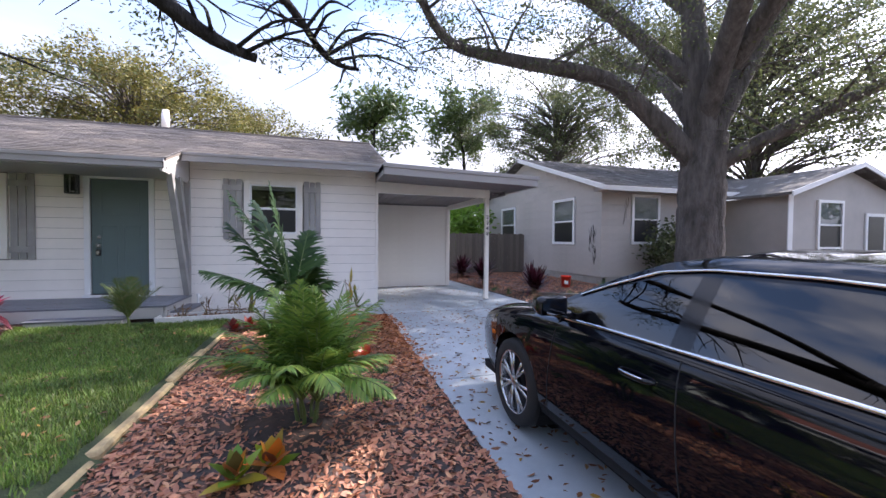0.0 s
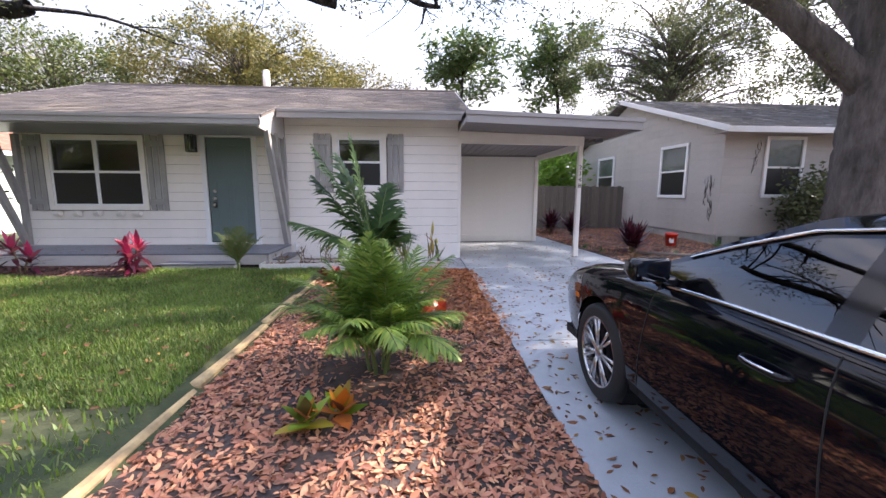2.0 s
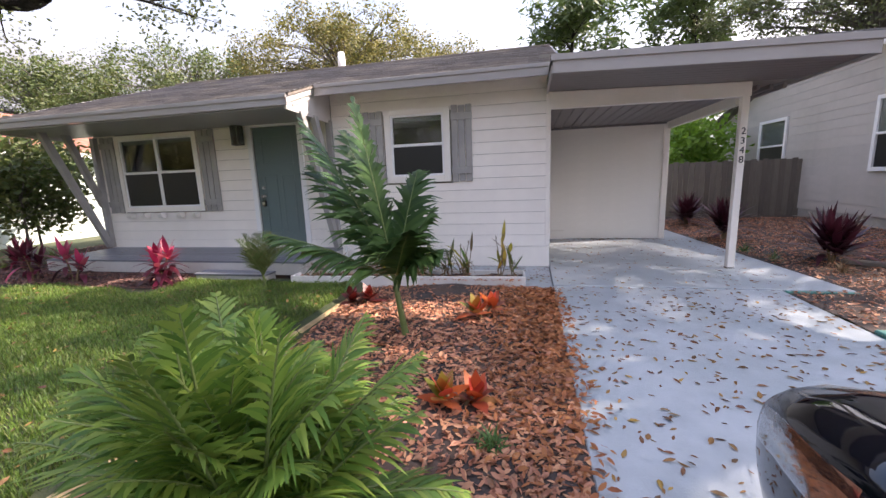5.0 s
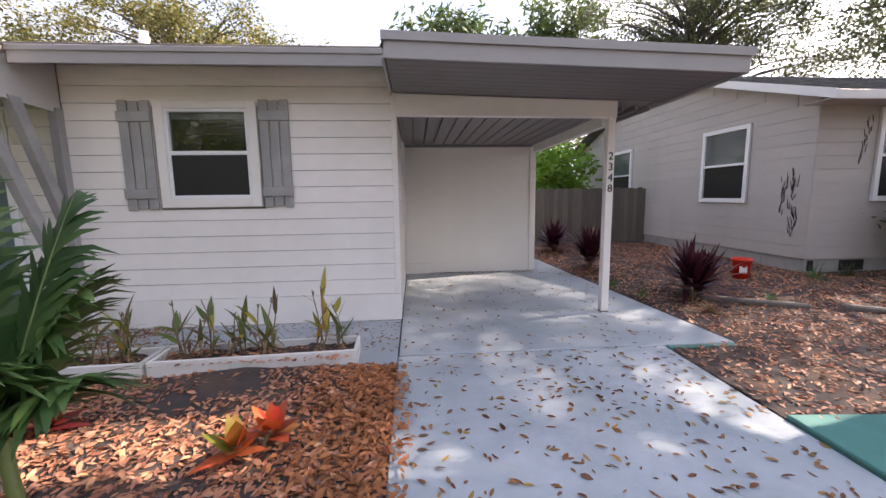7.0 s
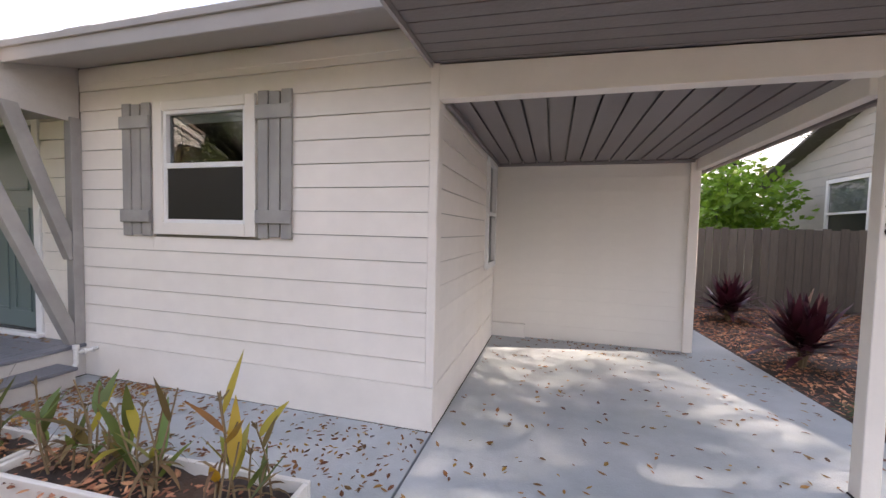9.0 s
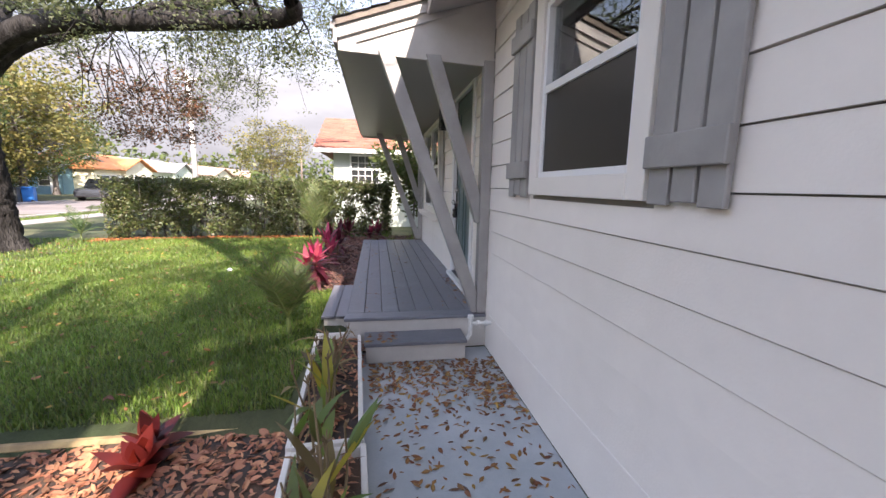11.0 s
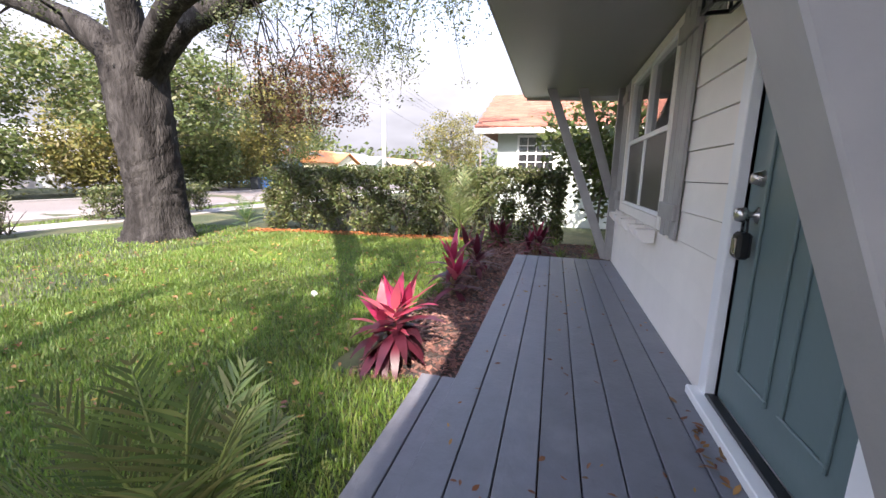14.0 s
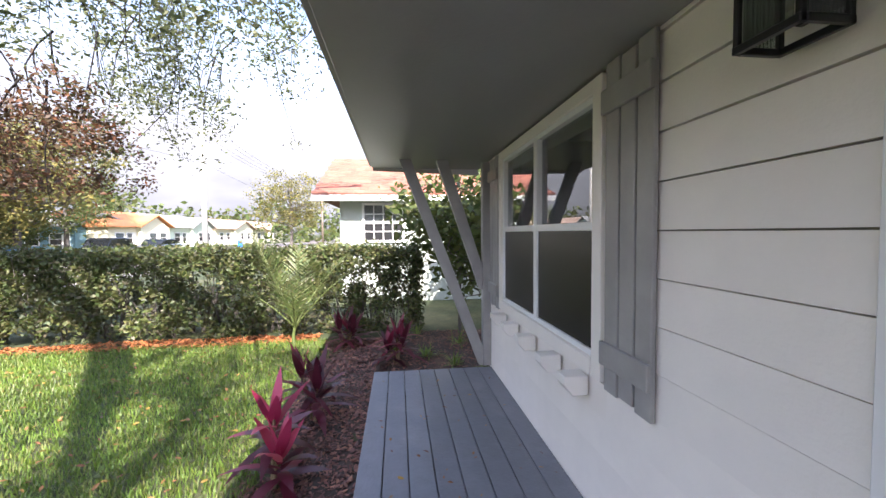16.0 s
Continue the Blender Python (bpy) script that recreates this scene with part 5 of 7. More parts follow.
for k in range(16):
    a = np.array([9.32 + rv.normal(0, 0.03) + k * 0.012, NY - 0.022, 1.9 + k * 0.05])
    wv.limb([a, a + np.array([rv.normal(0, 0.03), 0, rv.uniform(0.06, 0.16)])], 0.006, 0.003, 4, steps=2)
wv.make("strand", M_BARK, vine)

# fence between the houses
fn = thing("board_fence", pose(0, 0, 0), "weathered grey-brown wooden board fence", "fence")
x = 3.9
k = 0
while x < 8.5:
    box("board", x, x + 0.135, 15.0, 15.02, 0.04, 1.62 + 0.02 * math.sin(k * 2.7), M_FENCE, fn, bevel=0.003)
    x += 0.142
    k += 1
for z in (0.3, 1.3):
    box("rail", 3.9, 8.5, 15.022, 15.06, z, z + 0.09, M_FENCE, fn)

# house with the red roof beyond the hedge
M_MINT = mat("pale_mint_stucco", (0.50, 0.55, 0.50), 0.8, 0.06, 4, 0.3, 120)
lh = thing("red_roof_house", pose(0, 0, 0), "pale mint stucco house with a red tile roof", "house")
box("wall", -19.0, -13.0, 5.9, 17.0, -0.1, 2.6, M_MINT, lh, bevel=0)
def lroof_z(x):
    return 2.62 + 0.42 * (-12.45 - x)
rr = prism("roof", [(-12.45, 2.56), (-12.45, 2.64), (-15.9, 4.09), (-19.6, 2.64), (-19.6, 2.56)], "y", 5.35, 17.5, M_TILE_RED, lh)
prism("gable_wall", [(-13.0, 2.6), (-15.9, 3.95), (-19.0, 2.6)], "y", 5.9, 6.0, M_MINT, lh)
V, F = [], []
for r in range(12):
    xa, xb = -12.43 - r * 0.29, -12.43 - (r + 1) * 0.29
    y = 5.33 + (0.12 if r % 2 else 0)
    while y < 17.4:
        k = len(V)
        V += [(xa, y, lroof_z(xa) + 0.05), (xa, y + 0.235, lroof_z(xa) + 0.05), (xb, y + 0.235, lroof_z(xb) + 0.02), (xb, y, lroof_z(xb) + 0.02), (xa, y, lroof_z(xa) + 0.02), (xa, y + 0.235, lroof_z(xa) + 0.02)]
        F += [(k, k + 3, k + 2, k + 1), (k + 4, k, k + 1, k + 5)]
        y += 0.242
tagged(raw("tiles", V, F, M_TILE_RED, lh), kind="stuff")
box("fascia_board", -12.47, -12.42, 5.33, 17.5, 2.46, 2.60, M_WHITE, lh)
box("soffit", -13.0, -12.47, 5.4, 17.5, 2.50, 2.52, M_WHITE, lh, bevel=0)
lw = simple_window(lh, pose(-12.985, 6.45, 1.45, 0, 0, 90), 1.05, 1.0, 0.06)
for i in range(1, 4):
    box("muntin", 0.06 + i * 0.2325 - 0.012, 0.06 + i * 0.2325 + 0.012, -0.03, -0.014, 0.06, 0.94, M_WHITE, lw)
for zz in (0.28, 0.72):
    box("muntin", 0.06, 0.99, -0.03, -0.0145, zz - 0.012, zz + 0.012, M_WHITE, lw)

# street, sidewalk, and the houses along it
def strip(name, x0, x1, y0, y1, z0, z1, material, label, cat):
    return tagged(box(name, x0, x1, y0, y1, z0, z1, material, bevel=0.01), label, cat, kind="structure")


strip("road", -160, 120, -14.0, -6.2, -0.5, -0.085, M_ROAD, "wide pale asphalt street", "road")
strip("road_side", -30, -22, -120, -14.0, -0.5, -0.09, M_ROAD, "pale asphalt side street", "road")
strip("pavement_sidewalk", -160, 1.4, -4.75, -3.65, -0.5, -0.03, M_WALK, "pale concrete sidewalk", "sidewalk")
strip("pavement_kerb", -160, 1.4, -6.2, -6.0, -0.5, -0.01, M_WALK, "pale concrete kerb", "kerb")
strip("pavement_kerb_far", -160, 120, -14.2, -14.0, -0.5, -0.01, M_WALK, "pale concrete kerb across the street", "kerb")


def street_house(x, y, rz, w, d, h, wall, roofm, label, seed):
    t = thing("street_house", pose(x, y, -0.15, 0, 0, rz), label, "house", "houses along the street")
    box("wall", -w / 2, w / 2, 0, d, 0, h, wall, t, bevel=0)
    prism("gable_wall", [(-w * 0.05, h), (w * 0.22, h + 1.25), (w * 0.49, h)], "y", -0.6, 2, wall, t)
    box("wall", -w * 0.05, w * 0.49, -0.6, 0.0, 0, h, wall, t, bevel=0)
    r = prism("roof", [(-0.5, h), (-0.5, h + 0.12), (d / 2, h + 1.9), (d + 0.5, h + 0.12), (d + 0.5, h)], "x", -w / 2 - 0.4, w / 2 + 0.4, roofm, t)
    prism("porch_roof", [(-w * 0.1, h), (-w * 0.1, h + 0.12), (w * 0.22, h + 1.5), (w * 0.54, h + 0.12), (w * 0.54, h), (w * 0.22, h + 1.36)], "y", -1.0, d / 2, roofm, t)
    for i, u in enumerate((-0.4, -0.22, 0.08, 0.28)):
        simple_window(t, pose(u * w, -0.02 - (0.6 if u > 0 else 0), 0.9), 1.2, 1.25)
    dr = box("door", -w * 0.12, -w * 0.12 + 0.9, -0.05, 0.0, 0.1, 2.1, M_WHITE, t)
    return t


M_BLUE = mat("blue_house_paint", (0.16, 0.30, 0.38), 0.7, 0.06, 3, 0.1)
M_PALE = mat("pale_yellow_paint", (0.74, 0.70, 0.52), 0.7, 0.06, 3, 0.1)
M_MINT2 = mat("pale_green_paint", (0.58, 0.66, 0.55), 0.7, 0.06, 3, 0.1)
M_STONE = mat("grey_house_paint", (0.36, 0.35, 0.36), 0.7, 0.1, 3, 0.1)
M_ROOF_O = mat("orange_roof", (0.52, 0.22, 0.09), 0.8, 0.15, 6, 0.3)
M_ROOF_G = mat("grey_roof", (0.30, 0.30, 0.30), 0.85, 0.2, 6, 0.3)
M_ROOF_T = mat("tan_roof", (0.42, 0.29, 0.22), 0.85, 0.2, 6, 0.3)
for a in ((-46.5, -25, 165, 11, 8, 2.7, M_BLUE, M_ROOF_G, "blue painted bungalow across the street", 1),
          (-50.5, -21.5, 172, 8, 8, 2.7, M_PALE, M_ROOF_O, "pale yellow bungalow with an orange roof", 2),
          (-59.5, -20.5, 175, 8.5, 8, 2.7, M_MINT2, M_ROOF_G, "pale green bungalow with a grey roof", 3),
          (-75, -21, 175, 12, 8, 2.7, M_PALE, M_ROOF_T, "pale bungalow with a tan roof", 4),
          (-90, -20, 175, 13, 8, 2.7, M_PALE, M_ROOF_T, "pale bungalow far along the street", 5),
          (-22, -27, 150, 12, 8, 2.8, M_STONE, M_ROOF_G, "grey bungalow in the shade of trees", 6)):
    street_house(*a)

# black sedan on the drive
M_PAINT = mat("black_car_paint", (0.0025, 0.003, 0.006), 0.04, 0.05, 2, 0.0, spec=0.45)
M_TRIM = mat("black_car_plastic", (0.012, 0.012, 0.013), 0.55, 0.1, 10, 0.1, 80, spec=0.12)
M_TYRE = mat("tyre_rubber", (0.018, 0.018, 0.019), 0.75, 0.15, 10, 0.3, 80)
M_CHROME = mat("chrome", (0.80, 0.80, 0.81), 0.08, 0.02, 10, 0.0, metal=1.0)
M_ALLOY = mat("alloy_wheel", (0.62, 0.62, 0.63), 0.25, 0.06, 10, 0.03, 60, metal=1.0)
M_TINT = glass_mat("tinted_car_glass", (0.05, 0.055, 0.06))
M_LAMP = glass_mat("lamp_glass", (0.85, 0.85, 0.85))
M_MIRROR = mat("mirror_glass", (0.14, 0.15, 0.16), 0.05, 0.02, 3, 0.0, metal=1.0)
M_PILLAR = mat("gloss_black_pillar", (0.008, 0.008, 0.009), 0.12, 0.05, 5, 0.0)
M_AMBER = mat("amber_lens", (0.65, 0.16, 0.02), 0.2, 0.05, 10, 0.0)


def car():
    """Built with its nose to +y; x from the centre line, z from the ground."""
    Y0, Y1, FW, RW = -1.18, 3.58, 2.66, -0.12          # tail, nose, axles
    t = thing("black_sedan", pose(2.72, 0.0, -0.055, math.degrees(0.012)), "glossy black sedan parked on the driveway", "car")

    def taper(y):
        f = 1 - 0.17 * max(0, (y - 2.5) / 1.08) ** 2.8 - 0.16 * max(0, (-0.2 - y) / 1.0) ** 2.4
        return f

    def belt(y):
        return float(np.interp(y, (-1.2, -0.4, 1.0, 1.7, 2.4, 3.0, 3.35, 3.58), (1.0, 0.99, 0.955, 0.935, 0.895, 0.815, 0.74, 0.65)))

    def hood(y):
        if y > 2.0:
            return float(np.interp(y, (2.0, 2.25, 2.6, 3.0, 3.35, 3.58), (0.985, 0.965, 0.93, 0.865, 0.785, 0.69)))
        if y < -0.3:
            return 1.06
        return 1.0
    rows = 16

    def section(y):
        b, h, f = belt(y), hood(y), taper(y)
        nose = max(0, (y - 3.1) / 0.48)
        low = 0.20 + 0.04 * nose
        side = [(0.80, low), (0.86, low + 0.05), (0.885, low + 0.12), (0.902, 0.44), (0.910, min(0.56, b - 0.12)), (0.908, min(0.66, b - 0.08)), (0.902, min(0.75, b - 0.05)), (0.892, min(0.83, b - 0.03)), (0.878, min(0.89, b - 0.015)), (0.855, b), (0.820, b + 0.018)]
        top = [(0.70, b + (h - b) * 0.55 + 0.02), (0.52, h - 0.012), (0.30, h + 0.004), (0.12, h + 0.012), (0.0, h + 0.013)]
        return [(x * f * (1 - 0.05 * nose * (i / 15)), z) for i, (x, z) in enumerate(side + top)]
    ys = np.concatenate([np.linspace(Y0, RW - 0.45, 10, endpoint=False), np.linspace(RW - 0.45, RW + 0.45, 30, endpoint=False), np.linspace(RW + 0.45, FW - 0.45, 34, endpoint=False), np.linspace(FW - 0.45, FW + 0.45, 34, endpoint=False), np.linspace(FW + 0.45, Y1, 14)])
    R = 0.365
    for s in (-1, 1):
        V = np.array([[(s * x, y, z) for x, z in section(y)] for y in ys])
        # refine the flank so that the wheel arches cut cleanly
        keep = np.ones((len(ys) - 1, rows - 1), dtype=bool)
        for cy in (FW, RW):
            d = np.hypot(V[:, :, 1] - cy, V[:, :, 2] - 0.335)
            inside = (d < R) & (np.arange(rows)[None] < 10)
            keep &= ~(inside[:-1, :-1] & inside[1:, :-1] & inside[:-1, 1:] & inside[1:, 1:])
            dd = np.maximum(d, 1e-4)
            near = inside
            V[:, :, 1] = np.where(near, cy + (V[:, :, 1] - cy) / dd * R, V[:, :, 1])
            V[:, :, 2] = np.where(near, np.maximum(0.335 + (V[:, :, 2] - 0.335) / dd * R, 0.16), V[:, :, 2])
        i = np.arange(len(ys) * rows).reshape(len(ys), rows)
        F = np.stack([i[:-1, :-1], i[1:, :-1], i[1:, 1:], i[:-1, 1:]], -1)
        low_row = np.arange(rows - 1)[None] < 2
        for nm, msk, mt in (("body_side", keep & ~low_row, M_PAINT), ("rocker_panel", keep & low_row, M_TRIM)):
            raw(nm, V.reshape(-1, 3), F[msk] if s < 0 else F[msk][:, ::-1], mt, t, True)
    # nose and tail caps
    for y, nm in ((Y1, "front_bumper"), (Y0, "rear_bumper")):
        sec = section(y)
        bm = bmesh.new()
        out = 0.07 if y > 0 else -0.06
        a = [bm.verts.new((x, y, z)) for x, z in sec] + [bm.verts.new((-x, y, z)) for x, z in sec[-2::-1]]
        b2 = [bm.verts.new((v.co.x * 0.82, y + out, 0.55 + (v.co.z - 0.55) * 0.72)) for v in a]
        n = len(a)
        for k in range(n - 1):
            bm.faces.new((a[k], a[k + 1], b2[k + 1], b2[k]))
        bm.faces.new(b2)
        bmesh.ops.recalc_face_normals(bm, faces=bm.faces[:])
        part(nm, bm, M_PAINT, t, "", True)
    # wheel wells and floor
    for cy in (FW, RW):
        for s in (-1, 1):
            bm = bmesh.new()
            n = 20
            ring = [[bm.verts.new((s * w, cy + (R + 0.012) * math.cos(k / n * 2 * math.pi), 0.335 + (R + 0.012) * math.sin(k / n * 2 * math.pi))) for k in range(n)] for w in (0.875 * taper(cy), 0.62)]
            for k in range(n):
                bm.faces.new((ring[0][k], ring[0][(k + 1) % n], ring[1][(k + 1) % n], ring[1][k]))
            bm.faces.new(ring[1])
            bmesh.ops.delete(bm, geom=[f for f in bm.faces if all(v.co.z < 0.17 for v in f.verts)], context="FACES")
            part("wheel_well", bm, M_TRIM, t)
    box("floor_pan", -0.78, 0.78, Y0 + 0.1, Y1 - 0.1, 0.17, 0.24, M_TRIM, t)
    for s in (-1, 1):
        box("sill", s * 0.70 - 0.04, s * 0.70 + 0.04, RW + 0.40, FW - 0.40, 0.165, 0.235, M_TRIM, t, bevel=0.012)

    # greenhouse
    SH = 0.58                                          # the cabin sits well forward

    def roof_line(y):
        y = y - SH
        pts = [(-1.0, 1.04), (-0.78, 1.17), (-0.45, 1.315), (-0.1, 1.375), (0.3, 1.395), (0.7, 1.39), (0.95, 1.35), (1.25, 1.22), (1.6, 1.04), (1.72, 0.975)]
        return float(np.interp(y, [p[0] for p in pts], [p[1] for p in pts]))

    def cabin(y, v):
        """v: 0 at the belt, 1 at the roof's edge, 2 at the centre line."""
        b = belt(y) + 0.01
        r = max(roof_line(y), b + 0.002)
        k = (r - b) / 0.45
        edge = (0.845 - 0.245 * k ** 1.1, max(b, r - 0.045 * min(1, k)))
        if v <= 1:
            x = 0.845 + (edge[0] - 0.845) * (0.75 * v + 0.25 * v * v)
            return x * taper(y), b + (edge[1] - b) * v
        u = v - 1
        return edge[0] * (1 - u), edge[1] + (r - edge[1]) * math.sin(u * math.pi / 2)
    gy = np.linspace(-1.0 + SH, 1.72 + SH, 56)
    gv = np.concatenate([np.linspace(0, 1, 6), np.linspace(1.15, 2, 7)])
    # painted shell with its window openings left out
    for s in (-1, 1):
        V = np.array([[(s * cabin(y, v)[0], y, cabin(y, v)[1]) for v in gv] for y in gy])
        i = np.arange(V.shape[0] * V.shape[1]).reshape(V.shape[:2])
        F = np.stack([i[:-1, :-1], i[1:, :-1], i[1:, 1:], i[:-1, 1:]], -1)
        yc = (gy[:-1] + gy[1:]) / 2
        vc = (gv[:-1] + gv[1:]) / 2
        YC, VC = np.meshgrid(yc - SH, vc, indexing="ij")
        roof_only = (VC > 1) & (YC > -0.40) & (YC < 0.90)
        screen = (VC > 1) & ~roof_only
        sideg = VC < 1
        rail = sideg & (VC > 0.82)
        pillar_b = sideg & (np.abs(YC - 0.67) < 0.06)
        pillar_c = sideg & (YC < -0.62)
        pillar_a = sideg & (np.array([[roof_line(y) - belt(y) for _ in vc] for y in yc]) < 0.11)
        paint = roof_only | rail | pillar_c | pillar_a
        Fp = F[paint]
        raw("roof_panel", V.reshape(-1, 3), Fp if s < 0 else Fp[:, ::-1], M_PAINT, t, True)
        raw("window_pillar", V.reshape(-1, 3), F[pillar_b & ~rail] if s < 0 else F[pillar_b & ~rail][:, ::-1], M_PILLAR, t, True)
        for nm, msk in (("front_door_glass", sideg & ~paint & ~pillar_b & (YC > 0.67)), ("rear_door_glass", sideg & ~paint & ~pillar_b & (YC < 0.67)), ("windscreen", screen & (YC > 0)), ("rear_screen", screen & (YC < 0))):
            raw(nm, V.reshape(-1, 3), F[msk] if s < 0 else F[msk][:, ::-1], M_TINT, t, True)
        # bright strips along the belt and over the side windows
        for nm, ys2, fv, r in (("belt_strip", np.linspace(-0.72 + SH, 1.58 + SH, 30), lambda y: (0.852 * taper(y), belt(y) + 0.016), 0.010), ("window_strip", np.linspace(-0.62 + SH, 1.44 + SH, 30), lambda y: tuple(np.array(cabin(y, 0.86)) + (0.006, 0.004)), 0.007)):
            w = Wood()
            w.limb([(s * fv(y)[0], y, fv(y)[1]) for y in ys2], r, r, 6, steps=2)
            w.make(nm, M_CHROME, t)
        # seams of the doors
        for y0, y1 in ((2.10, 2.20), (1.23, 1.18), (0.10, 0.30)):
            w = Wood()
            pts = []
            for k in range(9):
                u = k / 8
                z = 0.27 + (0.93 - 0.27) * u
                y = y1 + (y0 - y1) * u
                x = float(np.interp(z, [q[1] for q in section(y)[:10]], [q[0] for q in section(y)[:10]]))
                pts.append((s * (x + 0.0005), y, z))
            w.limb(pts, 0.0035, 0.0035, 5, steps=2)
            w.make("door_seam", M_TYRE, t)
        for y in (1.44, 0.48):
            h = part("door_handle", bmesh.new(), M_CHROME, t, "chrome edged door handle")
            z = 0.80
            x = float(np.interp(z, [q[1] for q in section(y)[:10]], [q[0] for q in section(y)[:10]]))
            w = Wood()
            w.limb([(s * (x - 0.005), y - 0.10, z), (s * (x + 0.032), y - 0.07, z + 0.004), (s * (x + 0.034), y + 0.05, z + 0.004), (s * (x - 0.005), y + 0.09, z)], 0.013, 0.013, 8, steps=4)
            w.make("grip", M_PAINT, h)
            w = Wood()
            w.limb([(s * (x + 0.036), y - 0.075, z + 0.011), (s * (x + 0.046), y, z + 0.013), (s * (x + 0.036), y + 0.06, z + 0.011)], 0.005, 0.005, 6, steps=4)
            w.make("bright_edge", M_CHROME, h)
        # mirror
        bm = bmesh.new()
        vs = add_box(bm, -0.115, 0.115, -0.06, 0.07, -0.07, 0.075)
        for v in vs:                                   # narrower in front and at the outer, lower corner
            if v.co.y > 0:
                v.co.x *= 0.78
                v.co.z *= 0.62
            if v.co.x * s > 0:
                v.co.y -= 0.025
                v.co.z = v.co.z * 0.86 + 0.006
        bmesh.ops.bevel(bm, geom=bm.edges[:], offset=0.042, segments=4, affect="EDGES", profile=0.55)
        bmesh.ops.translate(bm, verts=bm.verts[:], vec=(s * 0.985, 2.05, 1.02))
        mr = part("wing_mirror", bm, M_PAINT, t, "", True)
        box("mirror_foot", min(s * 0.83, s * 0.93), max(s * 0.83, s * 0.93), 2.0, 2.08, 0.94, 0.985, M_PAINT, mr, bevel=0.01)
        bm = bmesh.new()
        add_box(bm, -0.085, 0.085, -0.004, 0.004, -0.048, 0.052)
        bmesh.ops.bevel(bm, geom=[e for e in bm.edges if abs(e.verts[0].co.y - e.verts[1].co.y) > 0.005], offset=0.03, segments=4, affect="EDGES")
        bmesh.ops.transform(bm, matrix=pose(s * 0.985, 1.984, 1.022, 0, 0, -11 * s), verts=bm.verts[:])
        part("mirror_glass", bm, M_MIRROR, mr)
        # headlamp, wrapped round the corner
        V = []
        for k in range(9):
            y = 2.98 + 0.56 * k / 8
            sec = section(y)
            for z in np.linspace(belt(y) - 0.16, belt(y) - 0.04, 4):
                x = float(np.interp(z, [q[1] for q in sec[:10]], [q[0] for q in sec[:10]]))
                V.append((s * (x + 0.004), y, z))
        i = np.arange(36).reshape(9, 4)
        F = np.stack([i[:-1, :-1], i[1:, :-1], i[1:, 1:], i[:-1, 1:]], -1).reshape(-1, 4)
        hl = raw("headlight", V, F if s < 0 else F[:, ::-1], M_LAMP, t, True)
        W = np.array(V)
        W[:, 0] -= s * 0.003
        raw("reflector", W, F if s < 0 else F[:, ::-1], M_CHROME, hl, True)
        box("amber_lens", min(s * 0.875, s * 0.893) , max(s * 0.875, s * 0.893), 3.0, 3.07, 0.60, 0.635, M_AMBER, hl, bevel=0.004)
    # grille and plate
    box("grille", -0.42, 0.42, Y1 + 0.035, Y1 + 0.072, 0.40, 0.58, M_TRIM, t, bevel=0.02)
    for k in range(5):
        box("grille_bar", -0.40, 0.40, Y1 + 0.07, Y1 + 0.082, 0.425 + 0.032 * k, 0.435 + 0.032 * k, M_CHROME, t, bevel=0.003)
    # seats, dash and wheel inside
    for x in (-0.38, 0.38):
        for y in (1.0, 0.1):
            st = box("car_seat", x - 0.24, x + 0.24, y - 0.25, y + 0.25, 0.42, 0.58, M_TRIM, t, bevel=0.04)
            box("seat_back", x - 0.23, x + 0.23, y - 0.34, y - 0.22, 0.58, 1.10, M_TRIM, st, bevel=0.04)
            box("head_rest", x - 0.13, x + 0.13, y - 0.33, y - 0.24, 1.12, 1.27, M_TRIM, st, bevel=0.03)
    box("dashboard", -0.72, 0.72, 1.62, 2.05, 0.72, 0.93, M_TRIM, t, bevel=0.05)

    # wheels
    def wheel(x, y, s):
        w = part("wheel", bmesh.new(), M_TYRE, t)
        w.matrix_basis = pose(x, y, 0.325, 0, 90 * s, 0) @ pose(0, 0, 0, 0, 0, 9)
        prof = [(0.235, -0.10), (0.29, -0.105), (0.318, -0.09), (0.325, -0.06), (0.325, 0.06), (0.318, 0.09), (0.29, 0.105), (0.235, 0.10)]
        lathe("tyre", prof, M_TYRE, w, n=44, caps=False)
        rim = lathe("rim", [(0.238, 0.0), (0.240, 0.096), (0.228, 0.100), (0.222, 0.085), (0.216, 0.03), (0.21, 0.0)], M_ALLOY, w, n=40, caps=False)
        lathe("brake_disc", [(0.232, -0.02), (0.232, 0.0), (0.15, 0.005), (0.15, 0.02), (0.02, 0.02)], M_TRIM, w, n=24)
        lathe("hub_cap", [(0.045, 0.05), (0.045, 0.088), (0.036, 0.096), (0.01, 0.098)], M_ALLOY, w, n=20)
        for k in range(7):
            for d in (-0.13, 0.13):
                a = 2 * math.pi * k / 7
                bm = bmesh.new()
                p, q = (0.035 * math.cos(a), 0.035 * math.sin(a), 0.084), (0.222 * math.cos(a + d), 0.222 * math.sin(a + d), 0.086)
                cyl(bm, p, q, 0.012, 0.011, 6)
                part("spoke", bm, M_ALLOY, w, "", True)
    for y in (FW, RW):
        for s in (-1, 1):
            wheel(s * 0.80 * (taper(y) * 0.5 + 0.5), y, s)


car()

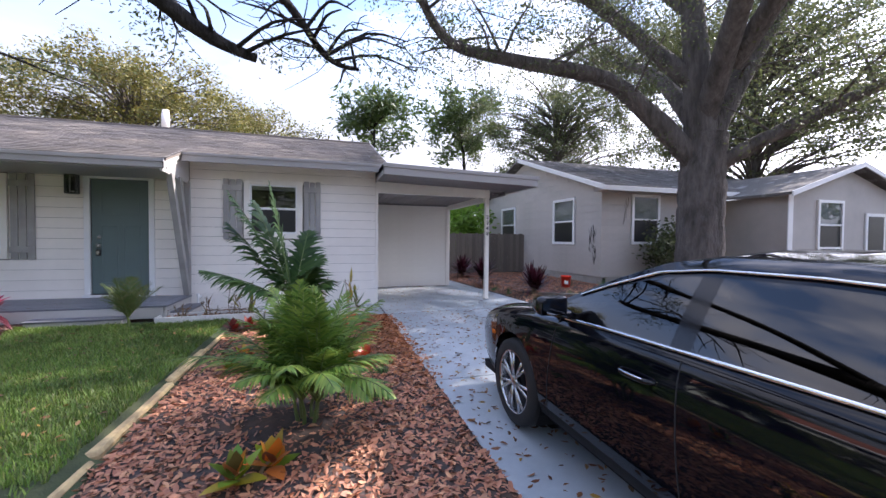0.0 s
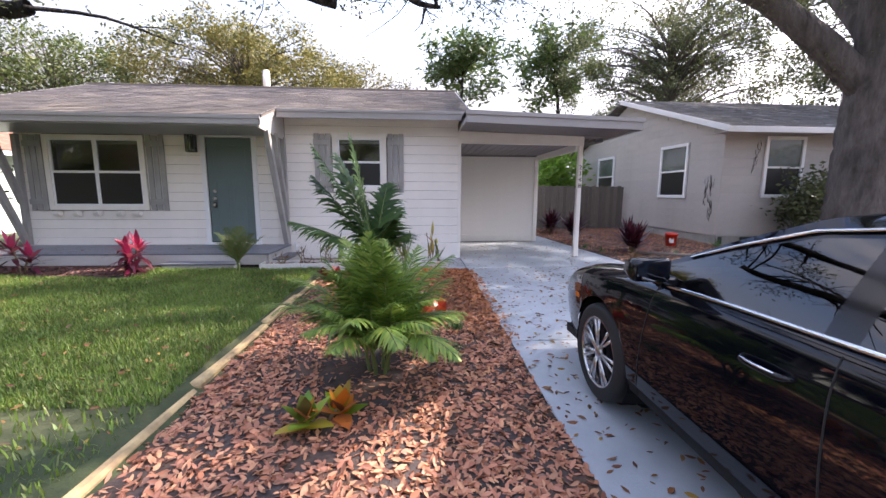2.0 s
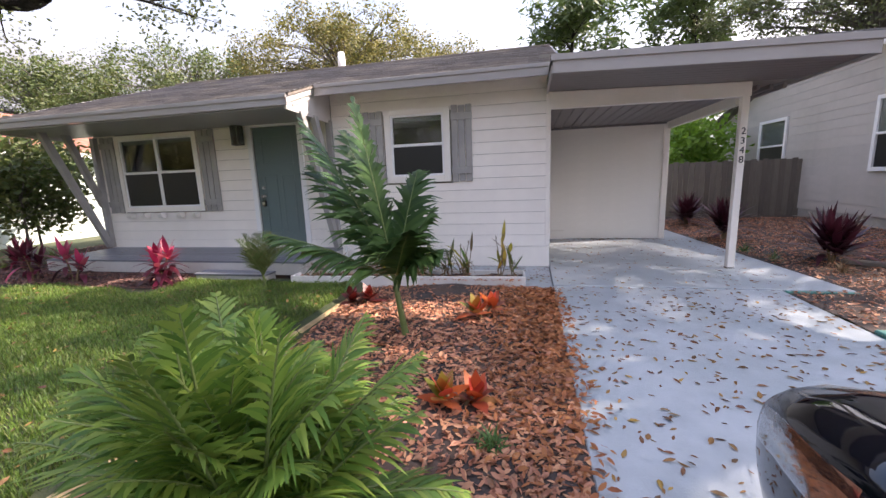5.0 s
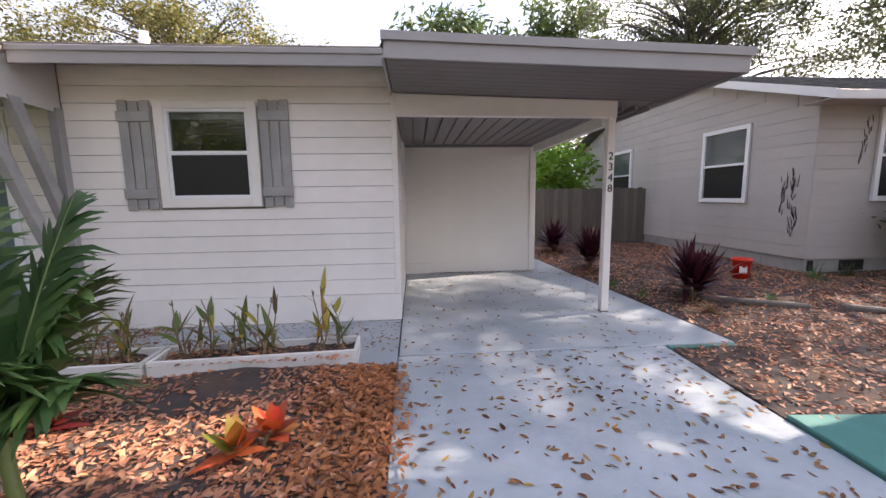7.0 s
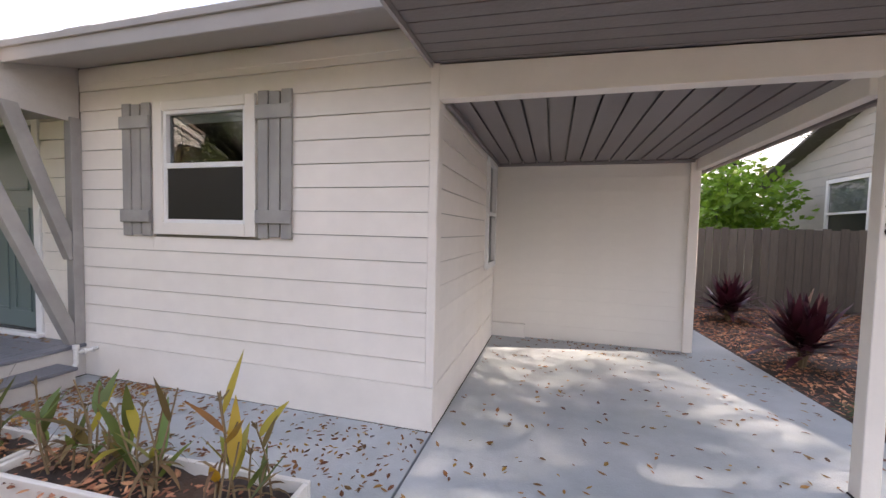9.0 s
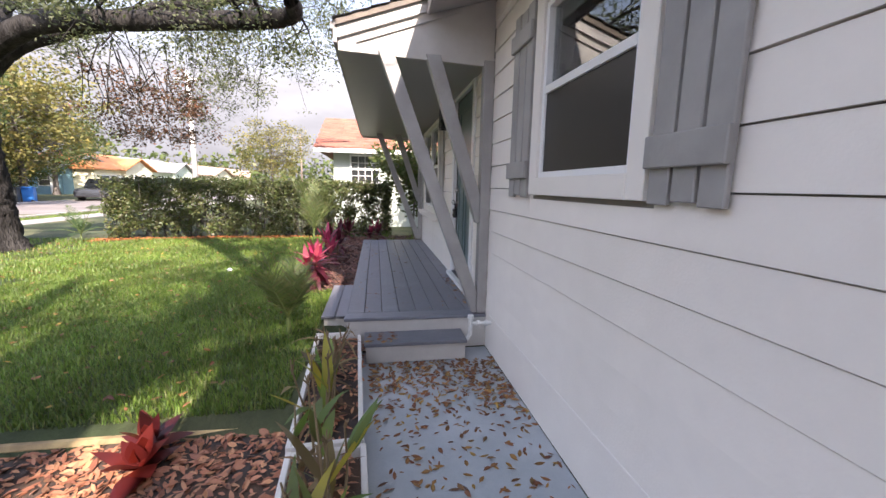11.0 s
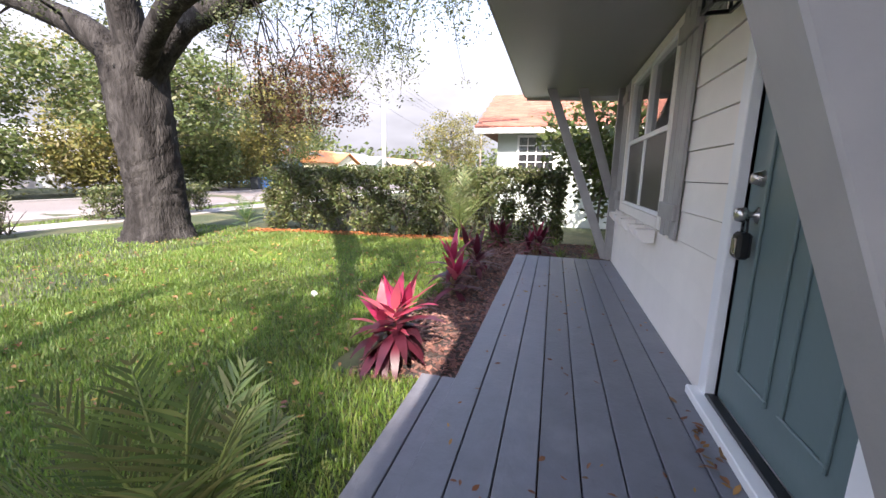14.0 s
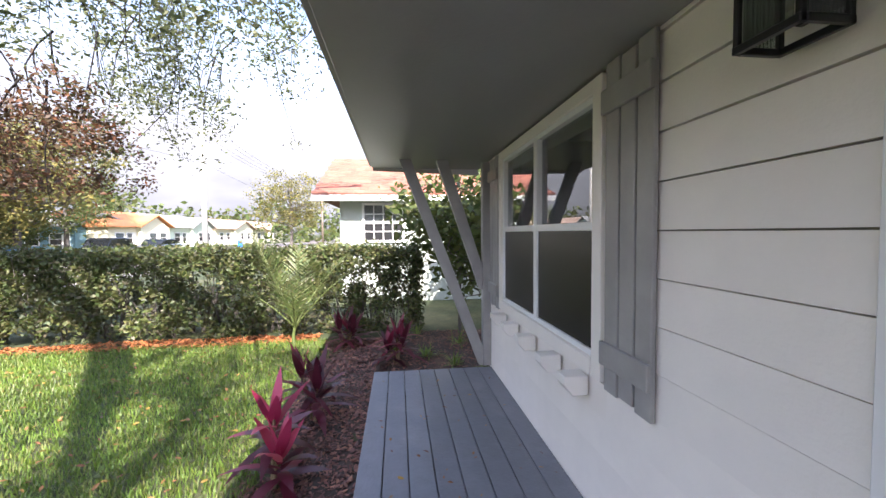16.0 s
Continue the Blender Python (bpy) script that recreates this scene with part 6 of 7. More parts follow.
# planting
def blade(V, F, base, d, up, length, width, bend, seg=4, fold=0.0, taper=1.6, wide_at=0.35):
    """One strap leaf from base along d, bending down; adds its strip of quads."""
    base, d, up = np.asarray(base, float), np.asarray(d, float), np.asarray(up, float)
    d = d / np.linalg.norm(d)
    side = np.cross(d, up)
    n = np.linalg.norm(side)
    side = side / n if n > 1e-6 else np.array([1.0, 0, 0])
    k = len(V)
    p, dirv = base.copy(), d.copy()
    for i in range(seg + 1):
        t = i / seg
        w = width * 0.5 * (min(1, (t + 0.12) / wide_at) if t < wide_at else max(0.02, 1 - ((t - wide_at) / (1 - wide_at)) ** taper))
        V.append(p - side * w)
        V.append(p + side * w)
        dirv = dirv + np.array([0, 0, -bend / seg])
        dirv /= np.linalg.norm(dirv)
        p = p + dirv * length / seg
    for i in range(seg):
        a = k + 2 * i
        F.append((a, a + 1, a + 3, a + 2))


def frond(V, F, SV, base, az, elev, length, leaflets, leaf_len, leaf_w, bend, rng, droop=0.25, vee=0.5, sweep=1.0):
    """A feather palm frond; SV takes the midrib's points."""
    d = np.array([math.cos(az) * math.cos(elev), math.sin(az) * math.cos(elev), math.sin(elev)])
    p = np.asarray(base, float)
    rib = [p.copy()]
    n = 14
    for i in range(n):
        d = d + np.array([0, 0, -bend / n])
        d /= np.linalg.norm(d)
        p = p + d * length / n
        rib.append(p.copy())
    SV.append(rib)
    rib = np.array(rib)
    for j in range(leaflets):
        u = 0.16 + 0.84 * j / (leaflets - 1)
        x = u * n
        i = min(int(x), n - 1)
        q = rib[i] + (rib[i + 1] - rib[i]) * (x - i)
        t = rib[i + 1] - rib[i]
        t /= np.linalg.norm(t)
        s = np.cross(t, (0, 0, 1))
        s /= np.linalg.norm(s) + 1e-9
        nrm = np.cross(s, t)
        ll = leaf_len * math.sin(math.pi * (0.18 + 0.80 * u)) ** 0.7 * rng.uniform(0.85, 1.1)
        for sg in (-1, 1):
            dd = s * sg * rng.uniform(0.75, 1.0) + t * (0.55 + 0.7 * u) * sweep + nrm * vee * rng.uniform(0.3, 1.0)
            blade(V, F, q, dd, nrm, ll, leaf_w, droop * rng.uniform(0.6, 1.6), 3)


L_PALM = leaf_mat("palm_leaflets", [(0.06, 0.14, 0.02), (0.11, 0.21, 0.03), (0.17, 0.27, 0.04), (0.24, 0.32, 0.055), (0.08, 0.17, 0.028)], 0.5, 0.35)
L_PALM_DARK = leaf_mat("dark_palm_leaflets", [(0.035, 0.085, 0.025), (0.055, 0.12, 0.032), (0.085, 0.16, 0.042), (0.045, 0.10, 0.03)], 0.5, 0.3)
L_PALM_THIN = leaf_mat("grey_green_palm_leaflets", [(0.10, 0.16, 0.05), (0.15, 0.21, 0.06), (0.20, 0.20, 0.08), (0.08, 0.13, 0.04)], 0.45, 0.3)
M_STALK = mat("green_stalk", (0.13, 0.17, 0.05), 0.5, 0.2, 12, 0.2, 40)
M_STALK_DRY = mat("dry_stalk", (0.22, 0.16, 0.09), 0.8, 0.2, 12, 0.2, 40)


def palm(name, label, x, y, z, fronds, length, leaflets, leaf_len, leaf_w, seed, trunk=None, mat_leaf=None, stems=1, low=0.35, high=1.45, bend=1.0, spread=0.1, lean=(0, 0), vee=0.5, droop=0.25, aims=(), sweep=1.0):
    rng = np.random.default_rng(seed)
    t = thing(name, pose(x, y, z), label, "palm")
    V, F, R = [], [], []
    th = trunk[0] if trunk else 0.0
    w = Wood()
    for k in range(stems):
        a = 2 * math.pi * k / stems + rng.uniform(0, 0.5)
        b = np.array([spread * math.cos(a), spread * math.sin(a), 0.0])
        hh = th * rng.uniform(0.75, 1.05)
        top = b * 1.6 + np.array([lean[0] * hh, lean[1] * hh, hh])
        w.limb([b - np.array([0, 0, 0.05]), (b + top) / 2 + rng.normal(0, 0.01, 3), top], trunk[1], trunk[1] * 0.65, 10, 0.35, 0.05, rng, 4)
        nf = fronds // stems
        for j in range(nf):
            az = a + 2.4 * j + rng.uniform(-0.3, 0.3)
            e = low + (high - low) * (j + 0.5) / nf + rng.normal(0, 0.08)
            if aims:
                az, e = aims[j][:2]
            frond(V, F, R, top, az, e, length * (aims[j][2] if aims else rng.uniform(0.75, 1.1)), leaflets, leaf_len, leaf_w, bend * rng.uniform(0.7, 1.3) * (1.2 - 0.5 * e / high), rng, droop, vee, sweep)
    for rib in R:
        w.limb(rib[::3] + [rib[-1]], 0.010, 0.002, 5, steps=2)
    w.make("stem", M_STALK, t)
    raw("fronds", V, F, mat_leaf, t)
    return t


def bed(x, y):
    return float(gz(x, y)) + 0.012 + 0.05 * max(0, 1 - abs(x - 0.25) / 1.15)


palm("areca_palm", "bushy green areca palm in the mulched bed", 0.33, 3.05, bed(0.33, 3.05), 66, 0.82, 32, 0.24, 0.017, 5, (0.20, 0.016), L_PALM, 6, 0.90, 1.53, 1.5, 0.06, (0, 0), 0.2, 0.7, (), 1.2)
palm("young_palm", "young palm with broad dark feathered fronds", 0.13, 5.30, bed(0.13, 5.3), 9, 1.42, 36, 0.40, 0.052, 23, (0.52, 0.032), L_PALM_DARK, 1, 1.12, 1.5, 0.55, 0.0, (-0.16, 0.0), 0.15, 0.8, ((3.25, 1.22, 1.1), (3.55, 0.65, 0.78), (2.7, 1.28, 1.0), (3.05, 1.05, 0.9), (0.3, 1.2, 0.5), (5.3, 0.95, 0.5), (1.0, 1.32, 0.7), (5.9, 0.85, 0.42), (3.1, 1.42, 1.1)), 1.15)
palm("sparse_palm", "thin young palm with wispy fronds on the lawn edge", -2.25, 6.56, 0.06, 12, 0.58, 20, 0.24, 0.012, 12, (0.16, 0.022), L_PALM_THIN, 1, 0.85, 1.5, 0.6, 0.0)
palm("sparse_palm", "tall wispy palm seedling in front of the hedge", -8.7, 5.85, 0.05, 12, 1.55, 22, 0.34, 0.014, 14, (0.35, 0.03), L_PALM_THIN, 1, 0.75, 1.45, 0.6, 0.0)
palm("sparse_palm", "small dark palm sprouts at the lawn edge", -9.4, 0.35, 0.05, 8, 0.7, 14, 0.25, 0.016, 15, (0.08, 0.02), L_PALM_DARK, 1, 0.4, 1.3, 0.7, 0.0)


def rosette(name, label, x, y, z, stems, leaves, length, width, height, mat_leaf, seed, cat="plant", up=(0.1, 1.35), bend=1.1, group="", top_mat=None):
    """Strap-leaved shrub: short stems, each with a whorl of leaves."""
    rng = np.random.default_rng(seed)
    t = thing(name, pose(x, y, z), label, cat, group)
    V, F, TV, TF = [], [], [], []
    w = Wood()
    for k in range(stems):
        a = 2 * math.pi * k / stems + rng.uniform(0, 1)
        top = np.array([0.10 * math.cos(a) * (stems > 1), 0.10 * math.sin(a) * (stems > 1), height * rng.uniform(0.6, 1.0)])
        w.limb([(0.02 * math.cos(a), 0.02 * math.sin(a), -0.04), top * 0.5, top], 0.014, 0.010, 6, steps=3)
        for j in range(leaves):
            az = a + 2.4 * j + rng.uniform(-0.25, 0.25)
            e = up[0] + (up[1] - up[0]) * (j + 0.5) / leaves + rng.normal(0, 0.08)
            b = top - np.array([0, 0, height * 0.45 * (1 - j / leaves)])
            d = (math.cos(az) * math.cos(e), math.sin(az) * math.cos(e), math.sin(e))
            upper = top_mat is not None and j > leaves * 0.55
            blade(TV if upper else V, TF if upper else F, b, d, (0, 0, 1), length * rng.uniform(0.75, 1.1) * (1.0 - 0.3 * j / leaves), width * rng.uniform(0.8, 1.15), bend * rng.uniform(0.5, 1.3) * (1.15 - j / leaves * 0.8), 5)
    w.make("stem", M_STALK_DRY, t)
    raw("leaves", V, F, mat_leaf, t, True)
    if TV:
        raw("top_leaves", TV, TF, top_mat, t, True)
    return t


L_PINK = leaf_mat("pink_cordyline_leaves", [(0.50, 0.03, 0.12), (0.60, 0.07, 0.16), (0.30, 0.02, 0.07), (0.65, 0.15, 0.19), (0.42, 0.03, 0.10)], 0.35, 0.35)
L_MAROON = leaf_mat("maroon_cordyline_leaves", [(0.07, 0.012, 0.022), (0.12, 0.02, 0.035), (0.05, 0.012, 0.02), (0.30, 0.03, 0.07), (0.08, 0.018, 0.03)], 0.35, 0.25)
L_BURG = leaf_mat("burgundy_leaves", [(0.045, 0.010, 0.018), (0.075, 0.014, 0.026), (0.055, 0.012, 0.022), (0.10, 0.02, 0.035)], 0.3, 0.2)
rosette("pink_cordyline", "bright pink and maroon cordyline in the porch bed", -3.86, 6.56, 0.10, 3, 24, 0.37, 0.075, 0.52, L_MAROON, 71, up=(-0.3, 1.3), bend=1.5, top_mat=L_PINK, group="cordylines")
rosette("pink_cordyline", "maroon cordyline with pink top leaves in the porch bed", -5.45, 6.52, 0.09, 2, 16, 0.42, 0.08, 0.44, L_MAROON, 72, top_mat=L_PINK, group="cordylines")
rosette("maroon_cordyline", "dark maroon cordyline in the porch bed", -6.35, 6.60, 0.09, 3, 14, 0.42, 0.07, 0.42, L_MAROON, 73, group="cordylines")
rosette("maroon_cordyline", "dark maroon cordyline at the end of the deck", -7.75, 7.30, 0.08, 3, 16, 0.42, 0.07, 0.40, L_MAROON, 74, group="cordylines")
rosette("maroon_cordyline", "dark maroon cordyline beyond the deck", -8.6, 6.6, 0.08, 3, 14, 0.45, 0.07, 0.40, L_MAROON, 79, group="cordylines")
for x, y, s in ((5.48, 8.76, 75), (5.02, 10.95, 76), (5.20, 13.4, 77)):
    rosette("burgundy_bush", "dark burgundy strap-leaved plant in the side bed", x, y, 0.0, 5, 20, 0.70, 0.085, 0.42, L_BURG, s, up=(0.3, 1.4), bend=0.55, group="burgundy plants along the drive")

L_CROTON = leaf_mat("croton_leaves", [(0.62, 0.10, 0.03), (0.66, 0.16, 0.03), (0.45, 0.05, 0.03), (0.55, 0.07, 0.04), (0.16, 0.22, 0.03), (0.60, 0.09, 0.03), (0.08, 0.04, 0.03)], 0.35, 0.3)
L_CROTON_G = leaf_mat("green_croton_leaves", [(0.16, 0.36, 0.02), (0.36, 0.42, 0.03), (0.75, 0.15, 0.02), (0.12, 0.28, 0.02), (0.12, 0.035, 0.03), (0.72, 0.22, 0.03)], 0.35, 0.3)
L_CROTON_R = leaf_mat("red_croton_leaves", [(0.2, 0.014, 0.012), (0.26, 0.03, 0.018), (0.07, 0.012, 0.016), (0.16, 0.02, 0.012)], 0.35, 0.3)
for x, y, m, lab, s in ((0.06, 2.40, L_CROTON_G, "croton with green, yellow and orange leaves", 81), (-0.42, 4.46, L_CROTON_G, "croton with yellow-green and red leaves", 82), (0.78, 4.32, L_CROTON, "croton with orange leaves", 83), (0.76, 5.86, L_CROTON, "croton with orange-red leaves", 84), (-0.72, 6.22, L_CROTON_R, "croton with deep red leaves", 85)):
    rosette("croton", lab, x, y, bed(x, y) - 0.01, 2, 12, 0.22, 0.10, 0.13, m, s, up=(0.25, 1.4), bend=0.5, group="crotons")

# yellow daisies
L_FEATHER = leaf_mat("feathery_green_leaves", [(0.05, 0.13, 0.03), (0.08, 0.18, 0.04), (0.06, 0.14, 0.03)], 0.5, 0.35)
M_PETAL = leaf_mat("yellow_petals", [(0.85, 0.52, 0.01), (0.90, 0.60, 0.02), (0.80, 0.46, 0.01)], 0.5, 0.3)
M_EYE = mat("flower_eye", (0.55, 0.28, 0.01), 0.7, 0.2, 60, 0.3)


def daisy_bush(x, y, seed, flowers):
    rng = np.random.default_rng(seed)
    t = thing("daisy_bush", pose(x, y, bed(x, y)), "small green bush with yellow daisies in the mulch", "flower", "yellow daisies")
    w = Wood()
    tips = []
    for k in range(46):
        a, r = rng.uniform(0, 6.28), 0.19 * rng.random() ** 0.5
        e = np.array([r * math.cos(a), r * math.sin(a), rng.uniform(0.08, 0.21)])
        w.limb([e * (0.2, 0.2, 0) - np.array([0, 0, 0.02]), e * (0.7, 0.7, 0.5), e], 0.003, 0.002, 4, steps=2)
        tips += [e, e * (0.9, 0.9, 0.7)]
    crown("foliage", [leaf_cloud(tips, 34, 0.028, 0.014, rng, 1.0, 3.0)], L_FEATHER, t)
    for k in range(flowers):
        a, r = rng.uniform(0, 6.28), 0.21 * rng.random() ** 0.5
        c = np.array([r * math.cos(a), r * math.sin(a), rng.uniform(0.22, 0.27)])
        w.limb([c * (0.5, 0.5, 0.3), c * (0.9, 0.9, 0.7), c], 0.0022, 0.002, 4, steps=2)
        V, F = [], []
        tilt = rng.normal(0, 0.3, 2)
        for j in range(13):
            b = 2 * math.pi * j / 13
            d = np.array([math.cos(b), math.sin(b), 0.15 + tilt[0] * math.cos(b) + tilt[1] * math.sin(b)])
            blade(V, F, c + d * 0.006, d, (0, 0, 1), 0.026, 0.009, 0.3, 2)
        fl = raw("flower", V, F, M_PETAL, t)
        lathe("eye", [(0.009, 0), (0.009, 0.004), (0.004, 0.007)], M_EYE, fl, n=10, m=Matrix.Translation(c))
    w.make("stem", M_STALK, t)


daisy_bush(-0.20, 1.30, 91, 9)
daisy_bush(0.76, 1.20, 92, 10)

# white planter boxes along the walk
M_PLANTER = mat("chipped_white_planter_paint", (0.72, 0.70, 0.66), 0.6, 0.08, 6, 0.2, 40, alt=(0.5, 0.45, 0.38), altscale=9, altcut=(0.66, 0.8))


def planter(xa, xb, ya, yb):
    """A box from xa to xb whose front runs from y = ya to y = yb."""
    t = thing("planter_box", pose(xa, ya, 0.0, 0, 0, math.degrees(math.atan2(yb - ya, xb - xa))), "long white wooden planter box filled with soil", "planter", "planter boxes")
    L, D, H, T = xb - xa, 0.37, 0.155, 0.028
    box("front_board", 0, L, 0, T, -0.03, H, M_PLANTER, t)
    box("back_board", 0, L, D - T, D, -0.03, H, M_PLANTER, t)
    for x in (0.0, L - T):
        box("end_board", x, x + T, T, D - T, -0.03, H - 0.002, M_PLANTER, t)
    xs, ysx = np.linspace(T, L - T, 40), np.linspace(T, D - T, 10)
    s = sheet("soil", xs, ysx, lambda X, Y: 0.10 + 0.012 * wob(X, Y, 8), M_SOIL)
    s.parent = t
    return t


planter(-2.03, -0.53, 6.83, 6.90)
planter(-0.50, 1.16, 6.91, 7.0)

L_CANNA = leaf_mat("canna_leaves", [(0.09, 0.16, 0.035), (0.14, 0.24, 0.04), (0.20, 0.26, 0.05), (0.42, 0.34, 0.04), (0.16, 0.11, 0.05), (0.10, 0.18, 0.04)], 0.4, 0.35)
L_CANNA_Y = leaf_mat("yellowed_canna_leaves", [(0.62, 0.42, 0.03), (0.55, 0.30, 0.03), (0.50, 0.45, 0.06), (0.35, 0.15, 0.05), (0.30, 0.35, 0.05)], 0.4, 0.35)
L_DRY = leaf_mat("dry_leaves", [(0.20, 0.11, 0.055), (0.28, 0.18, 0.09), (0.15, 0.08, 0.045), (0.32, 0.24, 0.12)], 0.7, 0.2)


def canna(x, y, h, leaf, n, seed, seedhead=True):
    rng = np.random.default_rng(seed)
    t = thing("canna_plant", pose(x, y, 0.10), "thin fading canna plant in the planter box", "plant", "cannas in the planters")
    w = Wood()
    V, F, D, G = [], [], [], []
    for k in range(n):
        b = np.array([rng.normal(0, 0.035), rng.normal(0, 0.03), 0])
        hh = h * rng.uniform(0.55, 1.0)
        top = b + np.array([rng.normal(0, 0.06), rng.normal(0, 0.05), hh])
        path = w.limb([b, (b + top) / 2 + rng.normal(0, 0.02, 3), top], 0.007, 0.004, 5, steps=3)
        for j in range(2):
            q = np.array(path[int(rng.uniform(0.25, 0.85) * (len(path) - 1))])
            az, e = rng.uniform(0, 6.28), rng.uniform(0.6, 1.35)
            blade(V, F, q, (math.cos(az) * math.cos(e), math.sin(az) * math.cos(e), math.sin(e)), (0, 0, 1), rng.uniform(0.18, 0.34), rng.uniform(0.035, 0.065) * (0.35 if leaf is L_DRY else 1), rng.uniform(0.1, 0.9) + (1.2 if leaf is L_DRY else 0), 5)
        for j in range(3):
            q = b + (top - b) * rng.uniform(0.1, 0.5)
            az, e = rng.uniform(0, 6.28), rng.uniform(-0.2, 0.9)
            blade(D, G, q, (math.cos(az) * math.cos(e), math.sin(az) * math.cos(e), math.sin(e)), (0, 0, 1), rng.uniform(0.10, 0.24), rng.uniform(0.012, 0.03), rng.uniform(0.8, 2.2), 4)
        if seedhead and k % 2 == 0:
            for j in range(7):
                c = top + rng.normal(0, 0.012, 3) + np.array([0, 0, 0.03])
                w.limb([top, (top + c) / 2, c], 0.005, 0.003, 4, steps=1)
    w.make("stalk", M_STALK_DRY, t)
    raw("leaves", V, F, leaf, t, True)
    raw("dry_leaves", D, G, L_DRY, t)


for x, y, h, lf, n, s in ((0.86, 7.14, 0.62, L_CANNA_Y, 4, 101), (0.98, 7.18, 0.40, L_CANNA, 3, 102), (0.35, 7.12, 0.66, L_CANNA, 5, 103), (0.12, 7.10, 0.50, L_CANNA, 4, 104), (-0.12, 7.12, 0.58, L_CANNA, 4, 105), (-0.32, 7.08, 0.5, L_CANNA, 4, 106), (-0.75, 7.06, 0.50, L_CANNA, 5, 107), (-1.0, 7.05, 0.45, L_CANNA, 5, 108), (-1.35, 7.02, 0.30, L_DRY, 5, 109), (-1.7, 7.0, 0.22, L_DRY, 4, 110)):
    canna(x, y, h, lf, n, s)


def tuft(x, y, z, r, leaf, seed, label):
    rng = np.random.default_rng(seed)
    t = thing("grass_tuft", pose(x, y, z), label, "plant", "small tufts")
    V, F = [], []
    for k in range(60):
        az, e = rng.uniform(0, 6.28), rng.uniform(0.4, 1.4)
        blade(V, F, (rng.normal(0, 0.03), rng.normal(0, 0.03), 0), (math.cos(az) * math.cos(e), math.sin(az) * math.cos(e), math.sin(e)), (0, 0, 1), r * rng.uniform(0.6, 1.1), 0.010, 1.0, 3)
    raw("foliage", V, F, leaf, t)


for x, y, r, lf, s in ((5.2, 8.1, 0.26, L_DRY, 111), (4.75, 9.6, 0.22, L_FEATHER, 112), (4.85, 8.9, 0.24, L_PALM_THIN, 113), (6.3, 8.4, 0.25, L_FEATHER, 114), (8.2, 9.6, 0.4, L_FEATHER, 115), (7.4, 10.15, 0.3, L_FEATHER, 116), (0.9, 3.4, 0.10, L_FEATHER, 117), (0.55, 6.2, 0.09, L_FEATHER, 118), (1.0, 4.0, 0.12, L_FEATHER, 119), (9.1, 9.85, 0.45, L_OAK, 120)):
    tuft(x, y, 0.0, r, lf, s, "small tuft of narrow leaves in the mulch")

for x, y, r, s in ((-7.6, 8.0, 0.22, 131), (-8.0, 7.7, 0.25, 132), (-8.5, 8.2, 0.3, 133), (-7.3, 8.3, 0.2, 134), (-8.3, 7.3, 0.2, 135), (-9.0, 7.6, 0.25, 136)):
    tuft(x, y, 0.07, r, M_GRASS, s, "tuft of green grass beyond the deck")

# edging, tap, bucket
ed = thing("bed_edging", pose(0, 0, 0), "yellowed worn timber edging between lawn and bed", "edging")
y = 0.4
k = 0
rng_e = np.random.default_rng(4)
while y < 6.6:
    ln = 0.85 + 0.5 * rng_e.random()
    z = float(gz(-0.95, y))
    box("edging_piece", -1.005 + rng_e.normal(0, 0.006), -0.905 + rng_e.normal(0, 0.006), y, min(y + ln, 6.62), z - 0.05, z + 0.06 + rng_e.normal(0, 0.008), M_TIMBER, ed, bevel=0.018)
    y += ln + 0.01
tap = thing("outdoor_tap", pose(-1.80, FRONT, 0.27), "white painted pipe tap on the wall by the step", "tap")
M_TAP = mat("flaking_white_metal", (0.70, 0.70, 0.68), 0.5, 0.15, 30, 0.4, 90)
for nm, p, q, r in (("pipe", (0, 0.0, 0), (0, -0.17, 0.0), 0.016), ("coupling", (0, -0.035, 0), (0, -0.06, 0), 0.026), ("coupling", (0, -0.10, 0), (0, -0.125, 0), 0.026), ("riser_pipe", (0, -0.18, -0.10), (0, -0.18, 0.045), 0.018), ("cap", (0, -0.18, 0.04), (0, -0.18, 0.075), 0.026), ("spout", (0, -0.18, -0.09), (0.0, -0.21, -0.14), 0.017)):
    bm = bmesh.new()
    cyl(bm, p, q, r, n=14)
    bmesh.ops.bevel(bm, geom=bm.edges[:], offset=0.003, segments=1, affect="EDGES")
    part(nm, bm, M_TAP, tap)
M_RED = mat("orange_red_plastic", (0.75, 0.035, 0.012), 0.4, 0.06, 6, 0.05)
bk = thing("bucket", pose(7.16, 9.88, 0.0), "orange-red plastic bucket on the leaf-strewn ground", "bucket")
lathe("shell", [(0.118, 0.0), (0.14, 0.30), (0.152, 0.30), (0.152, 0.34), (0.142, 0.345), (0.138, 0.32), (0.115, 0.02)], M_RED, bk, n=28)
box("label_panel", -0.06, 0.05, -0.142, -0.128, 0.10, 0.22, M_WHITE, bk, "pale printed panel", bevel=0.003, m=pose(0, 0, 0, -3, 0, -25))
lg = thing("timber_log", pose(6.0, 8.35, 0.02, 0, 0, -32), "pale weathered timber lying in the side bed", "timber")
box("log", -0.55, 0.55, -0.05, 0.05, -0.02, 0.06, M_FENCE, lg, bevel=0.02)
lg2 = copy_thing(lg, pose(7.3, 7.7, 0.02, 0, 0, -35))

# poles, wires, bins and parked cars along the street
M_POLE = mat("pale_concrete_pole", (0.50, 0.49, 0.47), 0.8, 0.1, 4, 0.2, 30)
M_WOODPOLE = mat("wooden_pole", (0.24, 0.19, 0.15), 0.85, 0.2, 4, 0.3, 30)


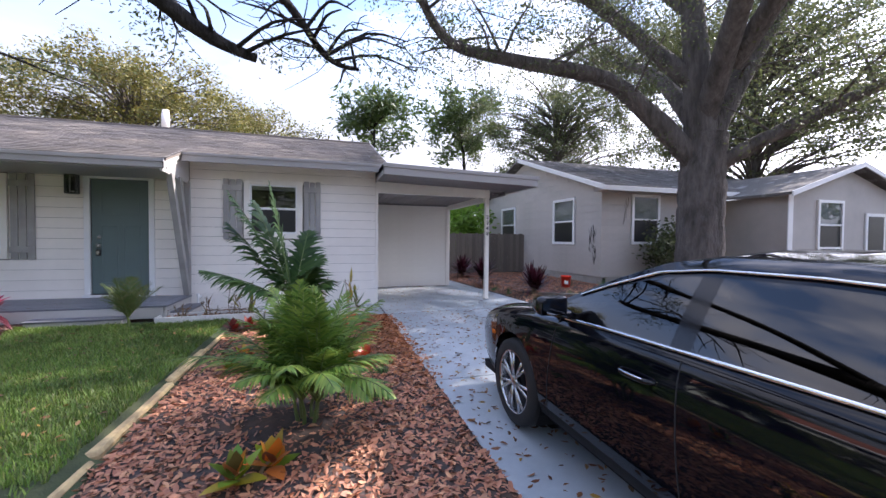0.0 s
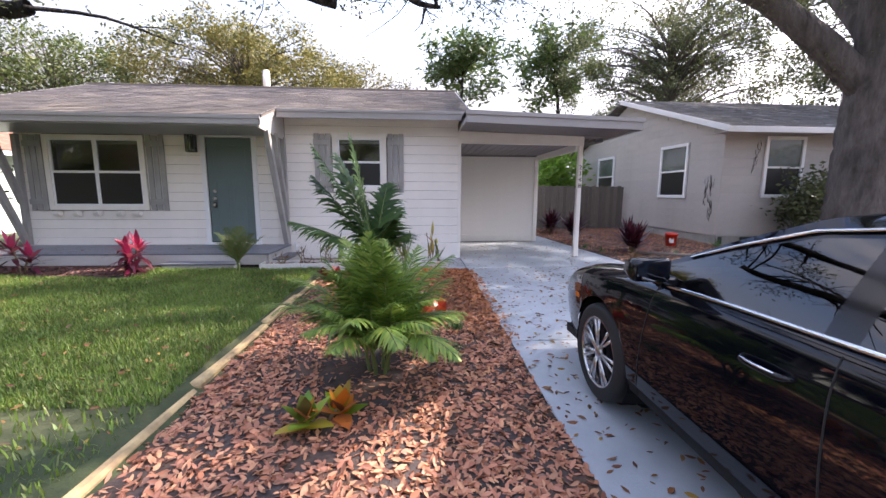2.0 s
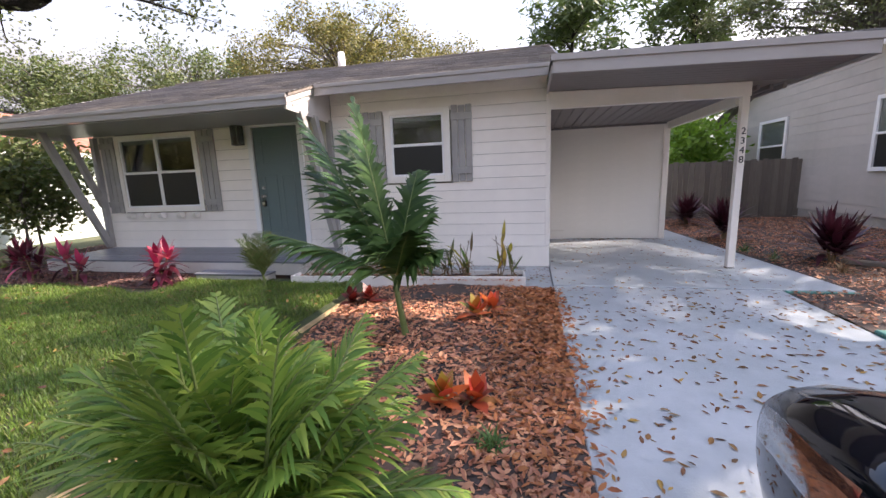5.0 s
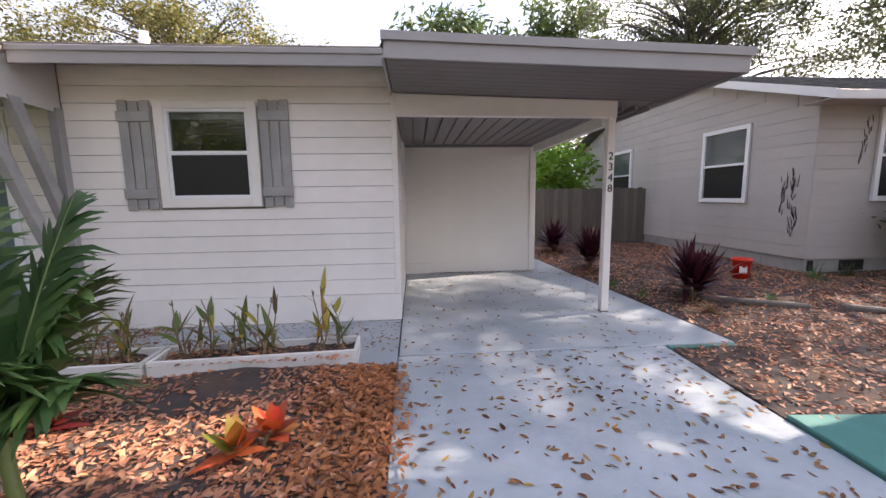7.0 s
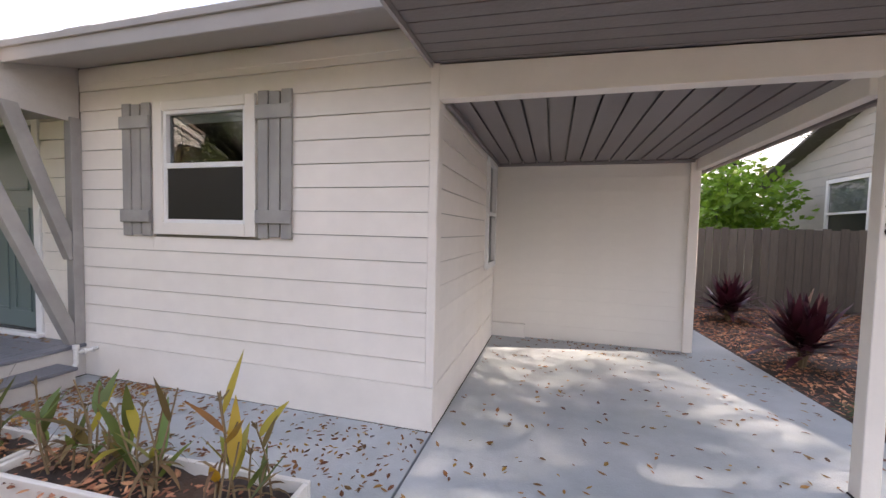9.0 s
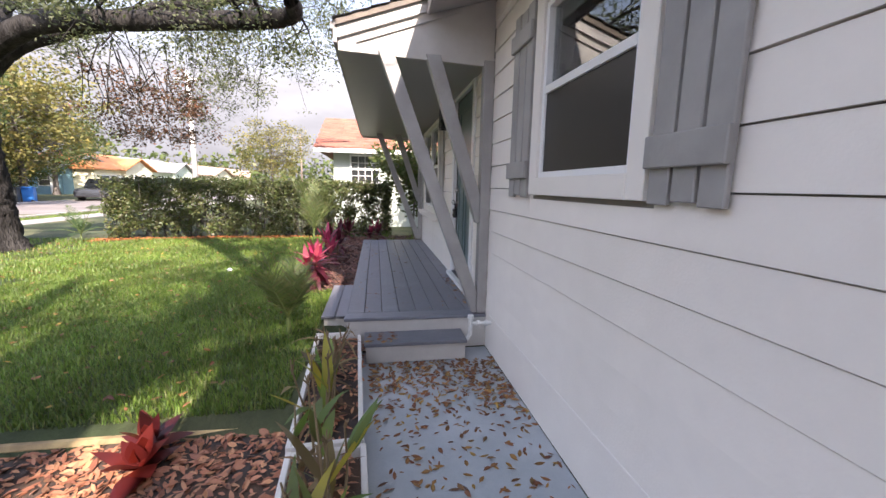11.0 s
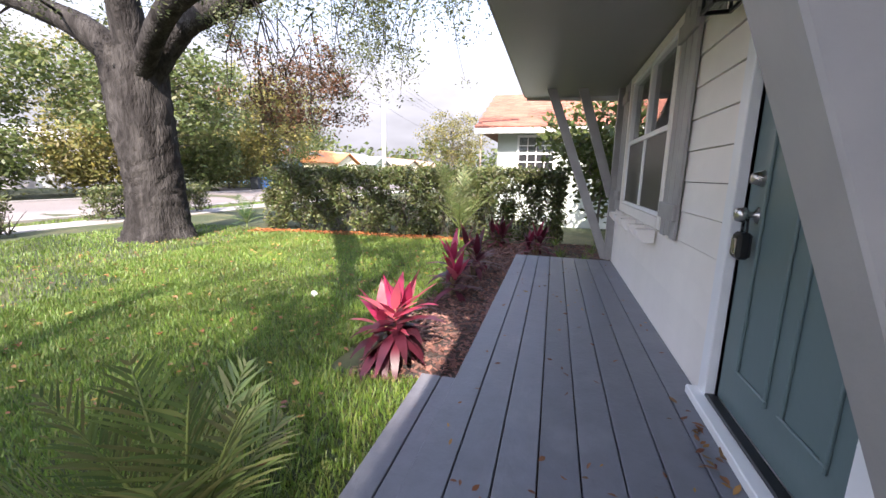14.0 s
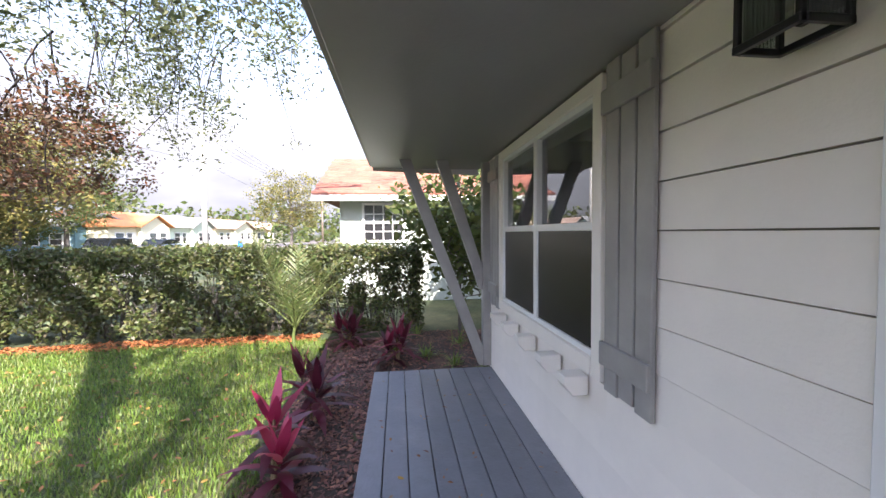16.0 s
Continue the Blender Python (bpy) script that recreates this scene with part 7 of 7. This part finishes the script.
def pole(x, y, h, r, m, label):
    t = thing("utility_pole", pose(x, y, -0.2), label, "pole", "utility poles")
    bm = bmesh.new()
    cyl(bm, (0, 0, 0), (0, 0, h), r, r * 0.65, 12)
    part("shaft", bm, m, t, "", True)
    box("cross_arm", -0.06, 0.06, -1.1, 1.1, h - 0.7, h - 0.58, m, t)
    for y2 in (-1.0, -0.4, 0.4, 1.0):
        bm = bmesh.new()
        cyl(bm, (0, y2, h - 0.58), (0, y2, h - 0.42), 0.05, 0.03, 8)
        part("insulator", bm, M_BLOCK, t)
    return t


pole(-37.4, -8.5, 11.0, 0.24, M_POLE, "tall pale concrete utility pole by the street")
pole(-75.0, -6.0, 10.5, 0.20, M_WOODPOLE, "wooden utility pole far along the street")
pole(-20.5, -14.8, 10.0, 0.18, M_POLE, "pale utility pole across the street")
for k, (y2, z2) in enumerate(((-1.0, 10.3), (-0.4, 10.3), (0.4, 10.3), (1.0, 10.3), (0.1, 7.6))):
    w = Wood()
    for a, b in (((-37.4, -8.5), (-75.0, -6.0)), ((-37.4, -8.5), (30.0, -6.9))):
        pts = [(a[0] + (b[0] - a[0]) * u, a[1] + (b[1] - a[1]) * u + y2, z2 - 1.3 * 4 * u * (1 - u)) for u in np.linspace(0, 1, 9)]
        w.limb(pts, 0.012, 0.012, 4, steps=3)
    wt = thing("overhead_wire", pose(0, 0, 0), "thin dark overhead wire along the street", "wire", "overhead wires")
    w.make("strand", M_BLACK, wt)


def bin_cart(x, y, m, label):
    t = thing("wheeled_bin", pose(x, y, -0.12, 0, 0, 20), label, "bin")
    prism("body", [(-0.24, 0.08), (0.24, 0.08), (0.30, 0.95), (-0.30, 0.95)], "y", -0.28, 0.28, m, t, bevel=0.02)
    box("lid", -0.33, 0.33, -0.31, 0.34, 0.955, 1.03, m, t, bevel=0.025)
    for s in (-0.27, 0.27):
        bm = bmesh.new()
        cyl(bm, (s - 0.03, 0.22, 0.10), (s + 0.03, 0.22, 0.10), 0.10, n=16)
        part("wheel", bm, M_TYRE, t)


M_BIN_B = mat("blue_bin_plastic", (0.02, 0.16, 0.48), 0.45, 0.05, 5, 0.05)
M_BIN_G = mat("dark_bin_plastic", (0.03, 0.035, 0.035), 0.45, 0.05, 5, 0.05)
bin_cart(-28.2, -14.6, M_BIN_B, "blue wheeled recycling bin at the kerb")
bin_cart(-27.0, -14.6, M_BIN_G, "dark grey wheeled refuse bin at the kerb")
bin_cart(-58.0, -13.6, M_BIN_B, "blue wheeled bin far along the street")


def parked(x, y, rz, m, label, h=1.5):
    t = thing("parked_car", pose(x, y, -0.09, 0, 0, rz), label, "car", "cars parked along the street")
    prism("body", [(-2.25, 0.30), (-2.3, 0.62), (-2.15, 0.92), (-1.0, 1.0), (1.0, 0.98), (2.1, 0.85), (2.28, 0.55), (2.2, 0.28)], "y", -0.9, 0.9, m, t, bevel=0.06)
    prism("cabin", [(-1.7, 0.98), (-1.25, h - 0.06), (-0.8, h), (0.35, h), (0.75, h - 0.08), (1.3, 0.97)], "y", -0.78, 0.78, M_TINT_SOLID, t, bevel=0.05)
    box("roof", -1.2, 0.6, -0.72, 0.72, h - 0.03, h + 0.015, m, t, bevel=0.01)
    for a in (-1.42, 1.42):
        for s in (-0.82, 0.82):
            bm = bmesh.new()
            cyl(bm, (a, s - 0.1, 0.33), (a, s + 0.1, 0.33), 0.33, n=20)
            w = part("wheel", bm, M_TYRE, t)
            bm = bmesh.new()
            cyl(bm, (a, s * 1.13, 0.33), (a, s * 1.15, 0.33), 0.2, n=16)
            part("rim", bm, M_ALLOY, w)


M_TINT_SOLID = mat("dark_glass", (0.01, 0.012, 0.014), 0.06, 0.02, 3, 0.0)
M_CAR_G = mat("dark_grey_car_paint", (0.04, 0.043, 0.05), 0.2, 0.03, 3, 0.0, coat=0.8)
M_CAR_G2 = mat("green_grey_car_paint", (0.07, 0.085, 0.085), 0.2, 0.03, 3, 0.0, coat=0.8)
parked(-33.2, -13.2, 4, M_CAR_G, "dark grey estate car parked along the street", 1.6)
parked(-39.0, -13.0, 3, M_CAR_G2, "green-grey sedan parked along the street", 1.42)
pp = thing("crumpled_paper", pose(-5.0, 5.15, 0.095), "small crumpled white paper lying on the lawn", "litter")
bm = bmesh.new()
bmesh.ops.create_icosphere(bm, subdivisions=2, radius=0.035)
for v in bm.verts:
    v.co *= 0.75 + 0.4 * random.random()
part("paper", bm, M_WHITE, pp)

# leaf litter, grass, and leaves on the paving
def chips(name, P, size, rng, material, label, parent=None, curl=0.3, tilt=0.45, cat="leaves"):
    """Fallen leaves: pointed blades folded along the midrib, lying at P."""
    n = len(P)
    az = rng.uniform(0, 2 * np.pi, n)
    L = size * (0.6 + 0.8 * rng.random(n))
    W = L * rng.uniform(0.28, 0.45, n)
    d = np.stack([np.cos(az), np.sin(az), rng.normal(0, tilt, n) * 0.5], 1)
    d /= np.linalg.norm(d, axis=1)[:, None]
    s = np.stack([-np.sin(az), np.cos(az), rng.normal(0, tilt, n)], 1)
    s -= d * np.sum(s * d, 1)[:, None]
    s /= np.linalg.norm(s, axis=1)[:, None]
    up = np.cross(d, s)
    lift = (np.abs(d[:, 2]) * L * 0.5 + np.abs(s[:, 2]) * W * 0.5)[:, None] * np.array([[0, 0, 1.0]]) * 0.9
    c = P + lift + np.array([[0, 0, 0.002]])
    a, b = d * (L * 0.5)[:, None], s * (W * 0.5)[:, None]
    k = up * (W * curl * rng.uniform(-0.6, 1.0, n))[:, None]
    V = np.stack([c - a, c - a * 0.35 + b + k, c + a * 0.35 + b * 0.85 + k, c + a, c + a * 0.35 - b * 0.85 + k, c - a * 0.35 - b + k, c], 1).reshape(-1, 3)
    base = (np.arange(n) * 7)[:, None]
    F = np.concatenate([base + np.array([[0, 1, 6, 5]]), base + np.array([[1, 2, 6, 6]]), base + np.array([[2, 3, 4, 6]]), base + np.array([[5, 6, 4, 4]])])
    F = np.concatenate([base + np.array([q]) for q in ([0, 1, 6], [1, 2, 6], [2, 3, 6], [3, 4, 6], [4, 5, 6], [5, 0, 6])])
    return tagged(raw(name, V, F, material, parent), label, cat, kind="stuff")


R = np.random.default_rng(2024)


def scatter(n, x0, x1, y0, y1, zf, keep=None):
    P = np.stack([R.uniform(x0, x1, n), R.uniform(y0, y1, n)], 1)
    if keep is not None:
        P = P[keep(P[:, 0], P[:, 1])]
    return np.column_stack([P, zf(P[:, 0], P[:, 1])])


def bed_z(X, Y):
    return gz(X, Y) + 0.012 + 0.05 * np.clip(1 - np.abs(X - 0.25) / 1.15, 0, 1) + 0.008 * wob(X, Y, 2)


def patchy(X, Y):
    """Bare dark soil shows in patches."""
    v = np.sin(X * 2.3 + 1) * np.sin(Y * 1.9 + 0.5) + 0.7 * np.sin(X * 5.1 - Y * 3.7) + 0.4 * np.sin(X * 9 + Y * 11)
    near = np.exp(-((X - 0.2) ** 2 + (Y - 3.0) ** 2) / 0.25) + np.exp(-((X - 0.1) ** 2 + (Y - 6.7) ** 2) / 0.35) * 0.9
    return R.random(len(X)) < np.clip(0.95 - 0.45 * np.clip(v - 0.35, 0, 1) - 0.8 * near + 0.8 * np.clip(X - 0.9, 0, 1), 0.06, 1)


chips("leaf_litter", scatter(27000, -0.90, 1.49, 0.2, 6.95, bed_z, patchy), 0.052, R, M_CHIPS, "brown and copper fallen leaves covering the bed")
chips("leaf_litter", scatter(2600, -0.90, 1.49, -1.4, 0.2, bed_z), 0.065, R, M_CHIPS, "brown fallen leaves covering the bed")
M_MULCH = leaf_mat("orange_mulch", [(0.32, 0.10, 0.03), (0.42, 0.16, 0.05), (0.26, 0.08, 0.03), (0.36, 0.13, 0.04)], 0.7, 0.05)
edge = scatter(5200, 0.75, 1.62, 3.6, 7.0, lambda X, Y: bed_z(np.minimum(X, 1.45), Y) + 0.008, lambda X, Y: R.random(len(X)) < np.clip((X - 0.75) / 0.5 * np.clip((Y - 3.4) / 2, 0, 1), 0, 1) * np.where(X > 1.5, 0.35, 1))
chips("bark_mulch", edge, 0.055, R, M_MULCH, "orange-brown bark mulch along the driveway edge")
side_keep = lambda X, Y: (R.random(len(X)) > 0.9 * ((X < 6.2) & (Y > 5.2) & (Y < 5.85))) & (X > 4.05 + 0.72 * (Y > 7.15) - 0.07 * np.clip(Y - 7.2, 0, 5) * (Y > 7.15))
chips("side_leaf_litter", scatter(24000, 4.05, 8.6, 4.2, 14.8, lambda X, Y: gz(X, Y) + 0.012 + 0.008 * wob(X, Y, 1.5), side_keep), 0.05, R, M_CHIPS, "brown fallen leaves over the side yard")
chips("side_leaf_litter", scatter(9000, 8.6, 13.5, 3.5, 10.0, lambda X, Y: gz(X, Y) + 0.012 + 0.008 * wob(X, Y, 1.5)), 0.062, R, M_CHIPS, "brown fallen leaves over the side yard")
M_DUSK = leaf_mat("dark_bed_litter", [(0.09, 0.045, 0.042), (0.18, 0.0825, 0.0675), (0.255, 0.12, 0.09), (0.12, 0.0675, 0.06), (0.36, 0.18, 0.12)], 0.7, 0.05)
chips("porch_bed_litter", scatter(7500, -8.9, -3.6, 6.3, 7.06, lambda X, Y: gz(X, Y) + 0.09 + 0.006 * wob(X, Y, 2)), 0.045, R, M_DUSK, "small brown leaves and mulch in the porch bed")
chips("end_bed_litter", scatter(4200, -9.3, -6.9, 7.1, 10.0, lambda X, Y: gz(X, Y) + 0.075 + 0.008 * wob(X, Y, 2)), 0.045, R, M_DUSK, "small brown leaves and mulch beyond the deck")
M_PAVE_LEAF = leaf_mat("leaves_on_paving", [(0.20, 0.07, 0.03), (0.30, 0.13, 0.05), (0.14, 0.05, 0.03), (0.42, 0.22, 0.06), (0.11, 0.06, 0.04), (0.50, 0.30, 0.06)], 0.6, 0.1)
chips("driveway_leaves", scatter(1500, 1.52, 4.02, 1.0, 7.18, lambda X, Y: gz(X, Y) + 0.001), 0.055, R, M_PAVE_LEAF, "fallen leaves strewn over the driveway", tilt=0.15)
chips("carport_leaves", scatter(420, 1.55, 4.5, 7.25, 11.0, lambda X, Y: gz(X, Y) + 0.005), 0.05, R, M_PAVE_LEAF, "fallen leaves on the carport floor", tilt=0.15)
chips("carport_leaves", scatter(90, 1.9, 3.9, 10.9, 11.08, lambda X, Y: gz(X, Y) + 0.005), 0.05, R, M_PAVE_LEAF, "dry leaves gathered along the carport wall", tilt=0.3)
chips("walk_leaves", scatter(700, -1.65, 1.48, 7.32, 8.27, lambda X, Y: 0.001 + 0 * X), 0.044, R, M_PAVE_LEAF, "brown leaves strewn over the walk", tilt=0.15)
chips("walk_leaves", scatter(1100, -1.70, -0.9, 7.28, 8.27, lambda X, Y: 0.001 + 0 * X, lambda X, Y: R.random(len(X)) < np.clip(-(X + 0.9) / 0.8 + (Y > 8.0) * 0.6, 0, 1)), 0.046, R, M_PAVE_LEAF, "copper leaves heaped beside the wooden step", tilt=0.3)
chips("deck_leaves", scatter(110, -6.6, -2.1, 7.15, 8.25, lambda X, Y: 0.301 + 0 * X), 0.034, R, M_PAVE_LEAF, "a few small dry leaves on the deck", tilt=0.25)
chips("step_leaves", scatter(26, -1.93, -1.71, 7.26, 7.5, lambda X, Y: 0.176 + 0 * X), 0.055, R, M_PAVE_LEAF, "copper leaves on the wooden step", tilt=0.3)
chips("threshold_leaves", scatter(36, -3.5, -2.2, 8.14, 8.22, lambda X, Y: 0.301 + 0 * X), 0.05, R, M_PAVE_LEAF, "brown leaves along the door sill", tilt=0.3)
chips("planter_litter", scatter(620, -1.98, 1.1, 6.9, 7.24, lambda X, Y: 0.115 + 0 * X), 0.05, R, M_CHIPS, "dry leaves in the planter boxes", tilt=0.4)
chips("lawn_leaves", scatter(1700, -9, -1.05, 0.2, 6.4, lambda X, Y: lawn_z(X, Y) + 0.03), 0.048, R, M_PAVE_LEAF, "scattered fallen leaves on the lawn", tilt=0.4)

chips("hedge_straw", scatter(3200, -9.4, -8.9, 0.7, 6.1, lambda X, Y: lawn_z(X, Y) + 0.012), 0.06, R, M_MULCH, "orange-brown pine straw along the hedge foot")


def grass(name, n, x0, x1, y0, y1, hgt, wid, keep, label, seed):
    r = np.random.default_rng(seed)
    P = np.stack([r.uniform(x0, x1, n), r.uniform(y0, y1, n)], 1)
    P = P[keep(P[:, 0], P[:, 1], r)]
    n = len(P)
    z = lawn_z(P[:, 0], P[:, 1]) - 0.005
    az, ln = r.uniform(0, 2 * np.pi, n), hgt * r.uniform(0.5, 1.3, n)
    b = np.column_stack([P, z])
    lean = r.uniform(0.15, 0.9, n)
    tip = b + np.stack([np.cos(az) * ln * lean, np.sin(az) * ln * lean, ln * np.sqrt(np.clip(1 - lean ** 2 * 0.8, 0.1, 1))], 1)
    mid = b * 0.5 + tip * 0.5 + np.column_stack([np.zeros((n, 2)), ln * 0.14])
    s = np.stack([-np.sin(az), np.cos(az), np.zeros(n)], 1) * (wid * r.uniform(0.6, 1.2, n))[:, None] * 0.5
    V = np.stack([b - s, b + s, mid + s * 0.8, tip, mid - s * 0.8], 1).reshape(-1, 3)
    k = (np.arange(n) * 5)[:, None]
    F = np.concatenate([k + np.array([[0, 1, 2]]), k + np.array([[0, 2, 4]]), k + np.array([[4, 2, 3]])])
    return tagged(raw(name, V, F, M_GRASS), label, "grass", kind="stuff")


def on_lawn(X, Y, r):
    edge_y = 6.28 + 0.10 * np.sin(X * 2.1) + 0.06 * np.sin(X * 5.3)
    return (X < -1.01) & ((Y < edge_y) | ((X > -3.65) & (Y < 6.85))) & (np.hypot(X + 7.5, Y + 0.25) > 0.6) & ~((X < -9.0) & (Y > 0.7))


grass("lawn_grass", 120000, -5.0, -1.0, 2.6, 6.8, 0.058, 0.0075, on_lawn, "green lawn grass", 301)
grass("lawn_grass", 66000, -9.2, -5.0, 1.5, 6.5, 0.06, 0.0095, on_lawn, "green lawn grass", 302)
grass("lawn_grass", 30000, -9.5, -1.0, -2.4, 2.6, 0.07, 0.011, on_lawn, "green lawn grass near the oak", 303)
grass("verge_grass", 9000, -30, 1.0, -5.9, -4.8, 0.07, 0.02, lambda X, Y, r: X < 1.3, "grass verge along the kerb", 304)
